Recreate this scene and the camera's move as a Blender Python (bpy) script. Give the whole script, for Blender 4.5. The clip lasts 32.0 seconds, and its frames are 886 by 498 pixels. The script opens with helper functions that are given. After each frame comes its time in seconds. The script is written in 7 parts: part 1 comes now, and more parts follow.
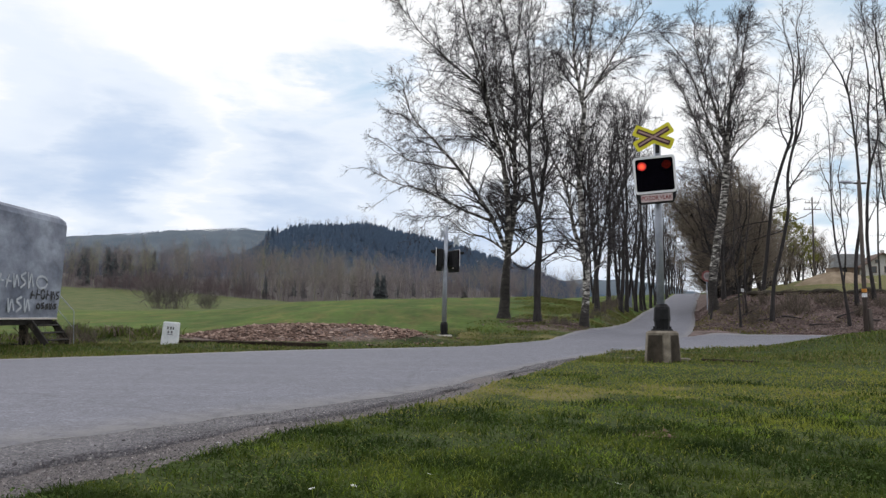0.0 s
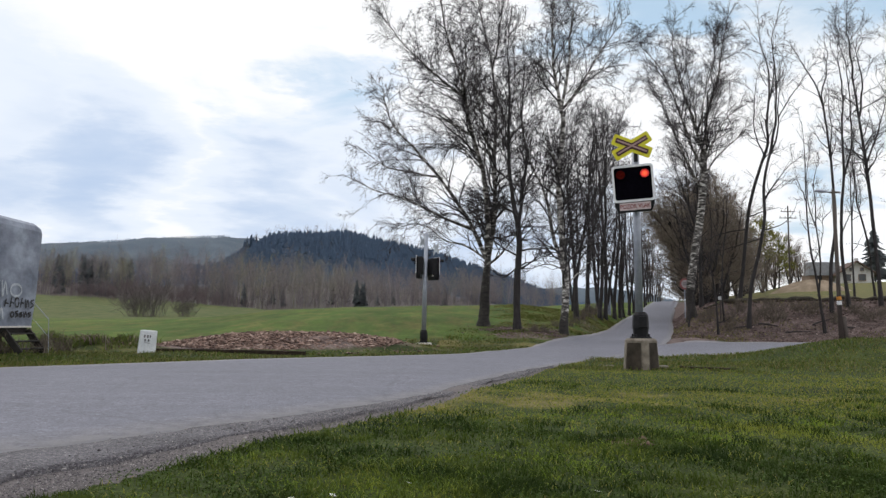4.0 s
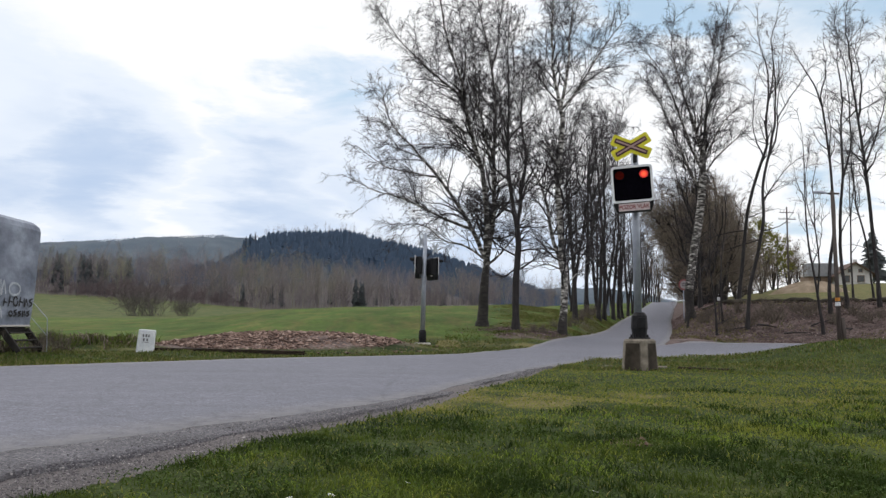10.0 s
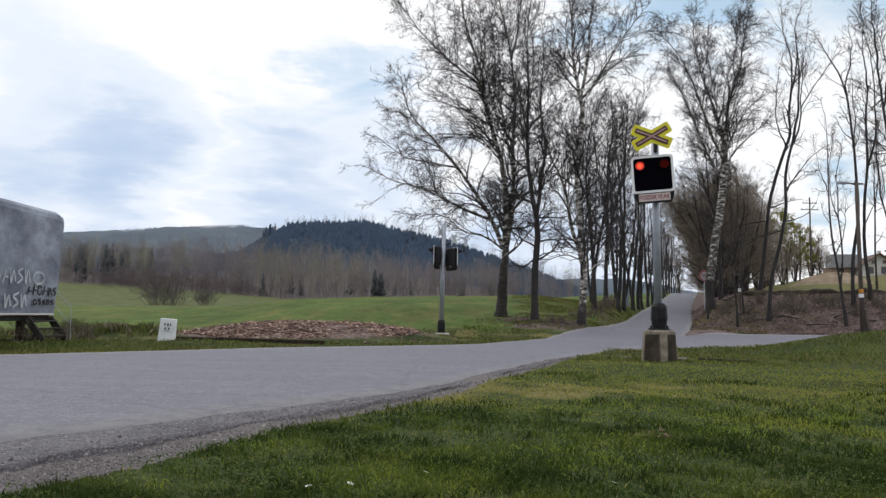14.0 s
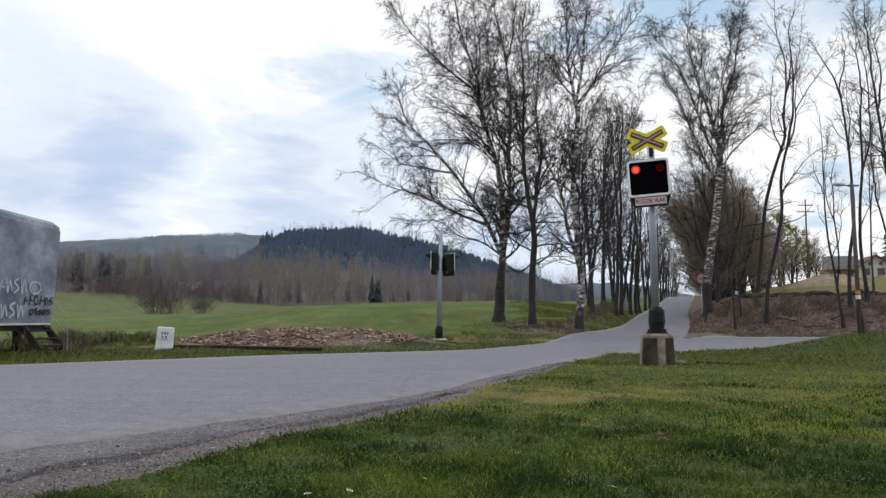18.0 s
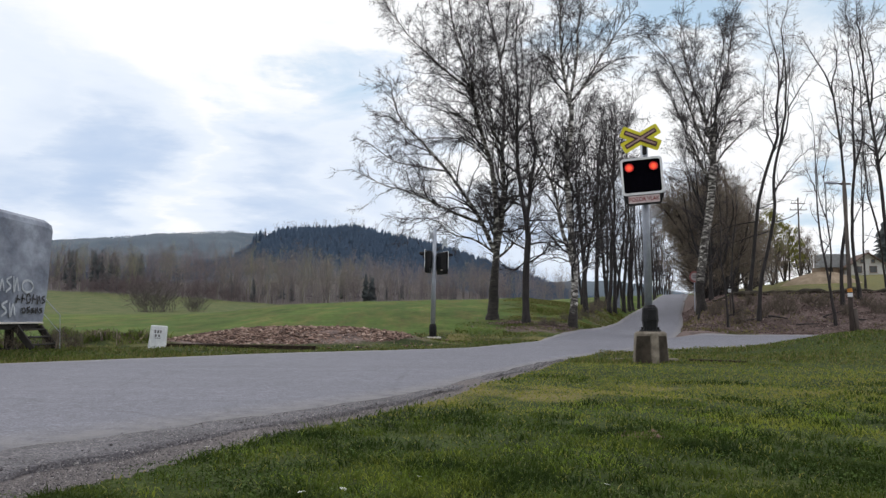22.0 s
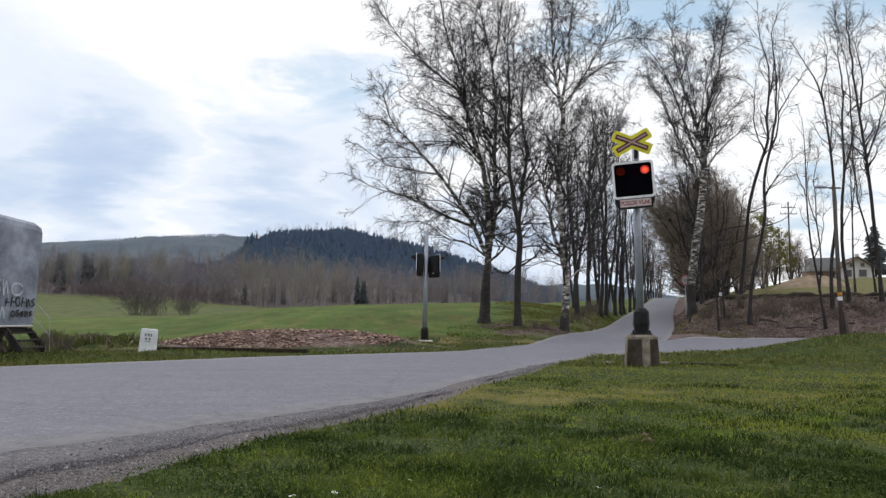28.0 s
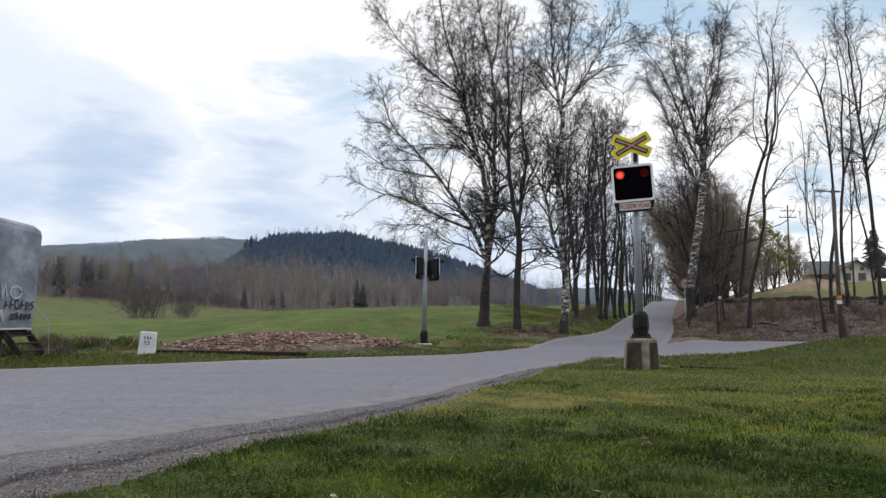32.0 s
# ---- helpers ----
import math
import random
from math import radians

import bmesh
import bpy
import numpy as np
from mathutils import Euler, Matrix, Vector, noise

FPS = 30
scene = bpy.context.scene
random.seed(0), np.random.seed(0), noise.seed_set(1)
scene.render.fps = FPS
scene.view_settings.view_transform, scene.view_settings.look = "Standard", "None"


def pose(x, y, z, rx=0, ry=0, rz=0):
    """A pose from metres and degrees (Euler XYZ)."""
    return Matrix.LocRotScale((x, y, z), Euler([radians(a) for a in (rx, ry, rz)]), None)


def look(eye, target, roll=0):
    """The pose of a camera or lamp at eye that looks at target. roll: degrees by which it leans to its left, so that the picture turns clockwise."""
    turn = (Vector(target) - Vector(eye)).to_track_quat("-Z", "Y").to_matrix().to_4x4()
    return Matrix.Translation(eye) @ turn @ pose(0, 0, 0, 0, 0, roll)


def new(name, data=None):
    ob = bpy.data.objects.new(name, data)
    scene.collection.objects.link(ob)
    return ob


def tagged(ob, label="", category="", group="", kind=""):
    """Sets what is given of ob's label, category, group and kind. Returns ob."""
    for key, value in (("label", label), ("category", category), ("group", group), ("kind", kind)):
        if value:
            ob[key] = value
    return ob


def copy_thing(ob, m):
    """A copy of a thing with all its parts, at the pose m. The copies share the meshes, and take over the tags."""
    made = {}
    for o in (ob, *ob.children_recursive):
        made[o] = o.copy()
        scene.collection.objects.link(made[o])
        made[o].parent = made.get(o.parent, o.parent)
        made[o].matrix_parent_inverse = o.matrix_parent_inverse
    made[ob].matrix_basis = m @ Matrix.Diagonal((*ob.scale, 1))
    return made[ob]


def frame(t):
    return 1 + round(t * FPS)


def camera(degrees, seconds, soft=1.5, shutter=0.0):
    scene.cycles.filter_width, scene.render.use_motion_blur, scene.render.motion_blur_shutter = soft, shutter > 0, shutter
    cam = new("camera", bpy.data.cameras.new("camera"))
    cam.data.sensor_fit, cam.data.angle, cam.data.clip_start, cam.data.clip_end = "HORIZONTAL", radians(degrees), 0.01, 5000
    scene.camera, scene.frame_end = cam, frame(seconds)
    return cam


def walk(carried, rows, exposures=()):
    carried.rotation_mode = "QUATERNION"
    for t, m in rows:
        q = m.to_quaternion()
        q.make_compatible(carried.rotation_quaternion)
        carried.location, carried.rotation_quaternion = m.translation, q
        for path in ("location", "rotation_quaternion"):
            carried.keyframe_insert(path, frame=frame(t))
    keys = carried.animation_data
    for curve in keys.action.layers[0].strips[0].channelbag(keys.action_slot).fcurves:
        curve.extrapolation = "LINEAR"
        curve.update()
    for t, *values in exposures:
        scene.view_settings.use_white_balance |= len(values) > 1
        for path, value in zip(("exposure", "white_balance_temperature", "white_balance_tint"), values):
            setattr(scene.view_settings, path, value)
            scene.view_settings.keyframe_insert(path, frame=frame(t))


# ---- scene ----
# ---- plan ----
# x to the right of the first view, y ahead, z up; the near signal's foot stands at z = 0.
EYE = (0.0, 0.0, 0.75)
SECONDS = 32.0


def aim(yaw, pitch, roll):
    """A camera pose at the eye: degrees to the left, upwards, and of lean to the left."""
    a, b = radians(yaw), radians(pitch)
    way = Vector((-math.sin(a) * math.cos(b), math.cos(a) * math.cos(b), math.sin(b)))
    return look(EYE, Vector(EYE) + way * 10, roll)


cam = camera(58.06, SECONDS, 1.4)
walk(cam, [
    (0.0, aim(0.000, 4.820, 0.500)),
    (0.5, aim(0.226, 4.524, 0.419)),
    (1.0, aim(0.109, 5.102, 0.064)),
    (1.5, aim(-0.110, 5.349, 0.302)),
    (2.0, aim(-0.674, 5.185, 0.186)),
    (2.5, aim(-0.536, 5.487, 0.464)),
    (3.0, aim(-0.784, 5.768, 0.413)),
    (3.5, aim(-0.988, 5.997, 0.544)),
    (4.0, aim(-1.448, 5.392, 0.435)),
    (4.5, aim(-1.637, 4.953, 0.426)),
    (6.5, aim(-1.523, 4.905, 0.369)),
    (7.0, aim(-1.317, 4.941, 0.537)),
    (7.5, aim(-1.070, 5.070, 0.493)),
    (8.0, aim(-1.309, 5.270, 0.413)),
    (8.5, aim(-1.380, 5.360, 0.510)),
    (9.0, aim(-1.427, 5.682, 0.484)),
    (9.5, aim(-1.466, 5.602, 0.533)),
    (10.0, aim(-1.520, 5.398, 0.587)),
    (10.5, aim(-1.524, 5.445, 0.566)),
    (11.0, aim(-1.555, 5.492, 0.494)),
    (11.5, aim(-1.602, 5.530, 0.528)),
    (12.0, aim(-1.296, 5.370, 0.304)),
    (12.5, aim(-0.876, 5.381, 0.093)),
    (13.0, aim(-0.607, 5.433, 0.143)),
    (13.5, aim(-0.288, 4.998, -0.009)),
    (14.0, aim(-0.168, 4.682, 0.816)),
    (14.5, aim(0.303, 4.565, 0.256)),
    (16.5, aim(-0.166, 4.856, 0.135)),
    (17.0, aim(-0.344, 4.799, 0.126)),
    (17.5, aim(-0.439, 4.937, 0.249)),
    (18.0, aim(-0.381, 5.094, 0.229)),
    (18.5, aim(-0.527, 5.269, 0.224)),
    (19.0, aim(-0.628, 5.322, 0.233)),
    (19.5, aim(-0.727, 5.302, 0.279)),
    (20.0, aim(-0.710, 5.273, 0.247)),
    (20.5, aim(-0.704, 5.010, 0.184)),
    (21.0, aim(-0.705, 5.028, 0.162)),
    (21.5, aim(-0.754, 4.996, 0.165)),
    (22.0, aim(-0.828, 4.962, 0.171)),
    (22.5, aim(-0.867, 5.052, 0.123)),
    (23.0, aim(-0.898, 5.128, 0.421)),
    (23.5, aim(-0.924, 5.134, 0.289)),
    (24.0, aim(-0.998, 5.017, 0.215)),
    (24.5, aim(-1.049, 4.994, 0.221)),
    (25.0, aim(-1.110, 5.004, 0.172)),
    (25.5, aim(-1.150, 5.112, 0.128)),
    (27.5, aim(-1.292, 5.187, 0.254)),
    (28.0, aim(-1.418, 5.201, 0.192)),
    (28.5, aim(-1.407, 5.230, 0.114)),
    (29.0, aim(-1.460, 5.325, 0.189)),
    (29.5, aim(-1.276, 5.468, 0.134)),
    (30.0, aim(-1.290, 5.448, 0.201)),
    (30.5, aim(-1.346, 5.399, 0.229)),
    (31.0, aim(-1.404, 5.376, 0.233)),
    (31.5, aim(-1.409, 5.386, 0.195)),
    (32.0, aim(-1.455, 5.429, 0.235)),
])

# ---- light ----
SUN_ELEVATION, SUN_TURN = 52.0, -50.0   # degrees above the horizon, and from +y towards +x


def build_light():
    world = bpy.data.worlds.new("sky")
    scene.world = world
    world.use_nodes = True
    nt = world.node_tree
    nt.nodes.clear()
    N, L = nt.nodes.new, nt.links.new
    out, bg = N("ShaderNodeOutputWorld"), N("ShaderNodeBackground")
    bg.inputs["Strength"].default_value = 0.1
    sky = N("ShaderNodeTexSky")
    sky.sky_type, sky.sun_disc = "NISHITA", False
    sky.sun_elevation, sky.sun_rotation = radians(SUN_ELEVATION), radians(SUN_TURN)
    sky.air_density, sky.dust_density = 1.0, 1.5
    tc, sep = N("ShaderNodeTexCoord"), N("ShaderNodeSeparateXYZ")
    L(tc.outputs["Generated"], sep.inputs[0])

    def calc(op, a, b):
        n = N("ShaderNodeMath")
        n.operation = op
        for i, v in enumerate((a, b)):
            if isinstance(v, (int, float)):
                n.inputs[i].default_value = v
            else:
                L(v, n.inputs[i])
        return n.outputs[0]

    # a flat cloud deck: the direction is carried up to a plane
    up = calc("ADD", calc("MAXIMUM", sep.outputs["Z"], 0.0), 0.16)
    flat = N("ShaderNodeCombineXYZ")
    L(calc("DIVIDE", sep.outputs["X"], up), flat.inputs[0])
    L(calc("DIVIDE", sep.outputs["Y"], up), flat.inputs[1])

    def clouds(scale, detail, rough, shift, warp=0.4):
        m = N("ShaderNodeMapping")
        m.inputs["Location"].default_value = shift
        L(flat.outputs[0], m.inputs["Vector"])
        n = N("ShaderNodeTexNoise")
        n.inputs["Scale"].default_value, n.inputs["Detail"].default_value = scale, detail
        n.inputs["Roughness"].default_value, n.inputs["Distortion"].default_value = rough, warp
        L(m.outputs[0], n.inputs["Vector"])
        return n.outputs["Fac"]

    def ramp(fac, stops):
        r = N("ShaderNodeValToRGB")
        r.color_ramp.interpolation = "EASE"
        while len(r.color_ramp.elements) < len(stops):
            r.color_ramp.elements.new(0.5)
        for e, (at, c) in zip(r.color_ramp.elements, stops):
            e.position, e.color = at, (*c, 1)
        L(fac, r.inputs[0])
        return r.outputs[0]

    # ragged directions for the gaps and the grey bellies of the clouds
    wisp = N("ShaderNodeTexNoise")
    wisp.inputs["Scale"].default_value, wisp.inputs["Detail"].default_value = 5.0, 7
    wisp.inputs["Roughness"].default_value = 0.6
    stretch = N("ShaderNodeMapping")
    stretch.inputs["Scale"].default_value = (0.8, 0.8, 3.2)
    L(tc.outputs["Generated"], stretch.inputs["Vector"])
    L(stretch.outputs[0], wisp.inputs["Vector"])
    bent = N("ShaderNodeVectorMath")
    bent.operation = "MULTIPLY_ADD"
    L(wisp.outputs["Color"], bent.inputs[0])
    bent.inputs[1].default_value = (0.34, 0.34, 0.17)
    off = N("ShaderNodeVectorMath")
    off.operation = "SUBTRACT"
    L(tc.outputs["Generated"], off.inputs[0])
    off.inputs[1].default_value = (0.17, 0.17, 0.085)
    L(off.outputs[0], bent.inputs[2])

    def patches(rows):
        total = None
        for at, size, weight in rows:
            far = N("ShaderNodeVectorMath")
            far.operation = "DISTANCE"
            L(bent.outputs[0], far.inputs[0])
            far.inputs[1].default_value = at
            soft = N("ShaderNodeMapRange")
            soft.interpolation_type = "SMOOTHERSTEP"
            L(far.outputs["Value"], soft.inputs["Value"])
            soft.inputs["From Min"].default_value, soft.inputs["From Max"].default_value = 0.0, size * 2
            soft.inputs["To Min"].default_value, soft.inputs["To Max"].default_value = weight, 0.0
            total = soft.outputs[0] if total is None else calc("MAXIMUM", total, soft.outputs[0])
        return total

    gaps = patches([
        ((-0.114, 0.945, 0.306), 0.075, 0.66),
        ((-0.150, 0.958, 0.245), 0.05, 0.42),
        ((0.239, 0.903, 0.356), 0.12, 0.8),
        ((-0.225, 0.940, 0.258), 0.05, 0.5),
        ((0.410, 0.850, 0.331), 0.12, 0.6),
        ((0.436, 0.891, 0.125), 0.07, 0.55),
        ((0.490, 0.850, 0.190), 0.06, 0.5),
    ])
    bellies = patches([
        ((-0.470, 0.855, 0.215), 0.09, 0.5),
        ((-0.386, 0.903, 0.187), 0.09, 0.68),
        ((-0.177, 0.971, 0.161), 0.09, 0.75),
        ((-0.465, 0.874, 0.139), 0.08, 0.6),
        ((-0.388, 0.914, 0.123), 0.08, 0.7),
        ((-0.101, 0.956, 0.275), 0.05, 0.5),
        ((-0.074, 0.984, 0.161), 0.08, 0.6),
        ((0.10, 0.990, 0.075), 0.10, 0.62),
        ((0.24, 0.968, 0.070), 0.10, 0.5),
    ])
    belly = calc("ADD", bellies, calc("MULTIPLY", calc("SUBTRACT", clouds(1.1, 6, 0.55, (4.2, 1.3, 0)), 0.5), 1.1))
    shade = ramp(belly, [(0.05, (1.0, 1.0, 1.0)), (0.35, (0.825, 0.885, 0.97)), (0.95, (0.51, 0.63, 0.82))])
    lift = N("ShaderNodeMix")
    lift.data_type, lift.blend_type = "RGBA", "MULTIPLY"
    lift.inputs["Factor"].default_value = 1
    L(shade, lift.inputs["A"])
    lift.inputs["B"].default_value = (10.4, 10.5, 10.7, 1)
    veil = N("ShaderNodeMix")      # the blue of the gaps, thinned by high haze
    veil.data_type = "RGBA"
    veil.inputs["Factor"].default_value = 0.7
    L(sky.outputs[0], veil.inputs["A"])
    veil.inputs["B"].default_value = (6.2, 8.3, 10.2, 1)
    thin = calc("ADD", gaps, calc("MULTIPLY", calc("SUBTRACT", clouds(1.6, 7, 0.58, (7.7, 3.1, 0), 0.7), 0.60), 2.0))
    cover = ramp(thin, [(0.10, (1, 1, 1)), (0.75, (0, 0, 0))])
    mix = N("ShaderNodeMix")
    mix.data_type = "RGBA"
    L(cover, mix.inputs["Factor"])
    L(veil.outputs["Result"], mix.inputs["A"])
    L(lift.outputs["Result"], mix.inputs["B"])
    L(mix.outputs["Result"], bg.inputs["Color"])
    L(bg.outputs[0], out.inputs["Surface"])

    lamp = bpy.data.lights.new("sun", "SUN")
    lamp.energy, lamp.angle, lamp.color = 0.6, radians(16), (1.0, 0.95, 0.88)
    ob = new("sun", lamp)
    a, e = radians(SUN_TURN), radians(SUN_ELEVATION)
    ob.matrix_world = look((60 * math.sin(a) * math.cos(e), 60 * math.cos(a) * math.cos(e), 60 * math.sin(e)), (0, 0, 0))


build_light()
scene.view_settings.exposure = -0.03

# ---- materials ----
def material(name):
    m = bpy.data.materials.new(name)
    m.use_nodes = True
    return m, m.node_tree, m.node_tree.nodes["Principled BSDF"]


def coords(nt, scale=(1, 1, 1), space="Object"):
    tc, m = nt.nodes.new("ShaderNodeTexCoord"), nt.nodes.new("ShaderNodeMapping")
    m.inputs["Scale"].default_value = scale
    nt.links.new(tc.outputs[space], m.inputs["Vector"])
    return m.outputs[0]


def noise_of(nt, vec, scale, detail=4, rough=0.55, distort=0.0):
    n = nt.nodes.new("ShaderNodeTexNoise")
    n.inputs["Scale"].default_value, n.inputs["Detail"].default_value = scale, detail
    n.inputs["Roughness"].default_value, n.inputs["Distortion"].default_value = rough, distort
    nt.links.new(vec, n.inputs["Vector"])
    return n.outputs["Fac"]


def ramp_of(nt, fac, stops):
    r = nt.nodes.new("ShaderNodeValToRGB")
    while len(r.color_ramp.elements) < len(stops):
        r.color_ramp.elements.new(0.5)
    for e, (at, c) in zip(r.color_ramp.elements, stops):
        c = (c, c, c) if isinstance(c, (int, float)) else c
        e.position, e.color = at, (*c, 1)
    nt.links.new(fac, r.inputs[0])
    return r.outputs[0]


def mixed(nt, fac, a, b, blend="MIX"):
    n = nt.nodes.new("ShaderNodeMix")
    n.data_type, n.blend_type = "RGBA", blend
    for key, v in (("Factor", fac), ("A", a), ("B", b)):
        if isinstance(v, (int, float)):
            n.inputs[key].default_value = v
        elif isinstance(v, tuple):
            n.inputs[key].default_value = (*v, 1)
        else:
            nt.links.new(v, n.inputs[key])
    return n.outputs["Result"]


def bumped(nt, bsdf, height, strength, distance):
    b = nt.nodes.new("ShaderNodeBump")
    b.inputs["Strength"].default_value, b.inputs["Distance"].default_value = strength, distance
    nt.links.new(height, b.inputs["Height"])
    nt.links.new(b.outputs[0], bsdf.inputs["Normal"])


def plain(name, low, high, scale, rough=0.7, metal=0.0, bump=0.3, depth=0.004, fine=None, stretch=(1, 1, 1), spec=0.5):
    """A surface of two tones in a coarse and a fine grain."""
    m, nt, bsdf = material(name)
    vec = coords(nt, stretch)
    big, small = noise_of(nt, vec, scale, 5, 0.6), noise_of(nt, vec, fine or scale * 9, 3, 0.6)
    base = ramp_of(nt, big, [(0.33, low), (0.67, high)])
    grain = ramp_of(nt, small, [(0.25, 0.72), (0.75, 1.12)])
    nt.links.new(mixed(nt, 0.8, base, grain, "MULTIPLY"), bsdf.inputs["Base Color"])
    nt.links.new(ramp_of(nt, small, [(0.3, max(rough - 0.1, 0.05)), (0.7, min(rough + 0.1, 1))]), bsdf.inputs["Roughness"])
    bsdf.inputs["Metallic"].default_value = metal
    bsdf.inputs["Specular IOR Level"].default_value = spec
    if bump:
        bumped(nt, bsdf, small, bump, depth)
    return m


def varied(name, stops, rough=0.8, island=True, spec=0.3, patches=()):
    """Many small pieces whose tone differs from one to the next."""
    m, nt, bsdf = material(name)
    if island:
        fac = nt.nodes.new("ShaderNodeNewGeometry").outputs["Random Per Island"]
    else:
        fac = nt.nodes.new("ShaderNodeObjectInfo").outputs["Random"]
    col = ramp_of(nt, fac, stops)
    for tint, size in patches:      # stands of another kind here and there
        where = noise_of(nt, coords(nt, (1, 0.4, 0.6) if size > 5 else (1, 1, 1)), 1 / size, 3, 0.55)
        col = mixed(nt, ramp_of(nt, where, [(0.48, 0.0), (0.60, 0.75)]), col, tint)
    nt.links.new(col, bsdf.inputs["Base Color"])
    bsdf.inputs["Roughness"].default_value = rough
    bsdf.inputs["Specular IOR Level"].default_value = spec
    return m


def leafy(m, share=0.45):
    """Lets light through thin blades."""
    nt = m.node_tree
    bsdf, out = nt.nodes["Principled BSDF"], nt.nodes["Material Output"]
    thin, mix = nt.nodes.new("ShaderNodeBsdfTranslucent"), nt.nodes.new("ShaderNodeMixShader")
    nt.links.new(bsdf.inputs["Base Color"].links[0].from_socket, thin.inputs["Color"])
    mix.inputs[0].default_value = share
    nt.links.new(bsdf.outputs[0], mix.inputs[1])
    nt.links.new(thin.outputs[0], mix.inputs[2])
    nt.links.new(mix.outputs[0], out.inputs["Surface"])
    return m


def layer(nt, name):
    a = nt.nodes.new("ShaderNodeAttribute")
    a.attribute_name = name
    return a.outputs["Fac"]


def soil_and_grass():
    m, nt, bsdf = material("meadow")
    vec = coords(nt)
    broad, mid = noise_of(nt, vec, 0.045, 4, 0.5), noise_of(nt, vec, 0.9, 5, 0.62, 0.4)
    fine, grain = noise_of(nt, vec, 9, 4, 0.65), noise_of(nt, vec, 60, 3, 0.6)
    lawn = ramp_of(nt, mid, [(0.30, (0.024, 0.036, 0.010)), (0.52, (0.045, 0.064, 0.016)), (0.72, (0.078, 0.092, 0.026))])
    blades = noise_of(nt, coords(nt, (1, 0.5, 1)), 38, 5, 0.75)
    lawn = mixed(nt, 0.9, lawn, ramp_of(nt, blades, [(0.30, 0.25), (0.50, 0.9), (0.68, 1.9)]), "MULTIPLY")
    field = ramp_of(nt, broad, [(0.35, (0.056, 0.108, 0.018)), (0.65, (0.092, 0.148, 0.028))])
    flecks = noise_of(nt, coords(nt, (1, 0.3, 1)), 0.9, 6, 0.72)
    swell = noise_of(nt, coords(nt, (0.8, 0.25, 1)), 0.22, 6, 0.68)
    stripe = noise_of(nt, coords(nt, (0.25, 1.4, 1)), 0.55, 4, 0.6)
    field = mixed(nt, ramp_of(nt, stripe, [(0.42, 0.0), (0.70, 0.25)]), field, (0.14, 0.165, 0.045))
    field = mixed(nt, ramp_of(nt, flecks, [(0.46, 0.0), (0.62, 0.7)]), field, (0.170, 0.150, 0.050))
    field = mixed(nt, 0.7, field, ramp_of(nt, swell, [(0.36, 0.70), (0.64, 1.20)]), "MULTIPLY")
    field = mixed(nt, 0.7, field, ramp_of(nt, noise_of(nt, coords(nt, (1, 0.45, 1)), 0.5, 6, 0.75), [(0.35, 0.62), (0.65, 1.25)]), "MULTIPLY")
    field = mixed(nt, 0.7, field, ramp_of(nt, noise_of(nt, coords(nt, (1, 0.3, 1)), 4.0, 5, 0.75), [(0.30, 0.62), (0.70, 1.32)]), "MULTIPLY")
    pasture = ramp_of(nt, flecks, [(0.40, (0.070, 0.104, 0.034)), (0.60, (0.138, 0.142, 0.062))])
    litter = ramp_of(nt, fine, [(0.30, (0.062, 0.046, 0.044)), (0.50, (0.130, 0.098, 0.092)), (0.70, (0.215, 0.168, 0.158))])
    litter = mixed(nt, 0.8, litter, ramp_of(nt, noise_of(nt, coords(nt, (1, 1.6, 1)), 1.1, 5, 0.7), [(0.36, 0.55), (0.62, 1.75)]), "MULTIPLY")
    straw = ramp_of(nt, fine, [(0.30, (0.105, 0.100, 0.034)), (0.68, (0.215, 0.185, 0.078))])
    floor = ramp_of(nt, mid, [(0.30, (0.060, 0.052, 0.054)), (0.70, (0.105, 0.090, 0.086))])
    # Hill and ridge ground: blue distance haze is put into both colours.
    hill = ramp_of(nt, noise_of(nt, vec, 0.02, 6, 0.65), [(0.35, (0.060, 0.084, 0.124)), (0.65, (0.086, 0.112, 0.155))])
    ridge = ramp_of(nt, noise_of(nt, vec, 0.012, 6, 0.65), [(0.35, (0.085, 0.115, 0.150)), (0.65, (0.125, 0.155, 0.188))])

    def edge(name, hard=0.5):
        s = nt.nodes.new("ShaderNodeMath")
        s.operation = "MULTIPLY_ADD"
        nt.links.new(mid, s.inputs[0])
        s.inputs[1].default_value, s.inputs[2].default_value = hard, -hard / 2
        t = nt.nodes.new("ShaderNodeMath")
        t.operation = "ADD"
        nt.links.new(layer(nt, name), t.inputs[0])
        nt.links.new(s.outputs[0], t.inputs[1])
        return ramp_of(nt, t.outputs[0], [(0.35, 0.0), (0.65, 1.0)])

    col = mixed(nt, edge("field", 0.3), lawn, field)
    col = mixed(nt, edge("pasture", 0.3), col, pasture)
    col = mixed(nt, edge("straw", 1.3), col, straw)
    grit = ramp_of(nt, grain, [(0.3, (0.100, 0.088, 0.090)), (0.7, (0.215, 0.195, 0.197))])
    col = mixed(nt, edge("litter", 0.9), col, litter)
    col = mixed(nt, edge("grit", 0.35), col, grit)
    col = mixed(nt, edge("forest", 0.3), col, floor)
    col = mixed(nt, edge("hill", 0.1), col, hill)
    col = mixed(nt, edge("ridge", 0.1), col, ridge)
    col = mixed(nt, 0.7, col, ramp_of(nt, grain, [(0.2, 0.6), (0.8, 1.2)]), "MULTIPLY")
    nt.links.new(col, bsdf.inputs["Base Color"])
    bsdf.inputs["Roughness"].default_value = 0.95
    bsdf.inputs["Specular IOR Level"].default_value = 0.15
    bumped(nt, bsdf, fine, 0.6, 0.03)
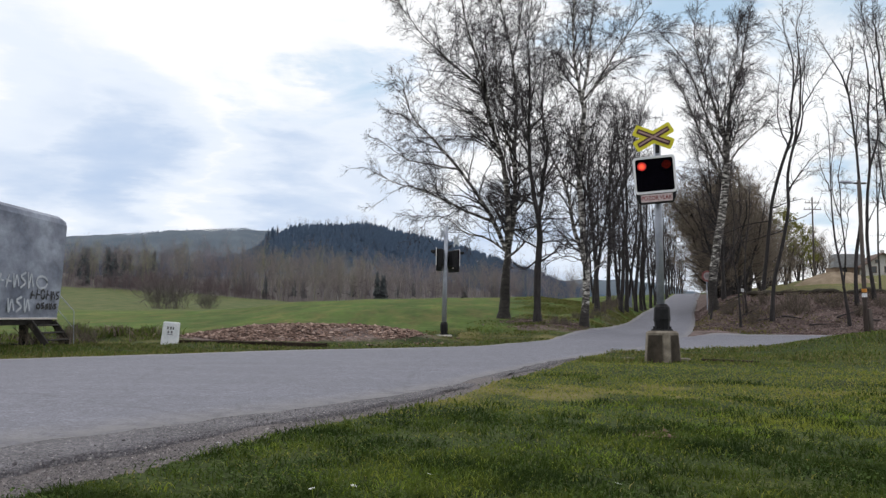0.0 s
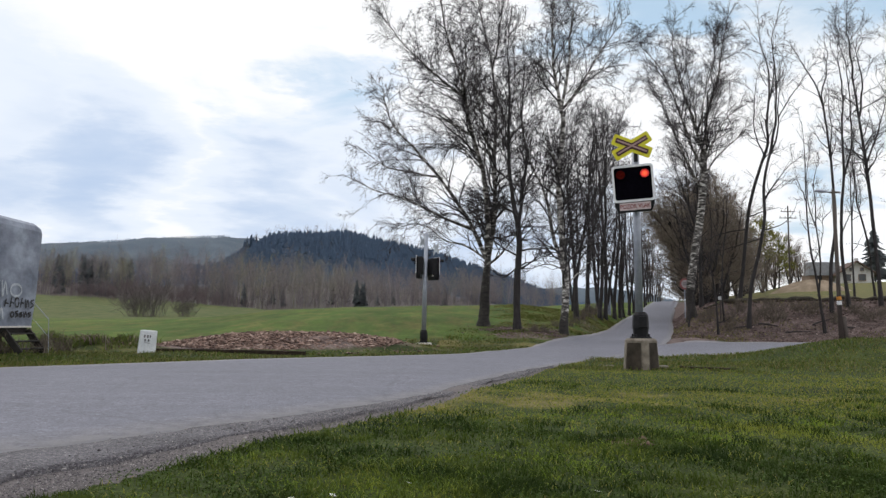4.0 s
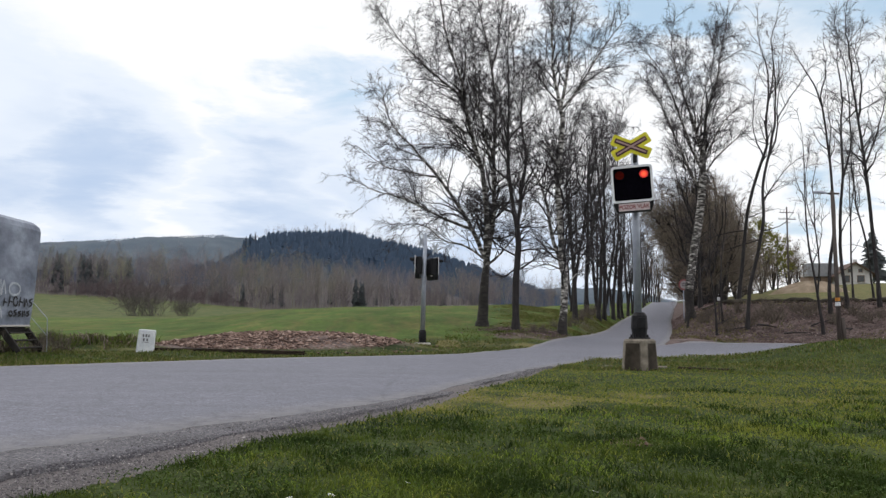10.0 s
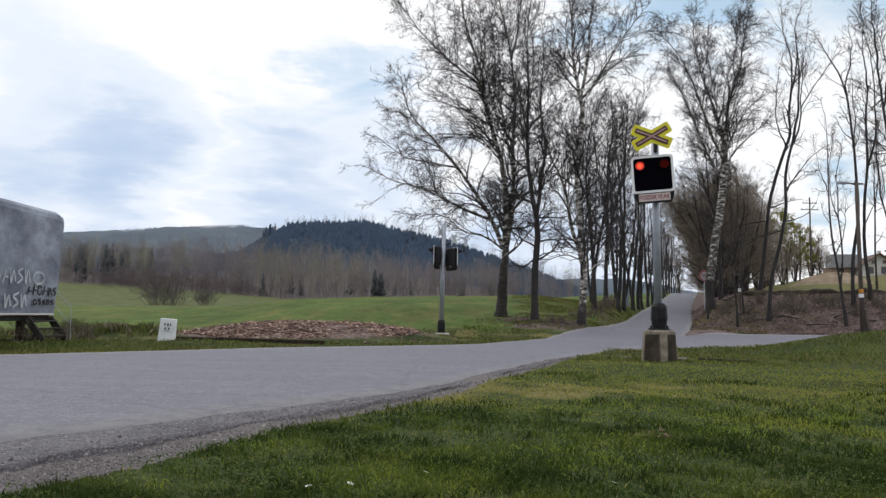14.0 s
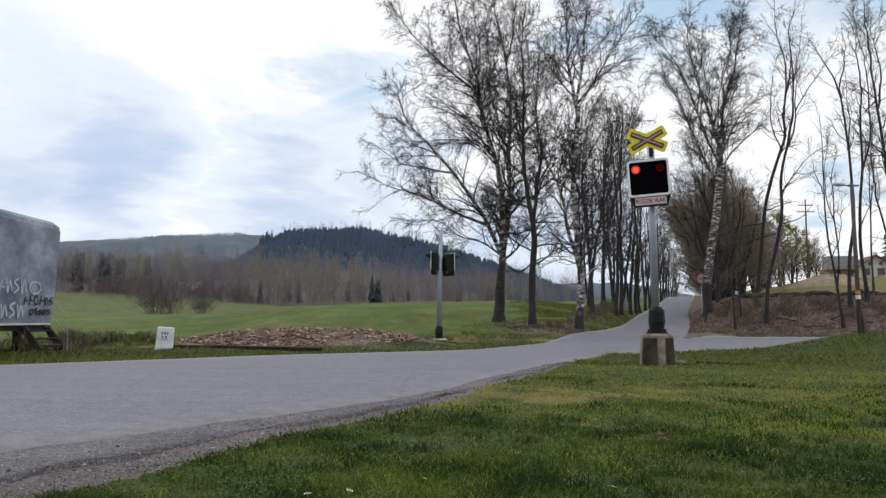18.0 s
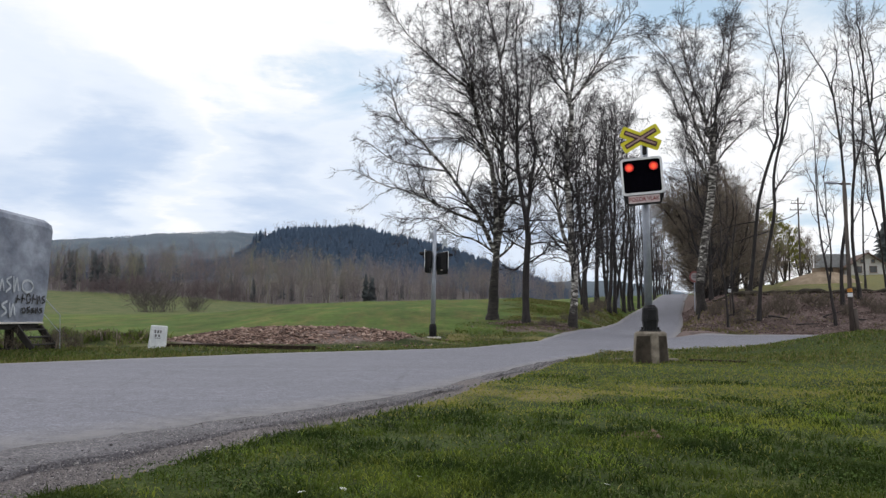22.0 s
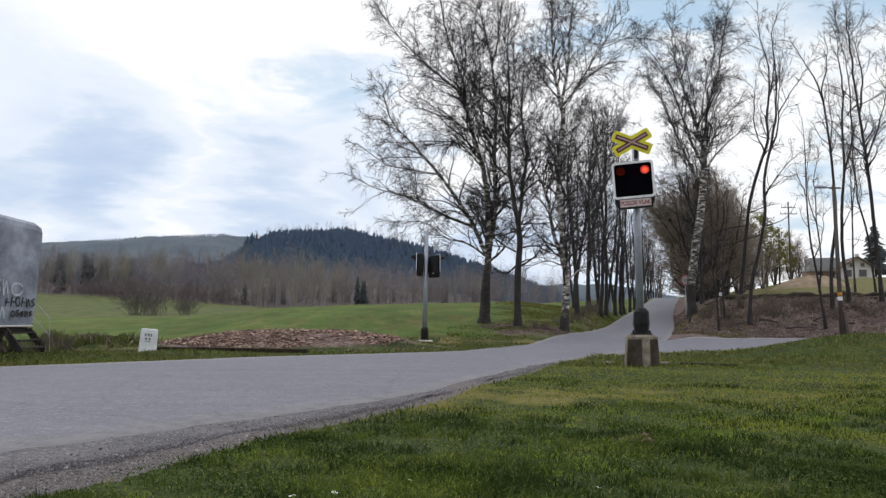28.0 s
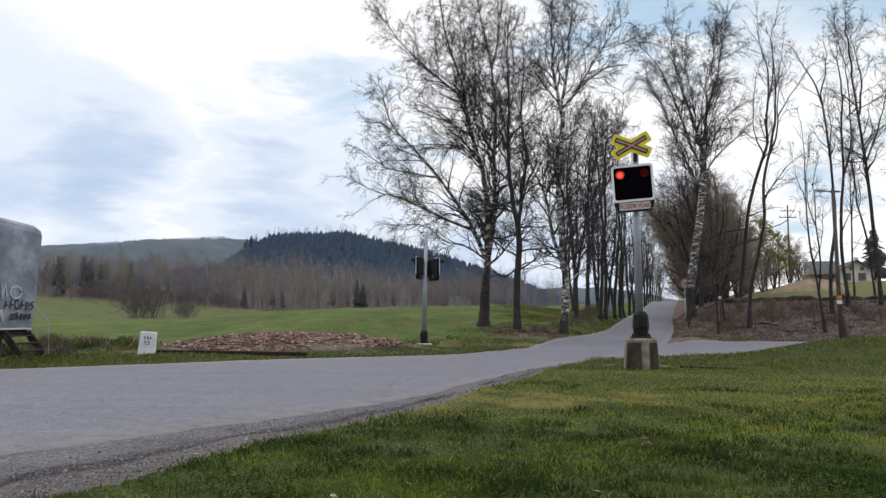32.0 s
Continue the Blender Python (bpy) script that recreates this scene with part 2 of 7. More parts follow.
    return m


def asphalt():
    m, nt, bsdf = material("asphalt")
    vec = coords(nt)
    patch, run = noise_of(nt, vec, 0.35, 5, 0.6), noise_of(nt, coords(nt, (0.22, 1.5, 1)), 1.1, 5, 0.6)
    grit, dust = noise_of(nt, vec, 55, 5, 0.72), noise_of(nt, vec, 4, 6, 0.65)
    col = ramp_of(nt, patch, [(0.3, (0.134, 0.136, 0.170)), (0.7, (0.179, 0.181, 0.222))])
    col = mixed(nt, 0.9, col, ramp_of(nt, run, [(0.30, 0.92), (0.50, 1.0), (0.70, 1.05)]), "MULTIPLY")
    col = mixed(nt, 0.8, col, ramp_of(nt, dust, [(0.30, 0.88), (0.70, 1.10)]), "MULTIPLY")
    col = mixed(nt, 0.9, col, ramp_of(nt, grit, [(0.34, 0.48), (0.66, 1.48)]), "MULTIPLY")
    chips = nt.nodes.new("ShaderNodeTexVoronoi")        # pale stones worn bare in the surface
    chips.inputs["Scale"].default_value = 26
    nt.links.new(vec, chips.inputs["Vector"])
    sep = nt.nodes.new("ShaderNodeSeparateColor")
    nt.links.new(chips.outputs["Color"], sep.inputs[0])
    col = mixed(nt, 0.6, col, ramp_of(nt, sep.outputs[0], [(0.0, 0.78), (0.35, 0.96), (0.85, 1.04), (1.0, 1.45)]), "MULTIPLY")
    rim = layer(nt, "rim")
    worn = nt.nodes.new("ShaderNodeMath")
    worn.operation = "MULTIPLY"
    nt.links.new(rim, worn.inputs[0])
    nt.links.new(ramp_of(nt, dust, [(0.30, 0.3), (0.60, 1.0)]), worn.inputs[1])
    col = mixed(nt, worn.outputs[0], col, (0.275, 0.265, 0.272))
    warp = nt.nodes.new("ShaderNodeMix")
    warp.data_type = "RGBA"
    warp.inputs["Factor"].default_value = 0.35
    nt.links.new(vec, warp.inputs["A"])
    nw = nt.nodes.new("ShaderNodeTexNoise")
    nw.inputs["Scale"].default_value, nw.inputs["Detail"].default_value = 1.3, 5
    nt.links.new(vec, nw.inputs["Vector"])
    nt.links.new(nw.outputs["Color"], warp.inputs["B"])
    vor = nt.nodes.new("ShaderNodeTexVoronoi")
    vor.feature = "DISTANCE_TO_EDGE"
    vor.inputs["Scale"].default_value = 0.33
    nt.links.new(warp.outputs["Result"], vor.inputs["Vector"])
    crack = ramp_of(nt, vor.outputs["Distance"], [(0.0, 0.78), (0.006, 1.0)])
    col = mixed(nt, 0.7, col, crack, "MULTIPLY")
    nt.links.new(col, bsdf.inputs["Base Color"])
    nt.links.new(ramp_of(nt, patch, [(0.3, 0.72), (0.7, 0.88)]), bsdf.inputs["Roughness"])
    bumped(nt, bsdf, grit, 0.5, 0.004)
    return m


def birch_bark(name, dark=0.0):
    m, nt, bsdf = material(name)
    vec = coords(nt, (1.2, 1.2, 3.4))
    spots = noise_of(nt, vec, 2.6, 6, 0.7, 0.3)
    lines = noise_of(nt, coords(nt, (3, 3, 30)), 3.0, 3, 0.6)
    col = ramp_of(nt, spots, [(0.44 + dark, (0.035, 0.031, 0.029)), (0.52 + dark, (0.25, 0.235, 0.222)), (0.59 + dark, (0.64, 0.62, 0.60))])
    col = mixed(nt, 0.7, col, ramp_of(nt, lines, [(0.38, 0.45), (0.50, 1.0)]), "MULTIPLY")
    low = layer(nt, "low")
    old = ramp_of(nt, spots, [(0.40, (0.010, 0.009, 0.009)), (0.62, (0.042, 0.036, 0.033))])
    s = nt.nodes.new("ShaderNodeMath")
    s.operation = "ADD"
    nt.links.new(low, s.inputs[0])
    nt.links.new(ramp_of(nt, spots, [(0.35, 0.25), (0.65, -0.0)]), s.inputs[1])
    col = mixed(nt, ramp_of(nt, s.outputs[0], [(0.4, 0.0), (0.7, 1.0)]), col, old)
    nt.links.new(col, bsdf.inputs["Base Color"])
    bsdf.inputs["Roughness"].default_value = 0.85
    bumped(nt, bsdf, spots, 0.6, 0.02)
    return m


def glow(name, core, rim, strength):
    """A lit lens, brightest about its middle; the mesh lies round its own origin."""
    m, nt, bsdf = material(name)
    far = nt.nodes.new("ShaderNodeVectorMath")
    far.operation = "LENGTH"
    nt.links.new(coords(nt), far.inputs[0])
    s = nt.nodes.new("ShaderNodeMath")
    s.operation = "DIVIDE"
    nt.links.new(far.outputs["Value"], s.inputs[0])
    s.inputs[1].default_value = 0.08
    bsdf.inputs["Base Color"].default_value = (0.25, 0.004, 0.002, 1)
    nt.links.new(ramp_of(nt, s.outputs[0], [(0.12, core), (0.42, tuple(0.45 * a for a in core)), (0.72, rim), (1.0, tuple(0.3 * a for a in rim))]), bsdf.inputs["Emission Color"])
    bsdf.inputs["Emission Strength"].default_value = strength
    bsdf.inputs["Roughness"].default_value = 0.3
    return m


MEADOW, ASPHALT, BIRCH, BIRCH_OLD = soil_and_grass(), asphalt(), birch_bark("birch_bark", 0.0), birch_bark("old_birch_bark", 0.025)
BARK = plain("dark_bark", (0.012, 0.0105, 0.012), (0.046, 0.040, 0.042), 5, 0.9, bump=0.7, depth=0.02, stretch=(2, 2, 0.5))
TWIG = varied("bare_twig", [(0.0, (0.033, 0.030, 0.036)), (0.6, (0.062, 0.056, 0.064)), (1.0, (0.115, 0.104, 0.110))])
TWIG_PALE = varied("pale_twig", [(0.0, (0.085, 0.068, 0.056)), (0.6, (0.140, 0.115, 0.094)), (1.0, (0.190, 0.162, 0.128))])
TWIG_GREY = varied("grey_twig", [(0.0, (0.085, 0.075, 0.076)), (0.6, (0.125, 0.110, 0.108)), (1.0, (0.170, 0.150, 0.140))])
# Brown twigs of the lane row, lightened: haze is put into the colour.
TWIG_HAZY = varied("hazed_brown_twig", [(0.0, (0.120, 0.094, 0.078)), (0.6, (0.195, 0.158, 0.130)), (1.0, (0.270, 0.228, 0.180))])
BUD = leafy(varied("young_leaf", [(0.0, (0.110, 0.120, 0.020)), (1.0, (0.240, 0.230, 0.060))], 0.7))
BLADE = leafy(varied("grass_blade", [(0.0, (0.124, 0.193, 0.021)), (0.35, (0.206, 0.292, 0.034)), (0.78, (0.281, 0.353, 0.053)), (0.96, (0.256, 0.296, 0.055)), (1.0, (0.398, 0.379, 0.129))], 0.8, spec=0.08, patches=(((0.090, 0.147, 0.022), 0.6), ((0.311, 0.316, 0.063), 1.1))), 0.38)
SWARD = leafy(varied("sward", [(0.0, (0.090, 0.135, 0.032)), (0.5, (0.140, 0.190, 0.046)), (0.9, (0.195, 0.220, 0.075)), (1.0, (0.30, 0.28, 0.14))], 0.8, spec=0.08), 0.5)
SWARD_DRY = leafy(varied("dry_sward", [(0.0, (0.14, 0.16, 0.045)), (0.5, (0.21, 0.20, 0.075)), (1.0, (0.34, 0.29, 0.15))], 0.85, spec=0.08), 0.5)
STRAW = leafy(varied("dry_blade", [(0.0, (0.143, 0.184, 0.024)), (0.5, (0.257, 0.270, 0.050)), (0.85, (0.329, 0.294, 0.093)), (1.0, (0.353, 0.324, 0.115))], 0.85, spec=0.08))
# Darker copy of the blade colour: foreground shade is put into it.
SHADED_BLADE = leafy(varied("shaded_blade", [(0.0, (0.024, 0.041, 0.008)), (0.4, (0.047, 0.078, 0.013)), (0.8, (0.080, 0.117, 0.022)), (0.95, (0.124, 0.161, 0.056)), (1.0, (0.211, 0.224, 0.126))], 0.8, spec=0.08, patches=(((0.015, 0.028, 0.008), 0.42), ((0.133, 0.175, 0.032), 0.55), ((0.018, 0.036, 0.009), 1.3))), 0.25)
PEBBLE = varied("pebble", [(0.0, (0.070, 0.064, 0.071)), (0.55, (0.142, 0.132, 0.142)), (0.92, (0.250, 0.236, 0.240)), (1.0, (0.48, 0.45, 0.44))], 0.9)
CLOD = varied("clod", [(0.0, (0.056, 0.035, 0.029)), (0.45, (0.167, 0.108, 0.088)), (0.85, (0.304, 0.208, 0.174)), (1.0, (0.466, 0.357, 0.306))], 0.95)
DARK_EDGE = plain("dark_edge", (0.020, 0.016, 0.012), (0.060, 0.050, 0.034), 4, 0.95, bump=0.6, depth=0.03)
LEAF = leafy(varied("fallen_leaf", [(0.0, (0.083, 0.059, 0.057)), (0.45, (0.165, 0.121, 0.113)), (0.82, (0.286, 0.216, 0.203)), (1.0, (0.550, 0.454, 0.437))], 0.9, patches=(((0.308, 0.232, 0.224), 0.7), ((0.068, 0.045, 0.047), 1.1))), 0.45)
# Far spruces: blue distance haze is put into the needle colour.
HAZED_NEEDLE = leafy(varied("spruce", [(0.0, (0.102, 0.153, 0.232)), (0.6, (0.113, 0.166, 0.252)), (1.0, (0.128, 0.185, 0.272))], 0.95, spec=0.1), 0.5)
# Spruces in the wood: lightened, with some haze put into this colour too.
NEEDLE_NEAR = leafy(varied("hazed_spruce", [(0.0, (0.119, 0.133, 0.145)), (1.0, (0.157, 0.177, 0.180))], 0.95, spec=0.1), 0.5)
# Far woods, paler and mauver than near twigs: distance haze put into the colours.
HAZED_WOODS = leafy(varied("woods", [(0.0, (0.252, 0.227, 0.266)), (0.5, (0.308, 0.280, 0.314)), (0.86, (0.357, 0.329, 0.353)), (0.96, (0.364, 0.353, 0.287)), (1.0, (0.588, 0.560, 0.560))], 0.95, spec=0.1, patches=(((0.315, 0.305, 0.255), 28.0), ((0.259, 0.218, 0.244), 18.0))), 0.5)
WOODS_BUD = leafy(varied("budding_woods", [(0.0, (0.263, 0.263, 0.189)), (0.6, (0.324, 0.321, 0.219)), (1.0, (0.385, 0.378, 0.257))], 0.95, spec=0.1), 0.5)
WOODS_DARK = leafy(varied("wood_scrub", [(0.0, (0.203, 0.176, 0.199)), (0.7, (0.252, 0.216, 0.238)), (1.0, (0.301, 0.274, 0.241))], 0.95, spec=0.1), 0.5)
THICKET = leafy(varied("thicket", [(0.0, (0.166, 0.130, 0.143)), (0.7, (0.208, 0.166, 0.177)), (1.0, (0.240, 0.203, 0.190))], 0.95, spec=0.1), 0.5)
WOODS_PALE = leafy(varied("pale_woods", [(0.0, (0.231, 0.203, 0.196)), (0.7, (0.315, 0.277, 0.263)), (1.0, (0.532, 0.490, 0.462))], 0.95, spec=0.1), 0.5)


def gritty():
    m, nt, bsdf = material("gritty_shoulder")
    vec = coords(nt)
    vor = nt.nodes.new("ShaderNodeTexVoronoi")
    vor.inputs["Scale"].default_value = 85
    nt.links.new(vec, vor.inputs["Vector"])
    sep = nt.nodes.new("ShaderNodeSeparateColor")
    nt.links.new(vor.outputs["Color"], sep.inputs[0])
    stone = ramp_of(nt, sep.outputs[0], [(0.0, (0.062, 0.059, 0.068)), (0.55, (0.118, 0.112, 0.128)), (0.93, (0.195, 0.187, 0.202)), (1.0, (0.32, 0.31, 0.31))])
    stain = ramp_of(nt, noise_of(nt, vec, 1.6, 5, 0.65), [(0.35, 0.72), (0.65, 1.15)])
    nt.links.new(mixed(nt, 0.9, stone, stain, "MULTIPLY"), bsdf.inputs["Base Color"])
    bsdf.inputs["Roughness"].default_value = 0.95
    bumped(nt, bsdf, ramp_of(nt, vor.outputs["Distance"], [(0.0, 1.0), (0.6, 0.0)]), 0.6, 0.008)
    return m


SHOULDER_GRIT = gritty()
STAINED = plain("stained_concrete", (0.045, 0.036, 0.028), (0.130, 0.105, 0.082), 4, 0.9, bump=0.5, depth=0.006)
CONCRETE = plain("concrete", (0.115, 0.095, 0.075), (0.30, 0.265, 0.22), 5, 0.9, bump=0.5, depth=0.006)
SLAB = plain("pale_concrete", (0.36, 0.34, 0.31), (0.58, 0.56, 0.52), 6, 0.9)
ZINC = plain("zinc_pipe", (0.31, 0.34, 0.41), (0.42, 0.45, 0.53), 6, 0.5, 0.4, bump=0.1)
BLACK = plain("black_paint", (0.008, 0.008, 0.010), (0.016, 0.016, 0.019), 12, 0.6, bump=0.1, spec=0.2)
FACE = plain("matt_black_panel", (0.0015, 0.0013, 0.0030), (0.003, 0.0025, 0.005), 12, 0.85, bump=0.05, spec=0.02)
WHITE = plain("white_enamel", (0.62, 0.64, 0.68), (0.76, 0.78, 0.81), 9, 0.5, bump=0.08)
YELLOW = plain("signal_yellow", (0.60, 0.55, 0.010), (0.72, 0.67, 0.018), 8, 0.5, bump=0.05)
RED = plain("sign_red", (0.055, 0.016, 0.014), (0.090, 0.024, 0.020), 9, 0.55, bump=0.05)
LETTER_RED = plain("lettering_red", (0.15, 0.018, 0.024), (0.22, 0.026, 0.030), 9, 0.55, bump=0.0)
WORN_WHITE = plain("worn_white_bar", (0.30, 0.190, 0.175), (0.40, 0.265, 0.245), 11, 0.6, bump=0.05)
SIGN_FACE = plain("dulled_white_disc", (0.26, 0.23, 0.24), (0.36, 0.32, 0.33), 9, 0.7, bump=0.05)
FADED = plain("faded_red", (0.20, 0.060, 0.062), (0.30, 0.11, 0.11), 9, 0.7, bump=0.05)
PINK = plain("faded_white_plate", (0.47, 0.38, 0.39), (0.60, 0.50, 0.51), 9, 0.6, bump=0.05)
PALE_BACK = plain("pale_plate_back", (0.40, 0.44, 0.50), (0.52, 0.56, 0.62), 9, 0.5, 0.2, bump=0.05)
SILVER = plain("grey_white_bar", (0.58, 0.54, 0.52), (0.70, 0.66, 0.63), 14, 0.6, bump=0.05)
LIT = glow("lit_lens", (1.0, 0.085, 0.022), (0.22, 0.004, 0.001), 2.1)
DIM = plain("dim_red_glass", (0.050, 0.0030, 0.0020), (0.095, 0.0070, 0.0045), 30, 0.7, bump=0.2, spec=0.03)
RUST = plain("rail_steel", (0.030, 0.022, 0.018), (0.085, 0.058, 0.042), 8, 0.75, 0.5)
SHEET = plain("grey_sheet", (0.150, 0.172, 0.235), (0.385, 0.425, 0.525), 1.5, 0.6, 0.2, bump=0.25, depth=0.02, fine=6, stretch=(1, 0.6, 1))
TAR = plain("black_iron", (0.012, 0.010, 0.010), (0.035, 0.030, 0.028), 6, 0.8)
SPRAY_WHITE = plain("white_spray", (0.38, 0.42, 0.49), (0.60, 0.64, 0.70), 10, 0.7, bump=0)
SPRAY_BLACK = plain("black_spray", (0.02, 0.02, 0.025), (0.06, 0.06, 0.07), 10, 0.7, bump=0)
STONE_WHITE = plain("whitewash", (0.62, 0.65, 0.70), (0.80, 0.82, 0.85), 5, 0.8, bump=0.3)
INK = plain("dark_ink", (0.10, 0.10, 0.12), (0.16, 0.16, 0.18), 20, 0.8, bump=0)
POLE_WOOD = plain("weathered_pole", (0.052, 0.043, 0.039), (0.118, 0.098, 0.088), 4, 0.9, bump=0.6, depth=0.01, stretch=(4, 4, 0.4))
ORANGE = plain("orange_band", (0.42, 0.17, 0.02), (0.56, 0.24, 0.03), 9, 0.7)
SAND = plain("sand", (0.20, 0.155, 0.105), (0.34, 0.265, 0.195), 0.9, 0.95, bump=0.5, depth=0.05)
PLASTER = plain("white_plaster", (0.50, 0.50, 0.50), (0.62, 0.61, 0.61), 2, 0.9)
TILE = plain("dark_roof", (0.085, 0.055, 0.045), (0.150, 0.095, 0.075), 2, 0.85, fine=14)
SLATE = plain("grey_roof", (0.20, 0.21, 0.23), (0.30, 0.31, 0.33), 2, 0.8, fine=14)
BROWN_WOOD = plain("brown_boards", (0.16, 0.11, 0.08), (0.26, 0.19, 0.14), 3, 0.85, fine=16)
PANE = plain("window_glass", (0.03, 0.035, 0.04), (0.05, 0.055, 0.06), 3, 0.12, bump=0)
CLOVER = leafy(varied("clover_leaf", [(0.0, (0.030, 0.058, 0.014)), (0.6, (0.060, 0.100, 0.022)), (1.0, (0.105, 0.145, 0.045))], 0.8, spec=0.1), 0.2)
PETAL = varied("petal", [(0.0, (0.72, 0.72, 0.70)), (1.0, (0.86, 0.86, 0.84))], 0.7)

# ---- mesh helpers ----
def link_mesh(name, verts, faces, mat, parent=None, label="", smooth=False, matrix=None):
    """One object from arrays: faces is an (n, 3) or (n, 4) array or a list of them."""
    me = bpy.data.meshes.new(name)
    verts = np.asarray(verts, dtype=np.float32).reshape(-1, 3)
    groups = faces if isinstance(faces, list) else [faces]
    groups = [np.asarray(g, dtype=np.int32) for g in groups if len(g)]
    loops = np.concatenate([g.ravel() for g in groups])
    sizes = np.concatenate([np.full(len(g), g.shape[1], dtype=np.int32) for g in groups])
    starts = np.concatenate([[0], np.cumsum(sizes)[:-1]]).astype(np.int32)
    me.vertices.add(len(verts))
    me.vertices.foreach_set("co", verts.ravel())
    me.loops.add(len(loops))
    me.loops.foreach_set("vertex_index", loops)
    me.polygons.add(len(sizes))
    me.polygons.foreach_set("loop_start", starts)
    me.polygons.foreach_set("loop_total", sizes)
    me.polygons.foreach_set("use_smooth", np.full(len(sizes), smooth))
    me.update(calc_edges=True)
    me.validate()
    if mat:
        me.materials.append(mat)
    ob = new(name, me)
    if parent:
        ob.parent = parent
    if matrix is not None:
        ob.matrix_basis = matrix
    if label:
        ob["label"] = label
    return ob


def float_layer(ob, name, values):
    a = ob.data.attributes.new(name, "FLOAT", "POINT")
    a.data.foreach_set("value", np.asarray(values, dtype=np.float32))


def part(name, bm, mat, parent, label="", matrix=None, smooth=False):
    me = bpy.data.meshes.new(name)
    bmesh.ops.recalc_face_normals(bm, faces=bm.faces)
    for f in bm.faces:
        f.smooth = smooth
    bm.to_mesh(me)
    bm.free()
    me.materials.append(mat)
    ob = new(name, me)
    ob.parent = parent
    if matrix is not None:
        ob.matrix_basis = matrix
    if label:
        ob["label"] = label
    return ob


def thing(name, m, label, category, group="", kind=""):
    ob = new(name)
    ob.empty_display_size = 0.2
    ob.matrix_basis = m
    return tagged(ob, label, category, group, kind)


def box(sx, sy, sz, at=(0, 0, 0), bevel=0.0, m=None, bm=None, top=1.0, seg=1):
    """A block on its centre; top: how far its upper face is drawn in."""
    b = bm or bmesh.new()
    made = bmesh.ops.create_cube(b, size=1)["verts"]
    for v in made:
        k = top if v.co.z > 0 else 1.0
        v.co = Vector((v.co.x * sx * k, v.co.y * sy * k, v.co.z * sz))
    if bevel:
        edges = list({e for v in made for e in v.link_edges})
        res = bmesh.ops.bevel(b, geom=edges, offset=bevel, segments=seg, profile=0.6, affect="EDGES")
        made = list({v for f in res["faces"] for v in f.verts} | {v for v in made if v.is_valid})
    mat = Matrix.Translation(at) @ (m or Matrix())
    bmesh.ops.transform(b, matrix=mat, verts=made)
    return b


def rod(p, q, r1, r2=None, seg=12, bm=None, caps=True):
    """A round bar from p to q."""
    b = bm or bmesh.new()
    p, q = Vector(p), Vector(q)
    d = q - p
    made = bmesh.ops.create_cone(b, cap_ends=caps, segments=seg, radius1=r1, radius2=r1 if r2 is None else r2, depth=d.length)["verts"]
    turn = d.to_track_quat("Z", "Y").to_matrix().to_4x4()
    bmesh.ops.transform(b, matrix=Matrix.Translation((p + q) / 2) @ turn, verts=made)
    return b


def prism(outline, y0, y1, bm=None):
    """An outline in x and z, drawn out from y0 to y1."""
    b = bm or bmesh.new()
    rings = [[b.verts.new((x, y, z)) for x, z in outline] for y in (y0, y1)]
    n = len(outline)
    b.faces.new(rings[0])
    b.faces.new(rings[1][::-1])
    for i in range(n):
        b.faces.new((rings[0][i], rings[0][(i + 1) % n], rings[1][(i + 1) % n], rings[1][i]))
    return b


def rounded(w, h, r, steps=5, cx=0.0, cz=0.0):
    pts = []
    for k, (sx, sz) in enumerate(((1, 1), (-1, 1), (-1, -1), (1, -1))):
        for i in range(steps + 1):
            a = math.pi / 2 * (k + i / steps)
            pts.append((cx + sx * (w / 2 - r) + r * math.cos(a), cz + sz * (h / 2 - r) + r * math.sin(a)))
    return pts


def ring_prism(outer, inner, y0, y1):
    """A frame between two outlines of as many points."""
    b = bmesh.new()
    n = len(outer)
    vs = [[b.verts.new((x, y, z)) for x, z in o] for o in (outer, inner) for y in (y0, y1)]
    of, ob_, jf, jb = vs
    for i in range(n):
        j = (i + 1) % n
        b.faces.new((of[i], of[j], jf[j], jf[i]))
        b.faces.new((ob_[j], ob_[i], jb[i], jb[j]))
        b.faces.new((of[j], of[i], ob_[i], ob_[j]))
        b.faces.new((jf[i], jf[j], jb[j], jb[i]))
    return b


def tubes(lines, radii, sides):
    """Tubes along many lines: lines (m, k, 3), radii (m, k). Returns vertices and quads."""
    lines, radii = np.asarray(lines, float), np.asarray(radii, float)
    m, k, _ = lines.shape
    tang = np.gradient(lines, axis=1)
    tang /= np.linalg.norm(tang, axis=2, keepdims=True) + 1e-9
    ref = np.where(np.abs(tang[..., 2:3]) > 0.9, np.array([1.0, 0, 0]), np.array([0, 0, 1.0]))
    ref = np.broadcast_to(ref[:, :1], tang.shape)
    a = np.cross(tang, ref)
    a /= np.linalg.norm(a, axis=2, keepdims=True) + 1e-9
    b = np.cross(tang, a)
    ang = np.arange(sides) * 2 * np.pi / sides
    ring = a[:, :, None] * np.cos(ang)[:, None] + b[:, :, None] * np.sin(ang)[:, None]
    verts = lines[:, :, None] + ring * radii[:, :, None, None]
    i = np.arange(m)[:, None, None] * k * sides + np.arange(k - 1)[None, :, None] * sides
    s, s2 = np.arange(sides), (np.arange(sides) + 1) % sides
    quads = np.stack([i + s, i + s2, i + sides + s2, i + sides + s], -1).reshape(-1, 4)
    return verts.reshape(-1, 3), quads


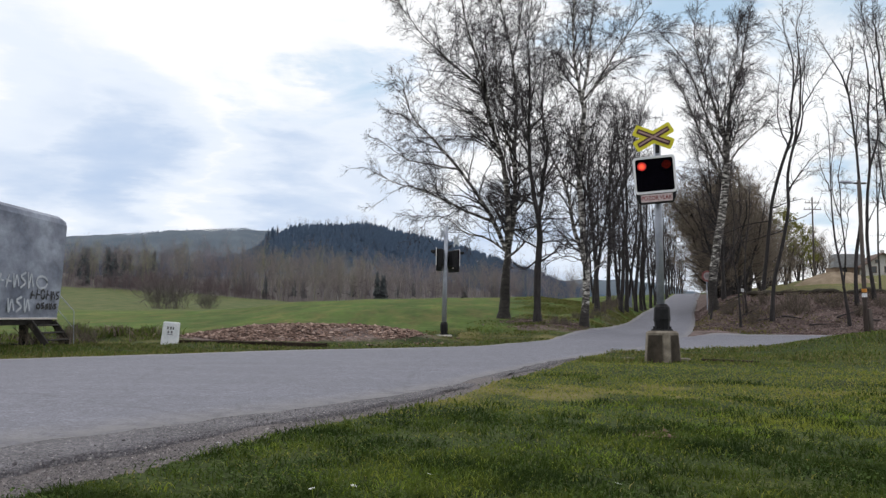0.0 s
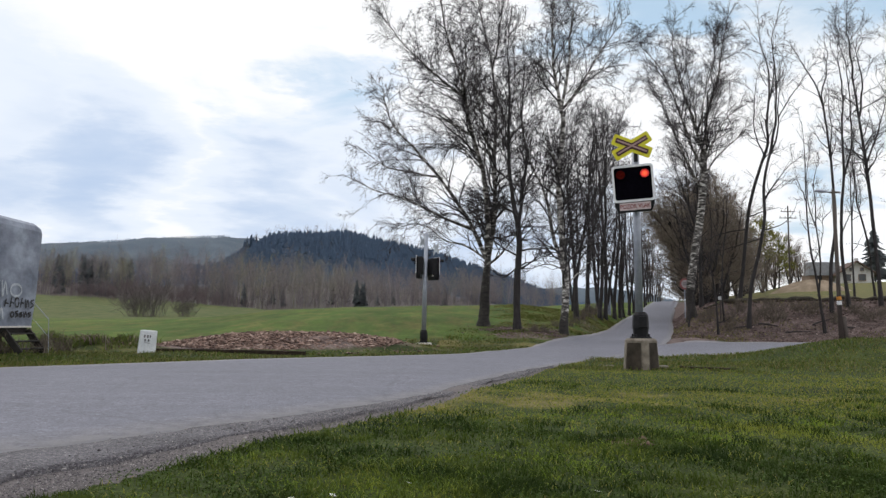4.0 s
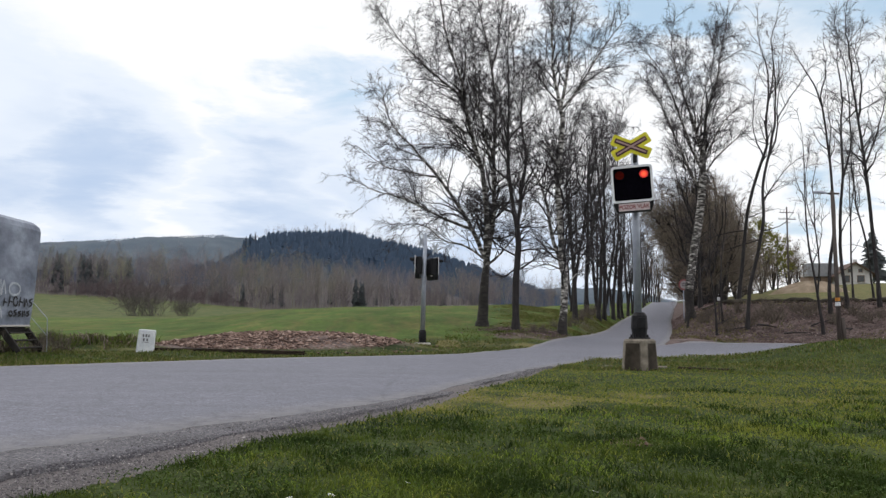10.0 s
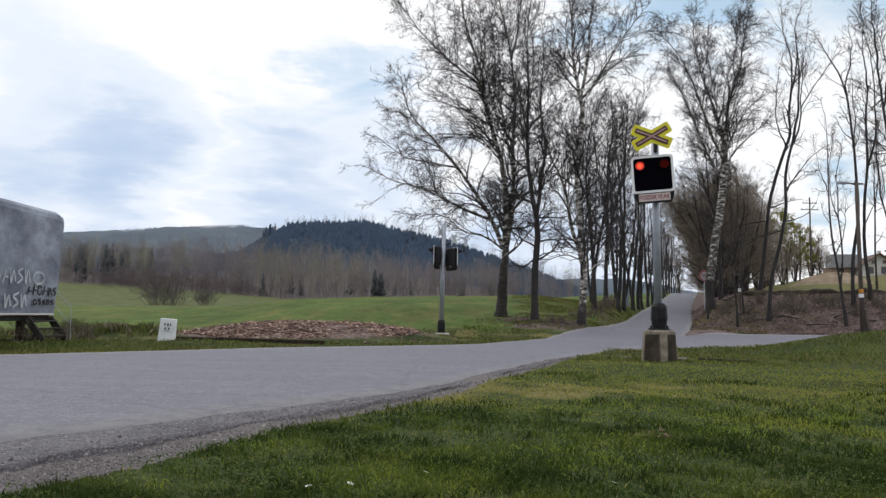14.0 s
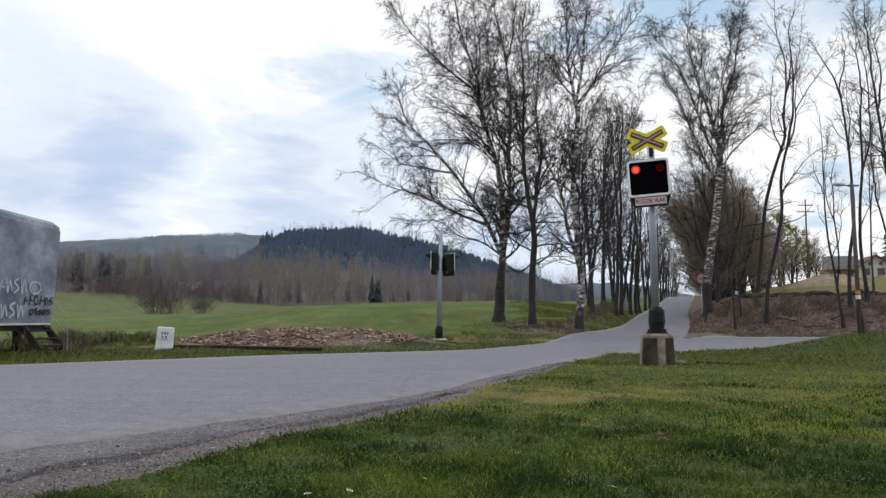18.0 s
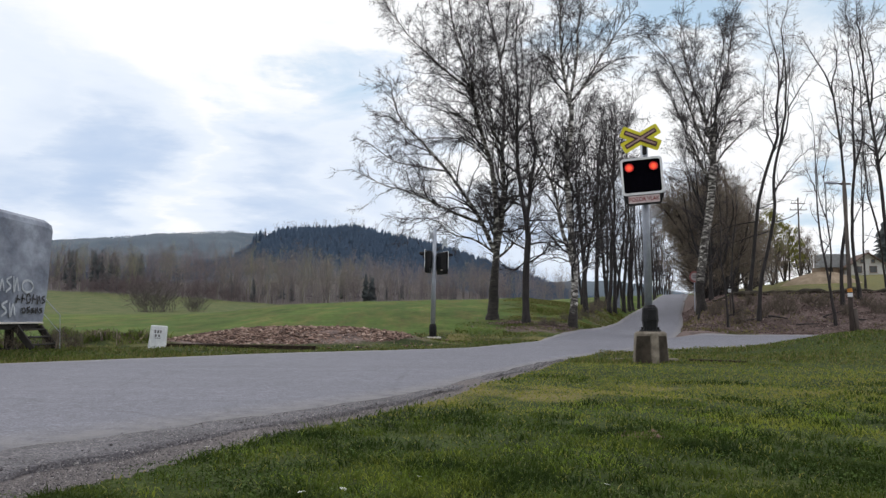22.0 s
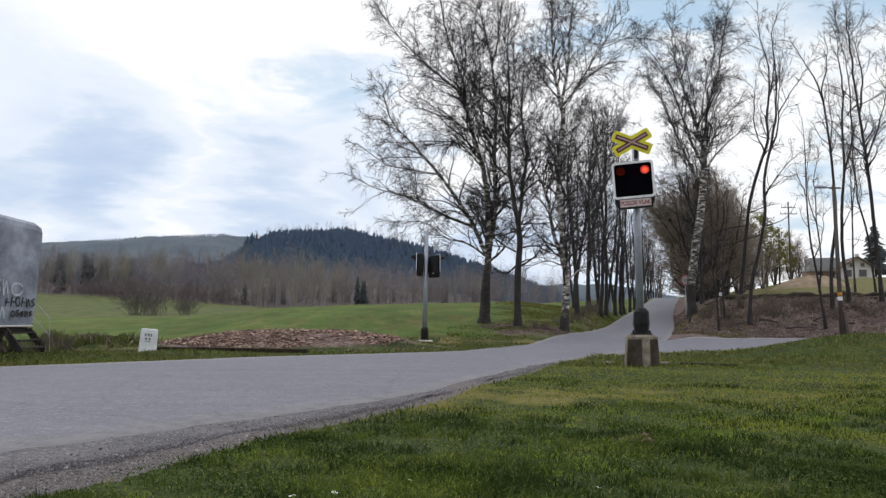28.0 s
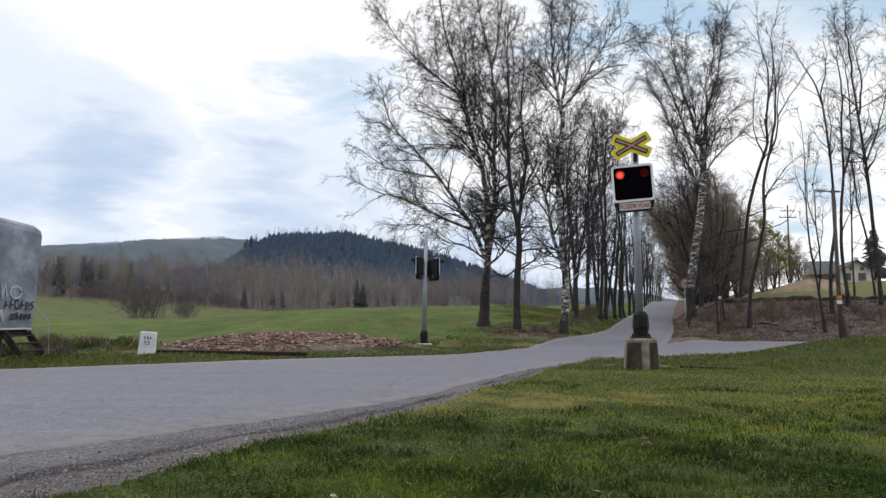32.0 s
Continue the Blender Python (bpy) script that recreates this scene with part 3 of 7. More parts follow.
def gather(pieces):
    """Joins (vertices, faces) pairs into one."""
    vs, fs, n = [], [], 0
    for v, f in pieces:
        vs.append(v)
        fs.append(np.asarray(f) + n)
        n += len(v)
    return np.concatenate(vs), fs


# ---- the lie of the land ----
# Heights in metres by distance, along bearings in hundredths of x / y: the meadow, the lane with its bank, and the hills.
WEST = [-56, -34, -25, -19, -9.5, 1, 12, 19]
EAST = [23, 26.6, 32, 34, 38, 47]
RIDGES = [-56, -34, -25, -19, -9.5, 1, 12, 19, 26.6, 47]
MEADOW_RISE = {
    34: [0.1, 0.2, 0.25, 0.3, 0.35, 0.45, 0.55, 0.3],
    41: [0.25, 0.4, 0.6, 0.8, 1, 1.1, 1, 0.6],
    48: [0.4, 0.5, 0.8, 1.1, 1.4, 1.5, 1.5, 1],
    60: [0.6, 0.85, 1.2, 1.6, 2, 2.15, 2.3, 1.8],
    80: [0.8, 1, 1.1, 1.4, 1.9, 2.1, 2.4, 2.3],
    100: [1.5, 1.4, 1.2, 1.2, 1.5, 2, 2.6, 2.8],
    134: [3.5, 3, 2.5, 2.2, 2.4, 3, 3.6, 4.2],
    170: [6.2, 5.5, 4.3, 3.6, 4, 4.2, 4.4, 4.4],
}
LANE_RISE = {
    34: [0, 0, 0.05, 0.05, 0, 0],
    41: [0.3, 0.2, 0.3, 0.35, 0.15, 0.1],
    48: [0.6, 0.45, 0.55, 1.4, 2.1, 2.2],
    60: [1.2, 1, 1.05, 2.1, 2.6, 2.7],
    80: [2.1, 1.85, 1.9, 2.5, 3.2, 3.6],
    100: [2.9, 2.8, 2.85, 3.2, 4.1, 4.9],
    134: [4.6, 4.6, 4.75, 4.9, 5.4, 6.9],
    170: [4.6, 4.6, 4.6, 4.8, 5.6, 9.2],
}
HILL_RISE = {
    300: [15, 12, 10, 9, 9, 7, 4, 3, 3, 8],
    500: [24, 22, 24, 28, 28, 21, 9, 5, 0, 0],
    800: [32, 38, 52, 80.5, 85, 67, 38, 17, 0, 0],
    1100: [40, 46, 52, 62, 60, 42, 28, 18, 0, 0],
    1800: [136, 175, 186, 168, 112, 72, 79, 78, 74, 0],
    2600: [130, 160, 165, 150, 100, 60, 60, 60, 50, 0],
    4600: [40, 40, 40, 40, 30, 20, 10, 0, 0, 0],
}
BEARING = np.array(WEST + EAST) / 100
STATION = np.array([0.0, 27.0] + [float(k) for k in MEADOW_RISE] + [float(k) for k in HILL_RISE])
TABLE = np.array([[0.0] * len(BEARING)] * 2 + [MEADOW_RISE[k] + LANE_RISE[k] for k in MEADOW_RISE]
                 + [list(np.interp(BEARING * 100, RIDGES, row)) for row in HILL_RISE.values()])


def hump(x, y, cx, cy, rx, ry, turn, high):
    a = radians(turn)
    u, v = (x - cx) * math.cos(a) + (y - cy) * math.sin(a), -(x - cx) * math.sin(a) + (y - cy) * math.cos(a)
    return high * np.exp(-((u / rx) ** 2 + (v / ry) ** 2) ** 1.5)


def bearing_of(x, y):
    return np.where(y > 0.5, x / np.maximum(y, 0.5), np.where(x > 0, 1.2, -1.2))


def ground(x, y):
    """The height of the ground at x, y (arrays)."""
    x, y = np.asarray(x, float), np.asarray(y, float)
    u = np.clip(bearing_of(x, y), BEARING[0], BEARING[-1])
    d = np.hypot(x, y)
    cols = np.stack([np.interp(u, BEARING, row) for row in TABLE])
    k = np.clip(np.searchsorted(STATION, d, side="right") - 1, 0, len(STATION) - 2)
    f = np.clip((d - STATION[k]) / (STATION[k + 1] - STATION[k]), 0, 1)
    f = np.where(d < 170, f, f * f * (3 - 2 * f))
    take = lambda kk: np.take_along_axis(cols.reshape(len(STATION), -1), kk.reshape(1, -1), 0).reshape(d.shape)
    z = take(k) * (1 - f) + take(k + 1) * f
    z = np.where(y < 0, np.minimum(z, 2.0) * np.clip(1 + y / 40, 0, 1), z)
    # the grassy rise beside the branch road, and the bank of earth behind the rail
    z = z + hump(x, y, 9.9, 16.0, 2.8, 3.0, 25, 0.50)
    z = z + hump(x, y, 11.1, 52.5, 16, 1.25, 73, 0.5)
    z = z + hump(x, y, -3.65, 23.4, 3.7, 1.7, -12, 0.48) + hump(x, y, -9.6, 22.6, 2.4, 0.9, -8, 0.22)
    return z


def rough_of(x, y, step, seed=0.0):
    """Gentle unevenness."""
    return np.sin(x * step + 1.3 + seed) * np.cos(y * step * 1.13 + 0.7) + 0.5 * np.sin(x * step * 2.3 + y * step * 1.9 + seed)


# ---- road plan: edges from the near bend to beyond the brow ----
ROAD_FAR = [(-26, 1.5), (-14, 8.0), (-7.1, 12.9), (-5.1, 15.0), (-3.4, 16.9), (-1.1, 18.7), (1.0, 20.6), (2.6, 24.2), (4.5, 29), (6.6, 34), (9.5, 42), (15.4, 61), (25.1, 91.6), (37.5, 128.7), (52, 170), (70, 215)]
ROAD_NEAR = [(-11.5, -9.0), (-6.2, -2.2), (-2.5, 4.3), (-1.9, 5.25), (-1.25, 6.2), (-0.35, 7.6), (0.55, 10.0), (1.65, 13.0), (2.40, 14.7), (3.2, 16.4), (5.2, 20.2), (9.2, 30.5), (12.6, 40), (18.9, 60), (28.8, 90.5), (41.2, 127.5), (56, 170), (74, 215)]
BRANCH_FAR = [(9.5, 31.5), (12.2, 34.6), (15.2, 35.2), (20, 34.6), (27, 33), (40, 30), (60, 26)]
BRANCH_NEAR = [(4.2, 18.0), (6.1, 19.6), (8.4, 21.6), (11.5, 24.6), (17, 27), (28, 27), (50, 22)]
SHOULDER = [(-8.5, -5.6), (-4.5, -0.6), (-1.76, 3.22), (-1.53, 3.80), (-1.10, 4.80), (-0.70, 5.90), (-0.16, 7.0), (0.78, 9.6), (1.86, 12.7), (2.43, 14.65)]


def smooth_line(points, n):
    """n points along a smooth curve through the given ones."""
    p = np.array(points, float)
    s = np.concatenate([[0], np.cumsum(np.hypot(*np.diff(p, axis=0).T) ** 0.7)])
    m = np.gradient(p, s, axis=0)
    q = np.interp(np.linspace(0, 1, n), np.linspace(0, 1, len(s)), s)
    k = np.clip(np.searchsorted(s, q, side="right") - 1, 0, len(s) - 2)
    h = (s[k + 1] - s[k])[:, None]
    t = ((q - s[k])[:, None]) / h
    return (2 * t**3 - 3 * t**2 + 1) * p[k] + (t**3 - 2 * t**2 + t) * h * m[k] + (3 * t**2 - 2 * t**3) * p[k + 1] + (t**3 - t**2) * h * m[k + 1]


def inside(x, y, outline):
    """Which points lie within a closed outline."""
    x, y = np.asarray(x), np.asarray(y)
    hit = np.zeros(x.shape, bool)
    px, py = outline[:, 0], outline[:, 1]
    qx, qy = np.roll(px, -1), np.roll(py, -1)
    for a, b, c, d in zip(px, py, qx, qy):
        cross = ((b > y) != (d > y)) & (x < (c - a) * (y - b) / (d - b + 1e-12) + a)
        hit ^= cross
    return hit


def strip(name, left, right, lift, across, label, rims=(True, True), mat=None):
    """A paved strip between two edges, with a cambered top and a skirt."""
    n = len(left)
    f = np.linspace(0, 1, across)
    xy = left[:, None] * (1 - f[:, None]) + right[:, None] * f[:, None]
    ragged = rough_of(xy[:, [0, -1], 0], xy[:, [0, -1], 1], 3.1) * 0.05 + rough_of(xy[:, [0, -1], 0], xy[:, [0, -1], 1], 11.0) * 0.025
    xy[:, 0, 0] += ragged[:, 0]
    xy[:, -1, 0] += ragged[:, 1]
    z = ground(xy[..., 0], xy[..., 1]) + lift + (0.0 if mat else 0.03) * (1 - (2 * f - 1) ** 2)
    top = np.concatenate([xy, z[..., None]], -1)
    low_l, low_r = top[:, :1].copy(), top[:, -1:].copy()
    low_l[..., 2] -= 0.3
    low_r[..., 2] -= 0.3
    grid = np.concatenate([low_l, top, low_r], 1)
    w = across + 2
    i = np.arange(n - 1)[:, None] * w + np.arange(w - 1)
    quads = np.stack([i, i + 1, i + w + 1, i + w], -1).reshape(-1, 4)
    ob = link_mesh(name, grid.reshape(-1, 3), quads, mat or ASPHALT, smooth=True)
    wide = np.hypot(*(left - right).T)[:, None]
    d0, d1 = f * wide, (1 - f) * wide
    rim = np.maximum(np.exp(-d0 / 0.15) * rims[0], np.exp(-d1 / 0.15) * rims[1])
    float_layer(ob, "rim", np.concatenate([rim[:, :1], rim, rim[:, -1:]], 1).ravel())
    return tagged(ob, label, "road", kind="structure")


FAR_EDGE, NEAR_EDGE = smooth_line(ROAD_FAR, 150), smooth_line(ROAD_NEAR, 150)
B_FAR, B_NEAR = smooth_line(BRANCH_FAR, 70), smooth_line(BRANCH_NEAR, 70)
VERGE = smooth_line(SHOULDER, 60)
ROAD_OUTLINE = np.concatenate([FAR_EDGE, NEAR_EDGE[::-1]])
BRANCH_OUTLINE = np.concatenate([B_FAR, B_NEAR[::-1]])
_n = NEAR_EDGE[NEAR_EDGE[:, 1] < 14.7]
SHOULDER_OUTLINE = np.concatenate([VERGE, _n[::-1]])


def paved(x, y):
    return inside(x, y, ROAD_OUTLINE) | inside(x, y, BRANCH_OUTLINE)


def build_land():
    turns = np.concatenate([np.arange(-180, -141, 3.0), np.arange(-141, -36, 0.75), np.arange(-36, 36, 0.27), np.arange(36, 180, 3.0)])
    rings = np.concatenate([[0.0], np.geomspace(0.4, 4600, 310)])
    a = np.radians(turns)
    x, y = rings[:, None] * np.sin(a), rings[:, None] * np.cos(a)
    z = ground(x, y)
    d = np.hypot(x, y)
    u = bearing_of(x, y)
    z = z + 0.018 * rough_of(x, y, 1.1) * np.clip(d / 3, 0, 1) + np.clip((d - 25) / 100, 0, 1) * 0.08 * rough_of(x, y, 0.23)
    z = z + np.clip((d - 300) / 600, 0, 1) * (5 * rough_of(x, y, 0.011) + 2.0 * rough_of(x, y, 0.04))
    # the ground lies a little lower under the paving
    sunk = (paved(x, y)) & (d < 240)
    z = np.where(sunk, z - 0.10, z)
    n = len(turns)
    i = np.arange(len(rings) - 1)[:, None] * n + np.arange(n)
    j = np.arange(len(rings) - 1)[:, None] * n + (np.arange(n) + 1) % n
    quads = np.stack([i, j, j + n, i + n], -1).reshape(-1, 4)
    ob = link_mesh("ground", np.stack([x, y, z], -1).reshape(-1, 3), quads, MEADOW, smooth=True)
    soft = lambda v, lo, hi: np.clip((v - lo) / (hi - lo), 0, 1)
    east = soft(u, 0.335, 0.35)
    float_layer(ob, "field", (soft(d, 26, 34) * (y > 0) * (1 - soft(u, 0.29, 0.3) * soft(58 - d, 0, 4))).ravel())
    float_layer(ob, "pasture", (soft(d, 78, 92) * (y > 0) * (u < -0.08) + soft(d, 49, 51) * (y > 0) * soft(u, 0.34, 0.36) * 0.8).ravel())
    bank = hump(x, y, -4.2, 23.2, 3.9, 1.9, -14, 1.0) * 0.9 + hump(x, y, -7.2, 23.6, 2.6, 1.5, -14, 0.34)
    slope = east * soft(d, 37, 40) * soft(51 - d, 0, 3)
    row = soft(u, 0.075, 0.10) * soft(0.2 - u, 0, 0.03) * soft(d, 29.5, 31) * soft(37 - d, 0, 2) * 0.8 + soft(u, 0.19, 0.2) * soft(0.235 - u, 0, 0.02) * soft(d, 36, 40) * soft(90 - d, 0, 10) * 0.55
    lane = soft(u, 0.285, 0.295) * soft(d, 29, 31) * soft(140 - d, 0, 20) * (u < 0.37)
    float_layer(ob, "litter", np.clip(bank * 1.5 + slope + row + lane, 0, 1).ravel())
    worn = (hump(x, y, 1.3, 8.7, 1.4, 1.4, 40, 0.4) + hump(x, y, 2.9, 8.1, 3.4, 1.3, 8, 0.48)) * (0.75 + 0.4 * rough_of(x, y, 2.3) + 0.25 * rough_of(x, y, 5.7)) + hump(x, y, -0.2, 7.6, 0.5, 1.6, -20, 0.5)
    worn = worn + soft(d, 52, 58) * (y > 0) * soft(u, 0.35, 0.37) * 0.55 + soft(d, 25, 27) * soft(31 - d, 0, 3) * 0.55 * (u < 0.2) * (u > 0.02) + soft(d, 20, 22) * soft(33 - d, 0, 6) * 0.42 * (u < 0.05) * (y > 0)
    float_layer(ob, "straw", np.clip(worn, 0, 1).ravel())
    float_layer(ob, "grit", (inside(x, y, SHOULDER_OUTLINE) * 1.0).ravel())
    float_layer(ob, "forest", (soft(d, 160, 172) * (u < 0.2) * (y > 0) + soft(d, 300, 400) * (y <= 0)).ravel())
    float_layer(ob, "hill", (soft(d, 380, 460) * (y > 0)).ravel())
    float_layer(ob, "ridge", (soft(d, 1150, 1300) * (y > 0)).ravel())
    tagged(ob, "spring meadow with green grass, brown leaf litter and wooded hills", "ground", kind="structure")
    strip("road", FAR_EDGE, NEAR_EDGE, 0.008, 13, "worn grey asphalt road that bends over a rail crossing")
    n = len(VERGE)
    near = smooth_line([p for p in ROAD_NEAR if p[1] < 15], n)
    mid = near * 0.42 + VERGE * 0.58
    strip("road_shoulder", near * 1.0, mid, 0.016, 5, "crumbling gritty asphalt shoulder", (True, False), SHOULDER_GRIT)
    strip("road_branch", B_FAR, B_NEAR, 0.003, 9, "grey asphalt side road that leaves the crossing")


def lumps(n, seed, sides=6):
    """Vertices and triangles of n small irregular stones on unit size."""
    rng = np.random.default_rng(seed)
    base = np.array([(1, 0, 0), (-1, 0, 0), (0, 1, 0), (0, -1, 0), (0, 0, 1), (0, 0, -1)], float)
    tri = np.array([(0, 2, 4), (2, 1, 4), (1, 3, 4), (3, 0, 4), (2, 0, 5), (1, 2, 5), (3, 1, 5), (0, 3, 5)])
    v = base[None] * rng.uniform(0.6, 1.25, (n, 6, 1)) + rng.normal(0, 0.16, (n, 6, 3))
    a = rng.uniform(0, 2 * np.pi, n)
    c, s = np.cos(a)[:, None], np.sin(a)[:, None]
    v = np.stack([v[..., 0] * c - v[..., 1] * s, v[..., 0] * s + v[..., 1] * c, v[..., 2]], -1)
    return v, tri


def scatter_lumps(name, xy, size, flat, mat, seed, label, category, sink=0.3, lift=0.0):
    n = len(xy)
    rng = np.random.default_rng(seed)
    v, tri = lumps(n, seed)
    s = size[:, None, None]
    v = v * s * np.stack([rng.uniform(0.8, 1.4, n), rng.uniform(0.7, 1.1, n), flat * rng.uniform(0.7, 1.3, n)], -1)[:, None]
    z = ground(xy[:, 0], xy[:, 1]) + size * flat * (1 - sink) + lift
    v = v + np.concatenate([xy, z[:, None]], -1)[:, None]
    f = (np.arange(n)[:, None, None] * 6 + tri).reshape(-1, 3)
    return tagged(link_mesh(name, v.reshape(-1, 3), f, mat), label, category, kind="stuff")


def build_loose_ground():
    rng = np.random.default_rng(5)
    # gravel along the asphalt's edge
    t = rng.integers(0, len(VERGE) - 1, 80000)
    xy = VERGE[t] + (VERGE[t + 1] - VERGE[t]) * rng.uniform(0, 1, (80000, 1)) + rng.normal(0, 0.36, (80000, 2))
    keep = inside(xy[:, 0], xy[:, 1], SHOULDER_OUTLINE) & (xy[:, 1] > 1.8)
    xy = xy[keep][:20000]
    size = rng.lognormal(-5.8, 0.45, len(xy))
    scatter_lumps("gravel", xy, size, 0.6, PEBBLE, 6, "grey gravel and grit along the road edge", "gravel", 0.2, np.where(rng.uniform(0, 1, len(xy)) < 0.55, 0.016, 0.0))
    # clods and dead leaves on the bank behind the rail
    n = 16000
    a, r = rng.uniform(0, 2 * np.pi, n), np.sqrt(rng.uniform(0, 1, n))
    r = r * np.where(rng.uniform(0, 1, n) < 0.12, 1.5, 0.92)
    x, y = 3.9 * r * np.cos(a), 2.2 * r * np.sin(a)
    c, s = math.cos(radians(-14)), math.sin(radians(-14))
    xy = np.stack([-4.05 + x * c - y * s, 23.2 + x * s + y * c], -1)
    xy = np.concatenate([xy, rng.normal((-8.3, 22.6), (0.9, 0.35), (900, 2))])
    gappy = rough_of(xy[:, 0], xy[:, 1], 1.3) + 0.8 * rough_of(xy[:, 0], xy[:, 1], 3.7, 2.0)
    edge = ((xy[:, 0] + 4.05) / 3.9) ** 2 + ((xy[:, 1] - 23.2) / 2.2) ** 2
    xy = xy[gappy + rng.normal(0, 0.4, len(xy)) > -2.6 + 1.9 * edge.clip(0, 1.1)]
    xy = xy[~paved(xy[:, 0], xy[:, 1])]
    xy = xy[np.min(np.hypot(xy[:, None, 0] - FAR_EDGE[None, :, 0], xy[:, None, 1] - FAR_EDGE[None, :, 1]), 1) > 0.9]
    scatter_lumps("earth_clods", xy, rng.lognormal(-3.72, 0.50, len(xy)).clip(0.008, 0.085), 0.5, CLOD, 8, "heap of brown earth clods and dead leaves behind the rail", "earth")
    # a scraped patch of bare soil in the lawn
    xy = np.array([1.32, 5.07]) + rng.normal(0, 1, (300, 2)) * np.array([0.06, 0.07])
    scatter_lumps("bare_soil", xy, rng.lognormal(-4.6, 0.4, len(xy)), 0.6, CLOD, 9, "small patch of bare brown soil in the lawn", "earth", 0.0, 0.012)


build_land()
build_loose_ground()

# ---- trees ----
UP = np.array([0, 0, 1.0])


def unit(v):
    return v / (np.linalg.norm(v, axis=-1, keepdims=True) + 1e-9)


def pick(rng, lines, radii, density, span):
    """Places along the lines, as many to the metre everywhere: point, direction, radius, share of the way, length of the line."""
    m, kp, _ = lines.shape
    total = np.linalg.norm(np.diff(lines, axis=1), axis=2).sum(1)
    n = max(int(total.sum() * (span[1] - span[0]) * density), 1)
    row = rng.choice(m, n, p=total / total.sum())
    t = rng.uniform(span[0], span[1], n)
    f = t * (kp - 1)
    i = np.clip(f.astype(int), 0, kp - 2)
    w = (f - i)[:, None]
    at = lines[row, i] * (1 - w) + lines[row, i + 1] * w
    r = radii[row, i] * (1 - w[:, 0]) + radii[row, i + 1] * w[:, 0]
    return at, unit(lines[row, i + 1] - lines[row, i]), r, t, total[row]


def sprout(rng, lines, radii, density, span, angle, share, limit, k, rise, droop, thin, wobble=0.12, min_r=0.004):
    """Grows `density` children to the metre; angle: degrees off the parent; share: of the parent's length, within the limit in metres."""
    at, along, r0, t, total = pick(rng, lines, radii, density, span)
    n = len(at)
    side = unit(np.cross(along, rng.normal(0, 1, (n, 3))))
    a = np.radians(rng.uniform(angle[0], angle[1], (n, 1)))
    way = unit(along * np.cos(a) + side * np.sin(a))
    size = np.clip(total * rng.uniform(share[0], share[1], n) * (1.15 - 0.65 * t), *limit)
    return bend(rng, at, way, size, np.maximum(r0 * thin, min_r), k, rise, droop, wobble, min_r)


def bend(rng, at, way, size, r0, k, rise, droop, wobble, min_r):
    """Lines that start at `at`, turn upwards by `rise` and hang by `droop` at their ends."""
    n = len(at)
    pts, p, d = [at], at, way
    for s in range(1, k):
        f = s / (k - 1)
        pull = UP * (rise * (1 - f) - droop * f)
        d = unit(d + pull / (k - 1) * 1.6 + rng.normal(0, wobble, (n, 3)))
        p = p + d * (size / (k - 1))[:, None]
        pts.append(p)
    lines = np.stack(pts, 1)
    radii = np.maximum(r0[:, None] * (1 - 0.85 * np.linspace(0, 1, k)), min_r * 0.7)
    return lines, radii


def wisps(rng, lines, radii, density, length, droop, width, span=(0.1, 1.0), spread=(16, 64)):
    """Fine twigs: slim three-sided shoots that leave the given lines."""
    at, along, _, _, _ = pick(rng, lines, radii, density, span)
    n = len(at)
    side = unit(np.cross(along, rng.normal(0, 1, (n, 3))))
    a = np.radians(rng.uniform(*spread, (n, 1)))
    way = unit(along * np.cos(a) + side * np.sin(a) - UP * droop * rng.uniform(0.0, 1.6, (n, 1)))
    tip = at + way * rng.uniform(*length, (n, 1)) ** 1.15
    b = unit(np.cross(way, side + 0.01))
    c = np.cross(way, b)
    r = width * rng.uniform(0.75, 1.25, (n, 1))
    v = np.stack([at + r * (b * math.cos(q) + c * math.sin(q)) for q in (0.0, 2.1, 4.2)] + [tip], 1).reshape(-1, 3)
    k = np.arange(n)[:, None] * 4
    return v, np.concatenate([k + np.array([0, 1, 3]), k + np.array([1, 2, 3]), k + np.array([2, 0, 3])])


def bough(r, depth, *joints, top=0.12):
    """A bough through joints of reach and height, whose end lies `depth` metres behind its start: its line and girths."""
    xz = smooth_line(joints, 22)
    f = np.linspace(0, 1, 22)
    line = np.stack([xz[:, 0], depth * f**1.2, xz[:, 1]], -1)
    return line, r * (top + (1 - top) * (1 - f) ** (0.85 if top > 0.3 else 1.25))


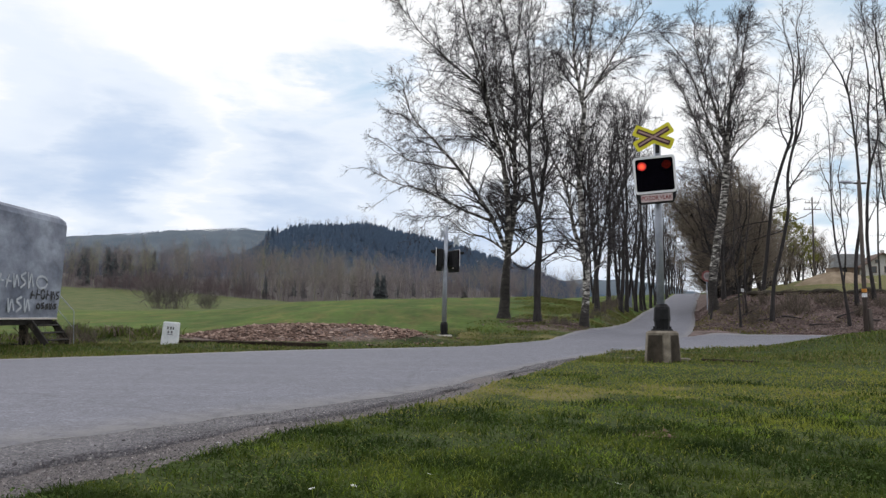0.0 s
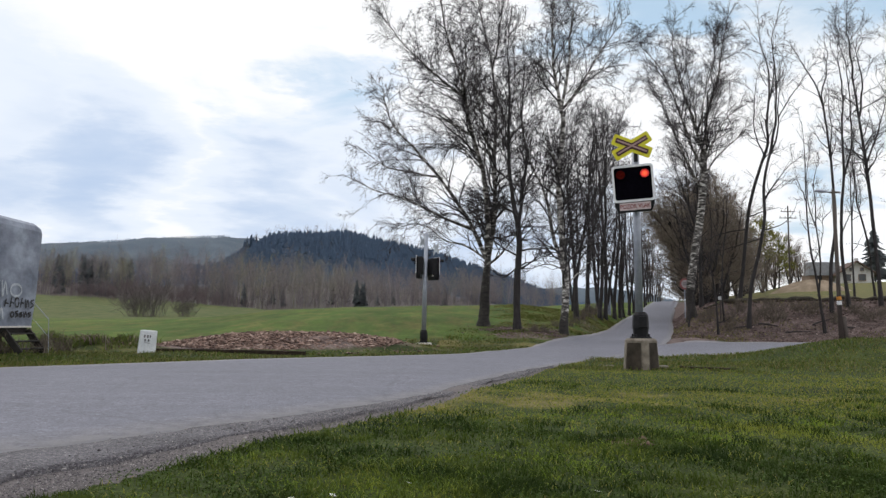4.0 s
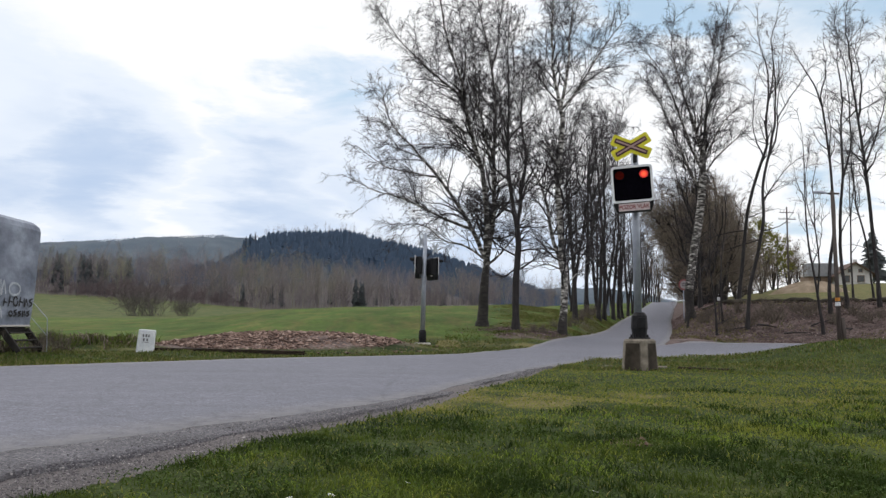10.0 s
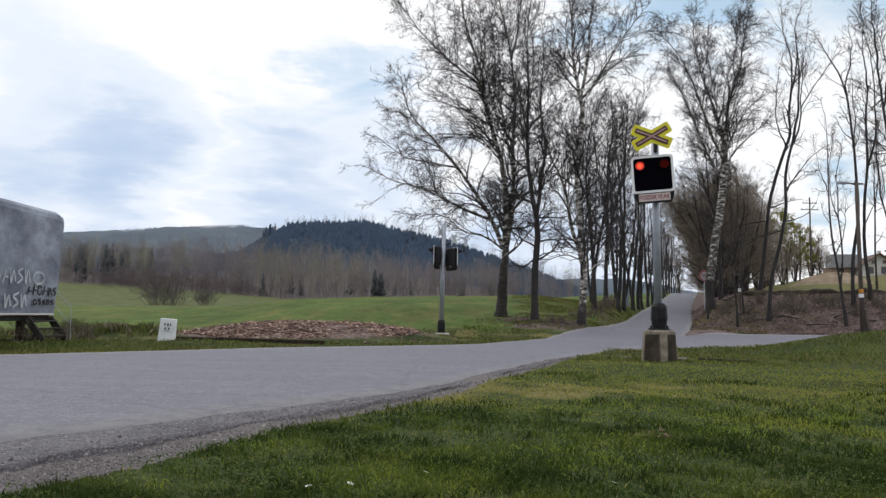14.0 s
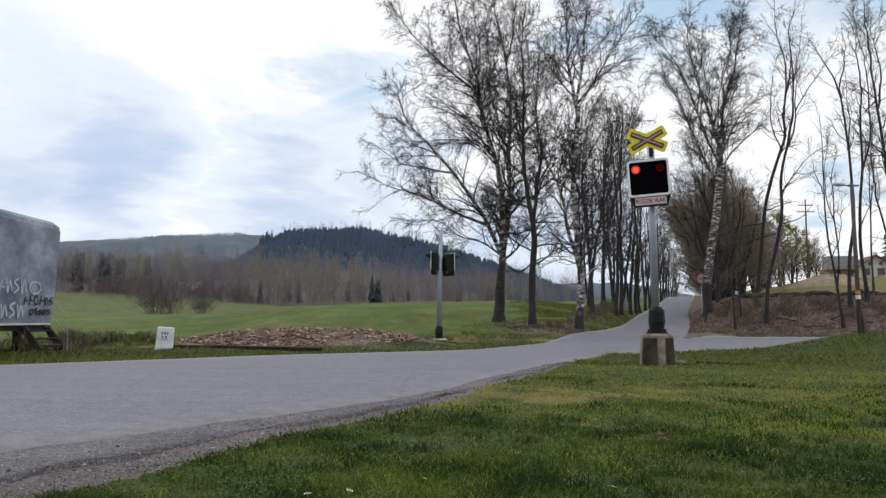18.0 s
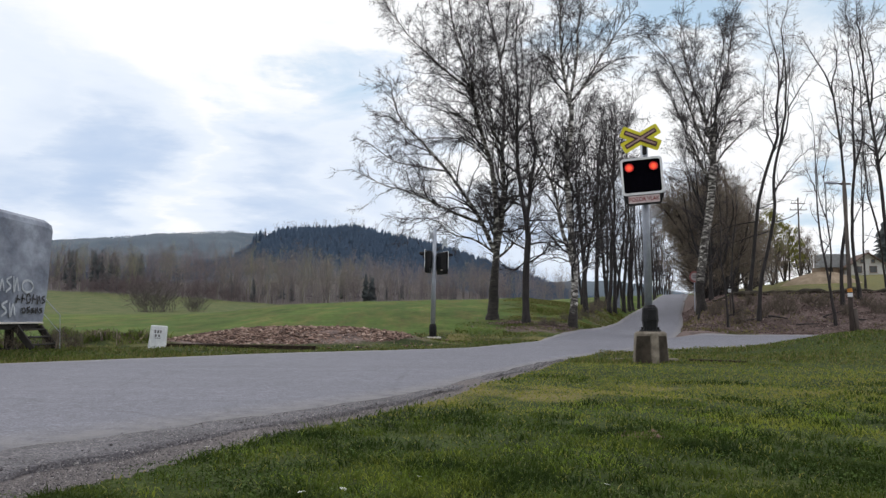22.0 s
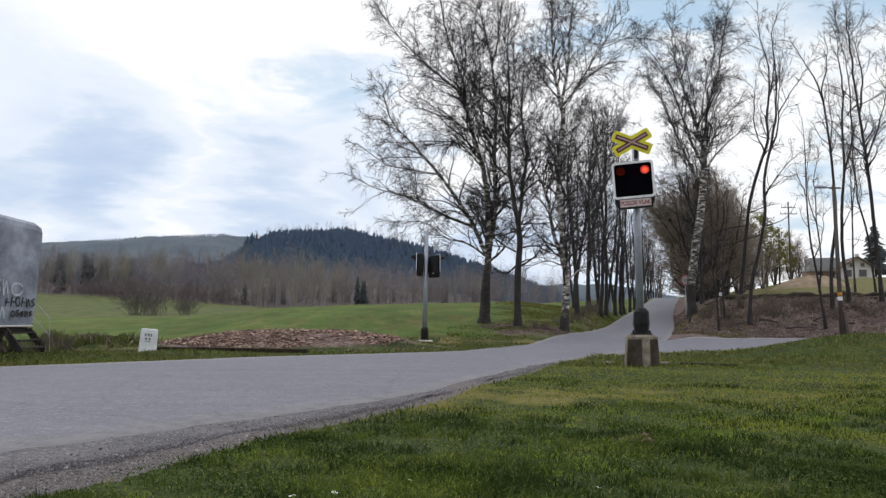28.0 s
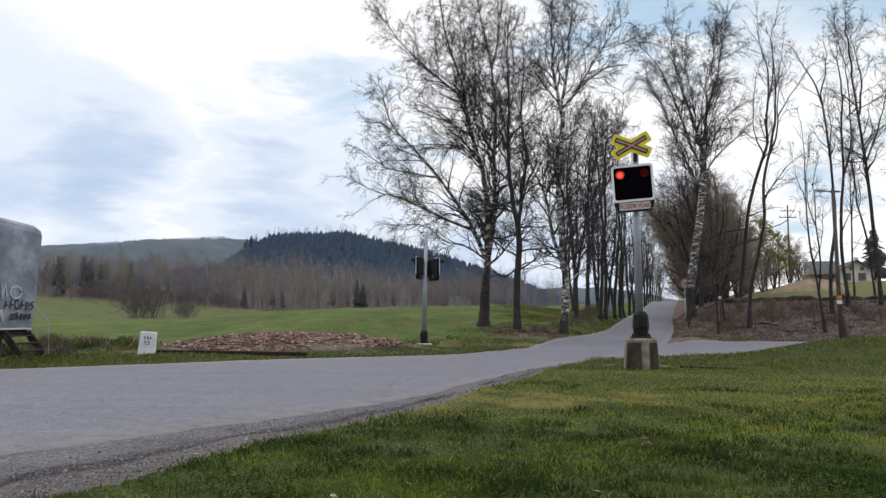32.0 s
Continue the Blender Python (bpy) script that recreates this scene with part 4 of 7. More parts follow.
def grown_parts(seed, boughs, start, limbs=2.4, limb_len=(0.34, 0.66), reach=2.6, angle=(20, 50), rise=0.35, droop=0.3, levels=(2.7, 4.4), twig=0.0074, hair=8, hair_len=(0.10, 0.36)):
    """Trunk, boughs, limbs and crown about a given frame of boughs, of which the first is the trunk; the crown begins at the height `start`."""
    rng = np.random.default_rng(seed)
    stems, girth = np.array([b[0] for b in boughs]), np.array([b[1] for b in boughs])
    m, k, _ = stems.shape
    # boughs kink a little from joint to joint, and start at the depth of the bough that bears them
    sway = np.cumsum(rng.normal(0, 0.022, (m, k, 3)), 1)
    sway[0] *= 0.4
    stems = stems + (sway - sway[:, :1]) * np.array([1, 1, 0.4])
    for i in range(1, m):
        gap = np.linalg.norm((stems[:i] - stems[i, 0]) * np.array([1, 0.3, 1]), axis=2)
        j, q = np.unravel_index(np.argmin(gap), gap.shape)
        stems[i] += (stems[j, q] - stems[i, 0]) * np.linspace(1, 0, k)[:, None] ** 1.5 * np.array([1, 0, 1])
        stems[i, :, 1] += stems[j, q, 1]
        girth[i] = np.minimum(girth[i], girth[j, q] * 0.95)
    stems[0, 0, 2] -= 0.35
    girth[0, 0] *= 1.5
    girth[0, 1] *= 1.2
    at, along, r0, t, total = pick(rng, stems, girth, limbs, (0.06, 1.0))
    keep = at[:, 2] > start + rng.uniform(-0.4, 0.8, len(at))
    at, along, r0, t, total = at[keep], along[keep], r0[keep], t[keep], total[keep]
    n = len(at)
    side = unit(np.cross(along, rng.normal(0, 1, (n, 3))))
    a = np.radians(rng.uniform(*angle, (n, 1)))
    way = unit(along * np.cos(a) + side * np.sin(a))
    size = np.clip(np.minimum(total, 6) * rng.uniform(*limb_len, n) * (1.2 - 0.85 * t), 0.4, reach)
    l1, r1 = bend(rng, at, way, size, np.clip(r0 * rng.uniform(0.38, 0.62, n), twig * 1.8, 0.010 + 0.017 * size), 8, rise, droop * 0.4, 0.21, twig)
    outer, outer_r = stems[1:, 7:] if m > 1 else stems[:, 10:], np.minimum(girth[1:, 7:] if m > 1 else girth[:, 10:], 0.03)
    l2a, r2a = sprout(rng, l1, r1, levels[0], (0.12, 1.0), (18, 50), (0.34, 0.66), (0.3, 1.4), 6, rise * 0.4, droop * 0.5, 0.65, 0.17, twig * 1.15)
    l2b, r2b = sprout(rng, outer, outer_r, levels[0] * 0.8, (0.0, 1.0), (20, 55), (0.10, 0.3), (0.3, 1.0), 6, rise * 0.4, droop * 0.5, 0.6, 0.17, twig * 1.1)
    l2, r2 = np.concatenate([l2a, l2b]), np.concatenate([r2a, r2b])
    l3, r3 = sprout(rng, l2, r2, levels[1], (0.1, 1.0), (20, 62), (0.36, 0.75), (0.2, 0.8), 4, 0.1, droop, 0.6, 0.19, twig * 0.76)
    crown = [tubes(l2, r2, 4), tubes(l3, r3, 3)]
    crown.append(wisps(rng, l3, r3, hair * 1.25, hair_len, droop, twig * 0.50))
    crown.append(wisps(rng, l2, r2, hair * 0.7, hair_len, droop, twig * 0.55))
    crown.append(wisps(rng, l1, r1, hair * 0.35, hair_len, droop * 0.7, twig * 0.7))
    big = np.linalg.norm(np.diff(l1, axis=1), axis=2).sum(1) > 1.1
    if (~big).any():
        crown.append(tubes(l1[~big], r1[~big], 4))
    return [tubes(stems[i:i + 1], girth[i:i + 1], 12) for i in range(m)], [tubes(l1[i:i + 1], r1[i:i + 1], 5) for i in np.flatnonzero(big)], gather(crown), l3


def tree_parts(seed, high, thick, stems, limbs, limb_len, limb_angle, start=0.25, rise=0.5, droop=0.1, levels=(2.2, 3.6), twig=0.0075, low_limbs=(), fork=1.0, sway=0.25, hair=7, hair_len=(0.18, 0.6)):
    """Trunk, limbs and crown of one bare tree on its own foot. stems: (height share where it leaves, lean x, lean y, share of height, share of girth)."""
    rng = np.random.default_rng(seed)
    k = 16
    f = np.linspace(0, 1, k)
    trunk_lines, trunk_radii = [], []
    for row in stems:
        t0, lx, ly, share, girth = row[:5]
        base = np.zeros(3)
        r = thick
        if trunk_lines and t0 > 0:
            i = int(t0 * (k - 1))
            base, r = trunk_lines[0][i].copy(), trunk_radii[0][i]
        h = high * share * (1 - (t0 if share > 1 - t0 else 0)) if len(row) == 5 else share
        wave = np.cumsum(rng.normal(0, sway * h / 60, (k, 2)), 0)
        wave -= wave[0]
        bow = f**1.25 if t0 == 0 else 1 - (1 - f) ** 1.55
        if len(row) == 6:       # a stem given by its reach in metres and how it bows
            lx, ly = lx / h, ly / h
            bow = 1 - (1 - f) ** row[5] if row[5] > 0 else f ** -row[5]
        line = np.stack([base[0] + lx * h * bow + wave[:, 0], base[1] + ly * h * bow + wave[:, 1], base[2] + h * f - (0.4 if t0 == 0 else 0) * (1 - f)], -1)
        rad = r * girth * ((1 - f) ** 0.85 * 0.93 + 0.03)
        if t0 == 0:
            rad *= np.where(f > fork, 0.6, 1.0)
            rad[0] *= 1.45
            rad[1] *= 1.1
        trunk_lines.append(line)
        trunk_radii.append(rad)
    tl, tr = np.array(trunk_lines), np.array(trunk_radii)
    tall = np.linalg.norm(np.diff(tl, axis=1), axis=2).sum(1)
    rows = []
    # main limbs, spread round the stems
    for s in range(len(tl)):
        n = max(int(limbs * (tall[s] / high) ** 0.7), 7)
        t = np.linspace(start if s == 0 else 0.12, 0.97, n) + rng.uniform(-0.02, 0.02, n)
        i = np.clip((t * (k - 1)).astype(int), 0, k - 2)
        w = (t * (k - 1) - i)[:, None]
        at = tl[s, i] * (1 - w) + tl[s, i + 1] * w
        r = tr[s, i] * (1 - w[:, 0]) + tr[s, i + 1] * w[:, 0]
        az = np.arange(n) * 2.39996 + rng.uniform(-0.5, 0.5, n) + s
        a = np.radians(rng.uniform(*limb_angle, n))
        way = np.stack([np.cos(az) * np.sin(a), np.sin(az) * np.sin(a), np.cos(a)], -1)
        size = high * limb_len * (tall[s] / high) ** 0.6 * rng.uniform(0.6, 1.2, n) * (1.12 - 0.68 * t**1.7)
        rows.append(bend(rng, at, way, size, np.maximum(r * rng.uniform(0.36, 0.54, n), twig * 2), 7, rise, droop * 0.4, 0.20, twig))
    for share, turn, tilt, reach, girth in low_limbs:
        i = int(share * (k - 1))
        az, a = radians(turn), radians(tilt)
        way = np.array([[math.cos(az) * math.sin(a), math.sin(az) * math.sin(a), math.cos(a)]])
        rows.append(bend(rng, tl[0, i][None], way, np.array([reach]), np.array([thick * girth]), 7, rise * 0.6, droop * 0.3, 0.18, twig))
    l1 = np.concatenate([r[0] for r in rows])
    r1 = np.concatenate([r[1] for r in rows])
    # the outer stems bear twigs of their own
    ends = np.array([[np.interp(np.linspace(0.55, 1, 7), f, line[:, c]) for c in range(3)] for line in tl if line[-1, 2] < high * 0.78 or len(tl) == 1]).reshape(-1, 3, 7).transpose(0, 2, 1)
    girths = np.array([np.interp(np.linspace(0.55, 1, 7), f, r) for line, r in zip(tl, tr) if line[-1, 2] < high * 0.78 or len(tl) == 1]).reshape(-1, 7)
    low, l1_all, r1_all = len(l1), np.concatenate([l1, ends]), np.concatenate([r1, np.minimum(girths, 0.05)])
    l2, r2 = sprout(rng, l1_all, r1_all, levels[0], (0.15, 1.0), (18, 55), (0.36, 0.66), (0.5, high * 0.16), 6, rise * 0.5, droop * 0.5, 0.6, 0.25, twig * 1.2)
    l3, r3 = sprout(rng, l2, r2, levels[1], (0.12, 1.0), (16, 52), (0.40, 0.75), (0.35, high * 0.085), 4, 0.12, droop, 0.6, 0.30, twig * 0.9)
    crown = [tubes(l2, r2, 4), tubes(l3, r3, 3)]
    crown.append(wisps(rng, l3, r3, hair, hair_len, droop * 1.1, twig * 0.62))
    crown.append(wisps(rng, l2, r2, hair * 0.6, hair_len, droop * 0.8, twig * 0.66))
    crown.append(wisps(rng, l1, r1, hair * 0.3, hair_len, droop * 0.5, twig * 0.9))
    if len(ends):
        crown.append(wisps(rng, ends, girths, hair, hair_len, droop * 0.5, twig * 0.9, spread=(25, 70)))
    return [tubes(tl[i:i + 1], tr[i:i + 1], 12) for i in range(len(tl))], [tubes(l1[i:i + 1], r1[i:i + 1], 5) for i in range(len(l1))], gather(crown), l3


def make_tree(label, category, m, bark, twigs, spec, group="", girth_low=2.0, name="bare_tree"):
    trunk, limbs, crown, ends = grown_parts(**spec) if "boughs" in spec else tree_parts(**spec)
    ob = thing(name, m, label, category, group)
    for i, (v, q) in enumerate(trunk):
        t = link_mesh("stem" if i else "trunk", v, q, bark, ob, smooth=True)
        float_layer(t, "low", np.clip(1.0 - v[:, 2] / girth_low, 0, 1))
    for v, q in limbs:
        link_mesh("limb", v, q, BARK, ob, smooth=True)
    link_mesh("crown", crown[0], crown[1], twigs, ob)
    return ob, ends


def footing(px, d):
    """A place at a bearing (hundredths of x / y) and a distance."""
    y = d / math.hypot(1, px / 100)
    x = y * px / 100
    return x, y, float(ground(np.array([x]), np.array([y]))[0])


def stand(px, d, turn=0, scale=1.0):
    x, y, z = footing(px, d)
    return pose(x, y, z, 0, 0, turn) @ Matrix.Scale(scale, 4)


def rooted(x, y):
    return pose(x, y, float(ground(np.array([x]), np.array([y]))[0]))


def leaf_cloud(rng, ends, n, size, spread):
    """Small leaves scattered about the twigs: two triangles each."""
    pts = ends.reshape(-1, 3)
    p = pts[rng.integers(0, len(pts), n)] + rng.normal(0, spread, (n, 3))
    a, b = unit(rng.normal(0, 1, (n, 3))), rng.normal(0, 1, (n, 3))
    b = unit(np.cross(a, b))
    s = size * rng.uniform(0.6, 1.4, (n, 1))
    v = np.stack([p - a * s, p + b * s * 0.6, p + a * s, p - b * s * 0.6], 1)
    return v.reshape(-1, 3), np.arange(4 * n).reshape(-1, 4)


def build_trees():
    lane = "trees along the lane"
    birch = "tall bare birch with white, black-flecked bark on a grassy bank"
    dark = "slender bare tree with dark bark beside the lane"
    # the big birch with limbs that sweep far out
    make_tree("large bare birch with wide sweeping limbs beside the meadow", "tree", rooted(2.8, 36.4), BIRCH_OLD, TWIG, dict(seed=11, start=2.5, limbs=3.0, droop=0.45, levels=(3.4, 5.4), hair=14, boughs=[
        bough(0.265, 0, (-0.02, 0), (0.06, 1.0), (0.12, 2.0), (0.2, 3.1), top=0.52),
        bough(0.15, -0.8, (0.1, 2.8), (0.1, 4.6), (-0.2, 7.1), (-0.9, 9.4), (-1.1, 10.9), (-1.8, 13), (-2.3, 15.2), (-2.6, 16.9)),
        bough(0.13, 0.9, (0.2, 3.1), (0.5, 5.3), (0.5, 7.9), (0.6, 10.1), (0.3, 12.9), (-0.2, 15.2), (-0.3, 16.9)),
        bough(0.105, 0.6, (-0.1, 2.9), (-0.8, 4.6), (-1.9, 6.3), (-3.2, 8), (-4.3, 9.2), (-4.8, 10.6), (-4.9, 11.1)),
        bough(0.075, -0.9, (-0.6, 4.1), (-1.9, 4.7), (-3.5, 5.6), (-5.1, 6.1), (-6.6, 6.8)),
        bough(0.055, 1.2, (0, 2.9), (-0.9, 3.6), (-1.9, 3.9), (-2.7, 4.6), (-3.6, 4.7), (-4.5, 4.3)),
        bough(0.05, 0.3, (-2.2, 6.6), (-3.5, 6.9), (-4.8, 7.3), (-5.7, 8.1), (-6.1, 8.4)),
        bough(0.055, -1.6, (-0.6, 8.4), (-1.6, 9.1), (-2.6, 9.4), (-3.7, 9.9)),
        bough(0.065, -1.5, (-1, 10.2), (-2, 11), (-3.2, 12.1), (-4.1, 13.1), (-4.7, 14)),
        bough(0.05, 1.4, (-0.2, 7.1), (-1.4, 8.2), (-2.7, 8.4), (-4, 8.4), (-5.1, 8.8)),
        bough(0.06, 1, (0.2, 2.8), (1, 3.5), (1.6, 4.4), (2, 5.8), (2.3, 7.1)),
        bough(0.05, 1.8, (-1, 10.7), (-0.8, 12.5), (-1, 14.4), (-1.1, 16.3)),
        bough(0.05, -1.7, (0.3, 12.2), (0.7, 13.9), (0.8, 16.3)),
        bough(0.05, 2.6, (-0.2, 6.9), (0, 8.7), (-0.3, 11.1), (-0.2, 13.6)),
        bough(0.05, -2.6, (0.5, 6.3), (0.1, 8.5), (-0.4, 10.6), (-0.6, 12.8))]), lane, 5.4, "birch")
    make_tree(dark, "tree", rooted(4.03, 34), BARK, TWIG, dict(seed=12, start=2.0, droop=0.12, limbs=3.1, reach=3.0, hair=8, boughs=[
        bough(0.155, 0, (0, 0), (0, 1.9), (0.1, 3.6), (0, 4.5), top=0.72),
        bough(0.1, -0.6, (0, 4.3), (-0.3, 6.6), (-0.4, 8.5), (-0.4, 10.3), (-0.5, 12.1), (-0.4, 13.9)),
        bough(0.09, 0.8, (0.1, 4.2), (0.3, 5.7), (0.5, 7.6), (0.3, 9.3), (0.5, 11.3), (0.4, 13.1)),
        bough(0.04, 1.2, (0, 3.1), (-0.8, 3.6), (-1.3, 4.3), (-1.5, 4.8)),
        bough(0.045, -1, (0.1, 3.4), (0.8, 3.4), (1.6, 3), (2.2, 3.4)),
        bough(0.045, 0.8, (0, 4.3), (0.7, 4.4), (1.5, 4.5), (2.1, 5.1)),
        bough(0.04, -0.8, (0, 2.6), (-0.7, 2.2), (-1.2, 2.6), (-1.5, 2.8)),
        bough(0.04, 1.6, (-0.1, 5.1), (-0.8, 5.6), (-1.3, 6.3), (-1.5, 7)),
        bough(0.04, -1.8, (0.3, 5.6), (1, 6.3), (1.3, 7.3), (1.5, 8.1)),
        bough(0.04, 2, (-0.3, 7), (-0.7, 8.3), (-0.8, 9.5))]), lane, 2, "bare_tree")
    make_tree(birch, "tree", rooted(5.9, 33.4), BIRCH, TWIG, dict(seed=13, start=2.0, limbs=3.3, droop=0.5, levels=(3.4, 5.4), hair=14, boughs=[
        bough(0.165, 0, (0, 0), (0.1, 2.1), (-0.1, 4.5), (-0.2, 6.4), (0, 9.2), top=0.62),
        bough(0.11, 0.8, (0, 2.4), (-0.4, 3.9), (-0.8, 6.1), (-1.4, 7.8), (-1.5, 9.1)),
        bough(0.085, -0.5, (0, 9.1), (-0.4, 11), (-0.6, 12.6), (-0.5, 14.4), (-0.6, 15.9)),
        bough(0.075, 0.5, (0.1, 9.4), (0.4, 11.1), (0.5, 12.9), (0.7, 14.4), (0.9, 15.7)),
        bough(0.06, -0.8, (0.2, 9.5), (1, 10.7), (1.7, 12), (2.4, 13.1), (2.8, 13.6)),
        bough(0.045, 0.9, (0.6, 10.2), (1.6, 11.2), (2.2, 11.7), (2.7, 12.6)),
        bough(0.05, 1.4, (-1.5, 9), (-1.8, 10.6), (-1.8, 12.3), (-2, 14.1)),
        bough(0.045, -1.2, (-1.5, 9.1), (-1, 10.4), (-0.7, 11.6), (-0.7, 12.8)),
        bough(0.035, 1.5, (-0.2, 2.6), (-0.7, 2.9), (-1.3, 2.8), (-1.8, 2.6)),
        bough(0.035, -1.5, (0, 2.1), (0.6, 2.8), (1.1, 3.2)),
        bough(0.04, -1.8, (-0.2, 6.9), (-0.7, 7.9), (-1.1, 8.9), (-1.2, 9.9)),
        bough(0.04, 2, (-0.1, 7.9), (0.5, 8.8), (1.2, 9.5), (1.5, 10.4)),
        bough(0.04, 2.2, (-0.1, 6.2), (0.3, 7.2), (0.7, 8.4))]), lane, 1.6, "birch")
    make_tree(dark, "tree", rooted(8.23, 42.5), BARK, TWIG, dict(seed=14, start=2.0, limbs=3.6, droop=0.15, hair=10, boughs=[
        bough(0.135, 0, (0, 0), (0, 1.9), (-0.2, 4.7), (-0.4, 7.4), (-0.2, 9.6), (0.5, 11.6), top=0.12),
        bough(0.085, 0.6, (0, 1.6), (0.4, 4.4), (0.8, 6.8), (1.3, 9.3), (1.9, 11.3)),
        bough(0.05, -0.8, (-0.3, 5.6), (-0.8, 7.4), (-1.1, 9.3), (-1.3, 10.8)),
        bough(0.05, 1, (0.6, 5.6), (1.4, 7.4), (2.2, 9.3), (2.9, 11.5), (3, 13.1)),
        bough(0.045, -1, (-0.3, 7.7), (0.2, 9.3), (0.8, 10.7))]), lane, 2, "bare_tree")
    far_dark, _ = make_tree(dark, "tree", rooted(10.5, 50.5), BARK, TWIG, dict(seed=15, start=2.0, limbs=3.6, droop=0.15, hair=10, twig=0.007, boughs=[
        bough(0.15, 0, (0, 0), (0, 2.3), (0.1, 5.2), (0.1, 8.5), (0.4, 11.4), (0.3, 13.5), top=0.12),
        bough(0.09, 0.6, (0.1, 3.7), (0.7, 6.7), (1.1, 9.2), (1, 11.8), (1.4, 13.7)),
        bough(0.06, -0.8, (0.2, 5.9), (-0.4, 8.5), (-0.7, 10.7), (-0.6, 12.9)),
        bough(0.055, 1, (0.7, 7), (1.6, 9.2), (2.1, 11.1), (2.3, 12.7))]), lane, 2, "bare_tree")
    # beyond the lane's mouth, on the bank
    make_tree("tall leaning birch with a broad bare crown", "tree", rooted(15.03, 44.2), BIRCH_OLD, TWIG, dict(seed=16, start=8.0, limbs=3.6, angle=(16, 42), rise=0.5, droop=0.4, levels=(3.6, 5.4), reach=2.0, hair=15, boughs=[
        bough(0.255, 0, (0, 0), (-0.1, 1.1), (0.2, 3.4), (0.6, 6), (0.8, 7.9), (0.8, 9.5), top=0.72),
        bough(0.1, 0.7, (0.7, 6.9), (-0.1, 8.7), (-1, 11), (-1.6, 12.6), (-2.1, 13.7)),
        bough(0.1, -0.8, (0.8, 8.2), (0.1, 9.8), (-0.7, 11.9), (-1.7, 14.2), (-2.7, 15.3)),
        bough(0.1, 0.6, (0.7, 9.2), (0.1, 11.5), (-0.5, 13.8), (-0.7, 15.9), (-0.5, 17.6)),
        bough(0.1, -0.5, (0.9, 9.4), (1.1, 11.8), (1.7, 13.9), (2, 16.1), (2.2, 17.6)),
        bough(0.07, 0.9, (0.9, 8.9), (1.7, 10.5), (2.7, 11.8), (3.4, 12.4)),
        bough(0.06, -1.2, (0.8, 8.1), (1.8, 9.5), (2.8, 10.3), (3.5, 11)),
        bough(0.05, 1.6, (0.7, 9.8), (0.6, 12.1), (0.4, 14.4), (0.5, 16.3)),
        bough(0.05, -2, (0.9, 9.7), (0.8, 12.5), (1.1, 14.8), (0.9, 16.1)),
        bough(0.05, 2.2, (0.8, 8.5), (1.4, 10.8), (2.3, 13.1), (2.8, 14.5)),
        bough(0.05, -2.2, (0.7, 7.6), (-0.3, 8.2), (-1.2, 9.2), (-1.8, 11))]), lane, 3.6, "birch")
    h, _ = make_tree("slim forked bare tree with dark bark on the leafy bank", "tree", rooted(18.02, 45), BARK, TWIG, dict(seed=17, start=6.5, limbs=1.7, reach=1.8, droop=0.05, levels=(2.4, 3.8), hair=5, boughs=[
        bough(0.105, 0, (0, 0), (0.4, 2.9), (0.8, 5.8), (1.5, 8), (1.9, 9.2), (1.8, 10.6), top=0.6),
        bough(0.07, -0.6, (1.8, 10.4), (1.9, 11.9), (1.8, 13.6), (1.3, 15.1), (1.3, 16.5)),
        bough(0.06, 0.8, (1.9, 11.1), (2.3, 13.1), (2.5, 14.8), (2.8, 16.2)),
        bough(0.04, 0.9, (0.5, 4.3), (-0.8, 4), (-1.7, 3.5), (-2.3, 3.4)),
        bough(0.04, -0.9, (0.6, 5.2), (1.6, 5.4), (2.4, 5.3)),
        bough(0.045, -1.2, (1.6, 8.5), (1, 9.9), (0.9, 11.8), (1.2, 13.8))]), lane, 2, "bare_tree")
    make_tree("slim forked bare tree with dark bark on the leafy bank", "tree", rooted(16.29, 39.6), BARK, TWIG, dict(seed=27, start=6.0, limbs=1.7, reach=1.8, droop=0.05, levels=(2.4, 3.8), hair=5, boughs=[
        bough(0.098, 0, (0, 0), (0.2, 1.9), (0.7, 3.9), (1, 5.6), (1, 7.3), (1.5, 9.6), top=0.6),
        bough(0.065, -0.6, (1.4, 9.3), (1.7, 11.4), (1.6, 13.2), (1.5, 15), (1.7, 15.7)),
        bough(0.055, 0.8, (1.2, 8.3), (1.8, 9.8), (2, 11.4), (2.3, 13.2), (2.7, 15)),
        bough(0.035, 0.9, (0.9, 5), (1.7, 5.2), (2.6, 5.8), (3.1, 6.6)),
        bough(0.035, -0.9, (1, 6.7), (1.7, 7.6), (2.5, 8.5), (3.3, 8.9)),
        bough(0.035, 1.2, (0.9, 4.4), (-0.2, 4.1), (-1.1, 3.9), (-1.6, 3.9)),
        bough(0.035, -1, (1.9, 10.8), (2.5, 12), (3.1, 12.9), (3.3, 13.8))]), lane, 2, "bare_tree")
    make_tree("slim bare tree on the leafy bank", "tree", rooted(21.01, 40.5), BARK, TWIG, dict(seed=18, start=6.5, limbs=2.0, reach=1.7, droop=0.2, hair=7, boughs=[
        bough(0.095, 0, (0, 0), (0, 2.3), (0.3, 4.3), (0.3, 6.4), (0.1, 9), (-0.2, 11.4), top=0.4),
        bough(0.05, 0.6, (-0.1, 10.7), (-0.5, 12.3), (-0.9, 13.6), (-1.2, 14.6)),
        bough(0.045, -0.6, (-0.2, 11.4), (0, 13), (-0.2, 14.2)),
        bough(0.04, 1, (0.2, 7.8), (0.5, 9.6), (0.5, 11.4), (0.7, 13))]), lane, 2, "bare_tree")
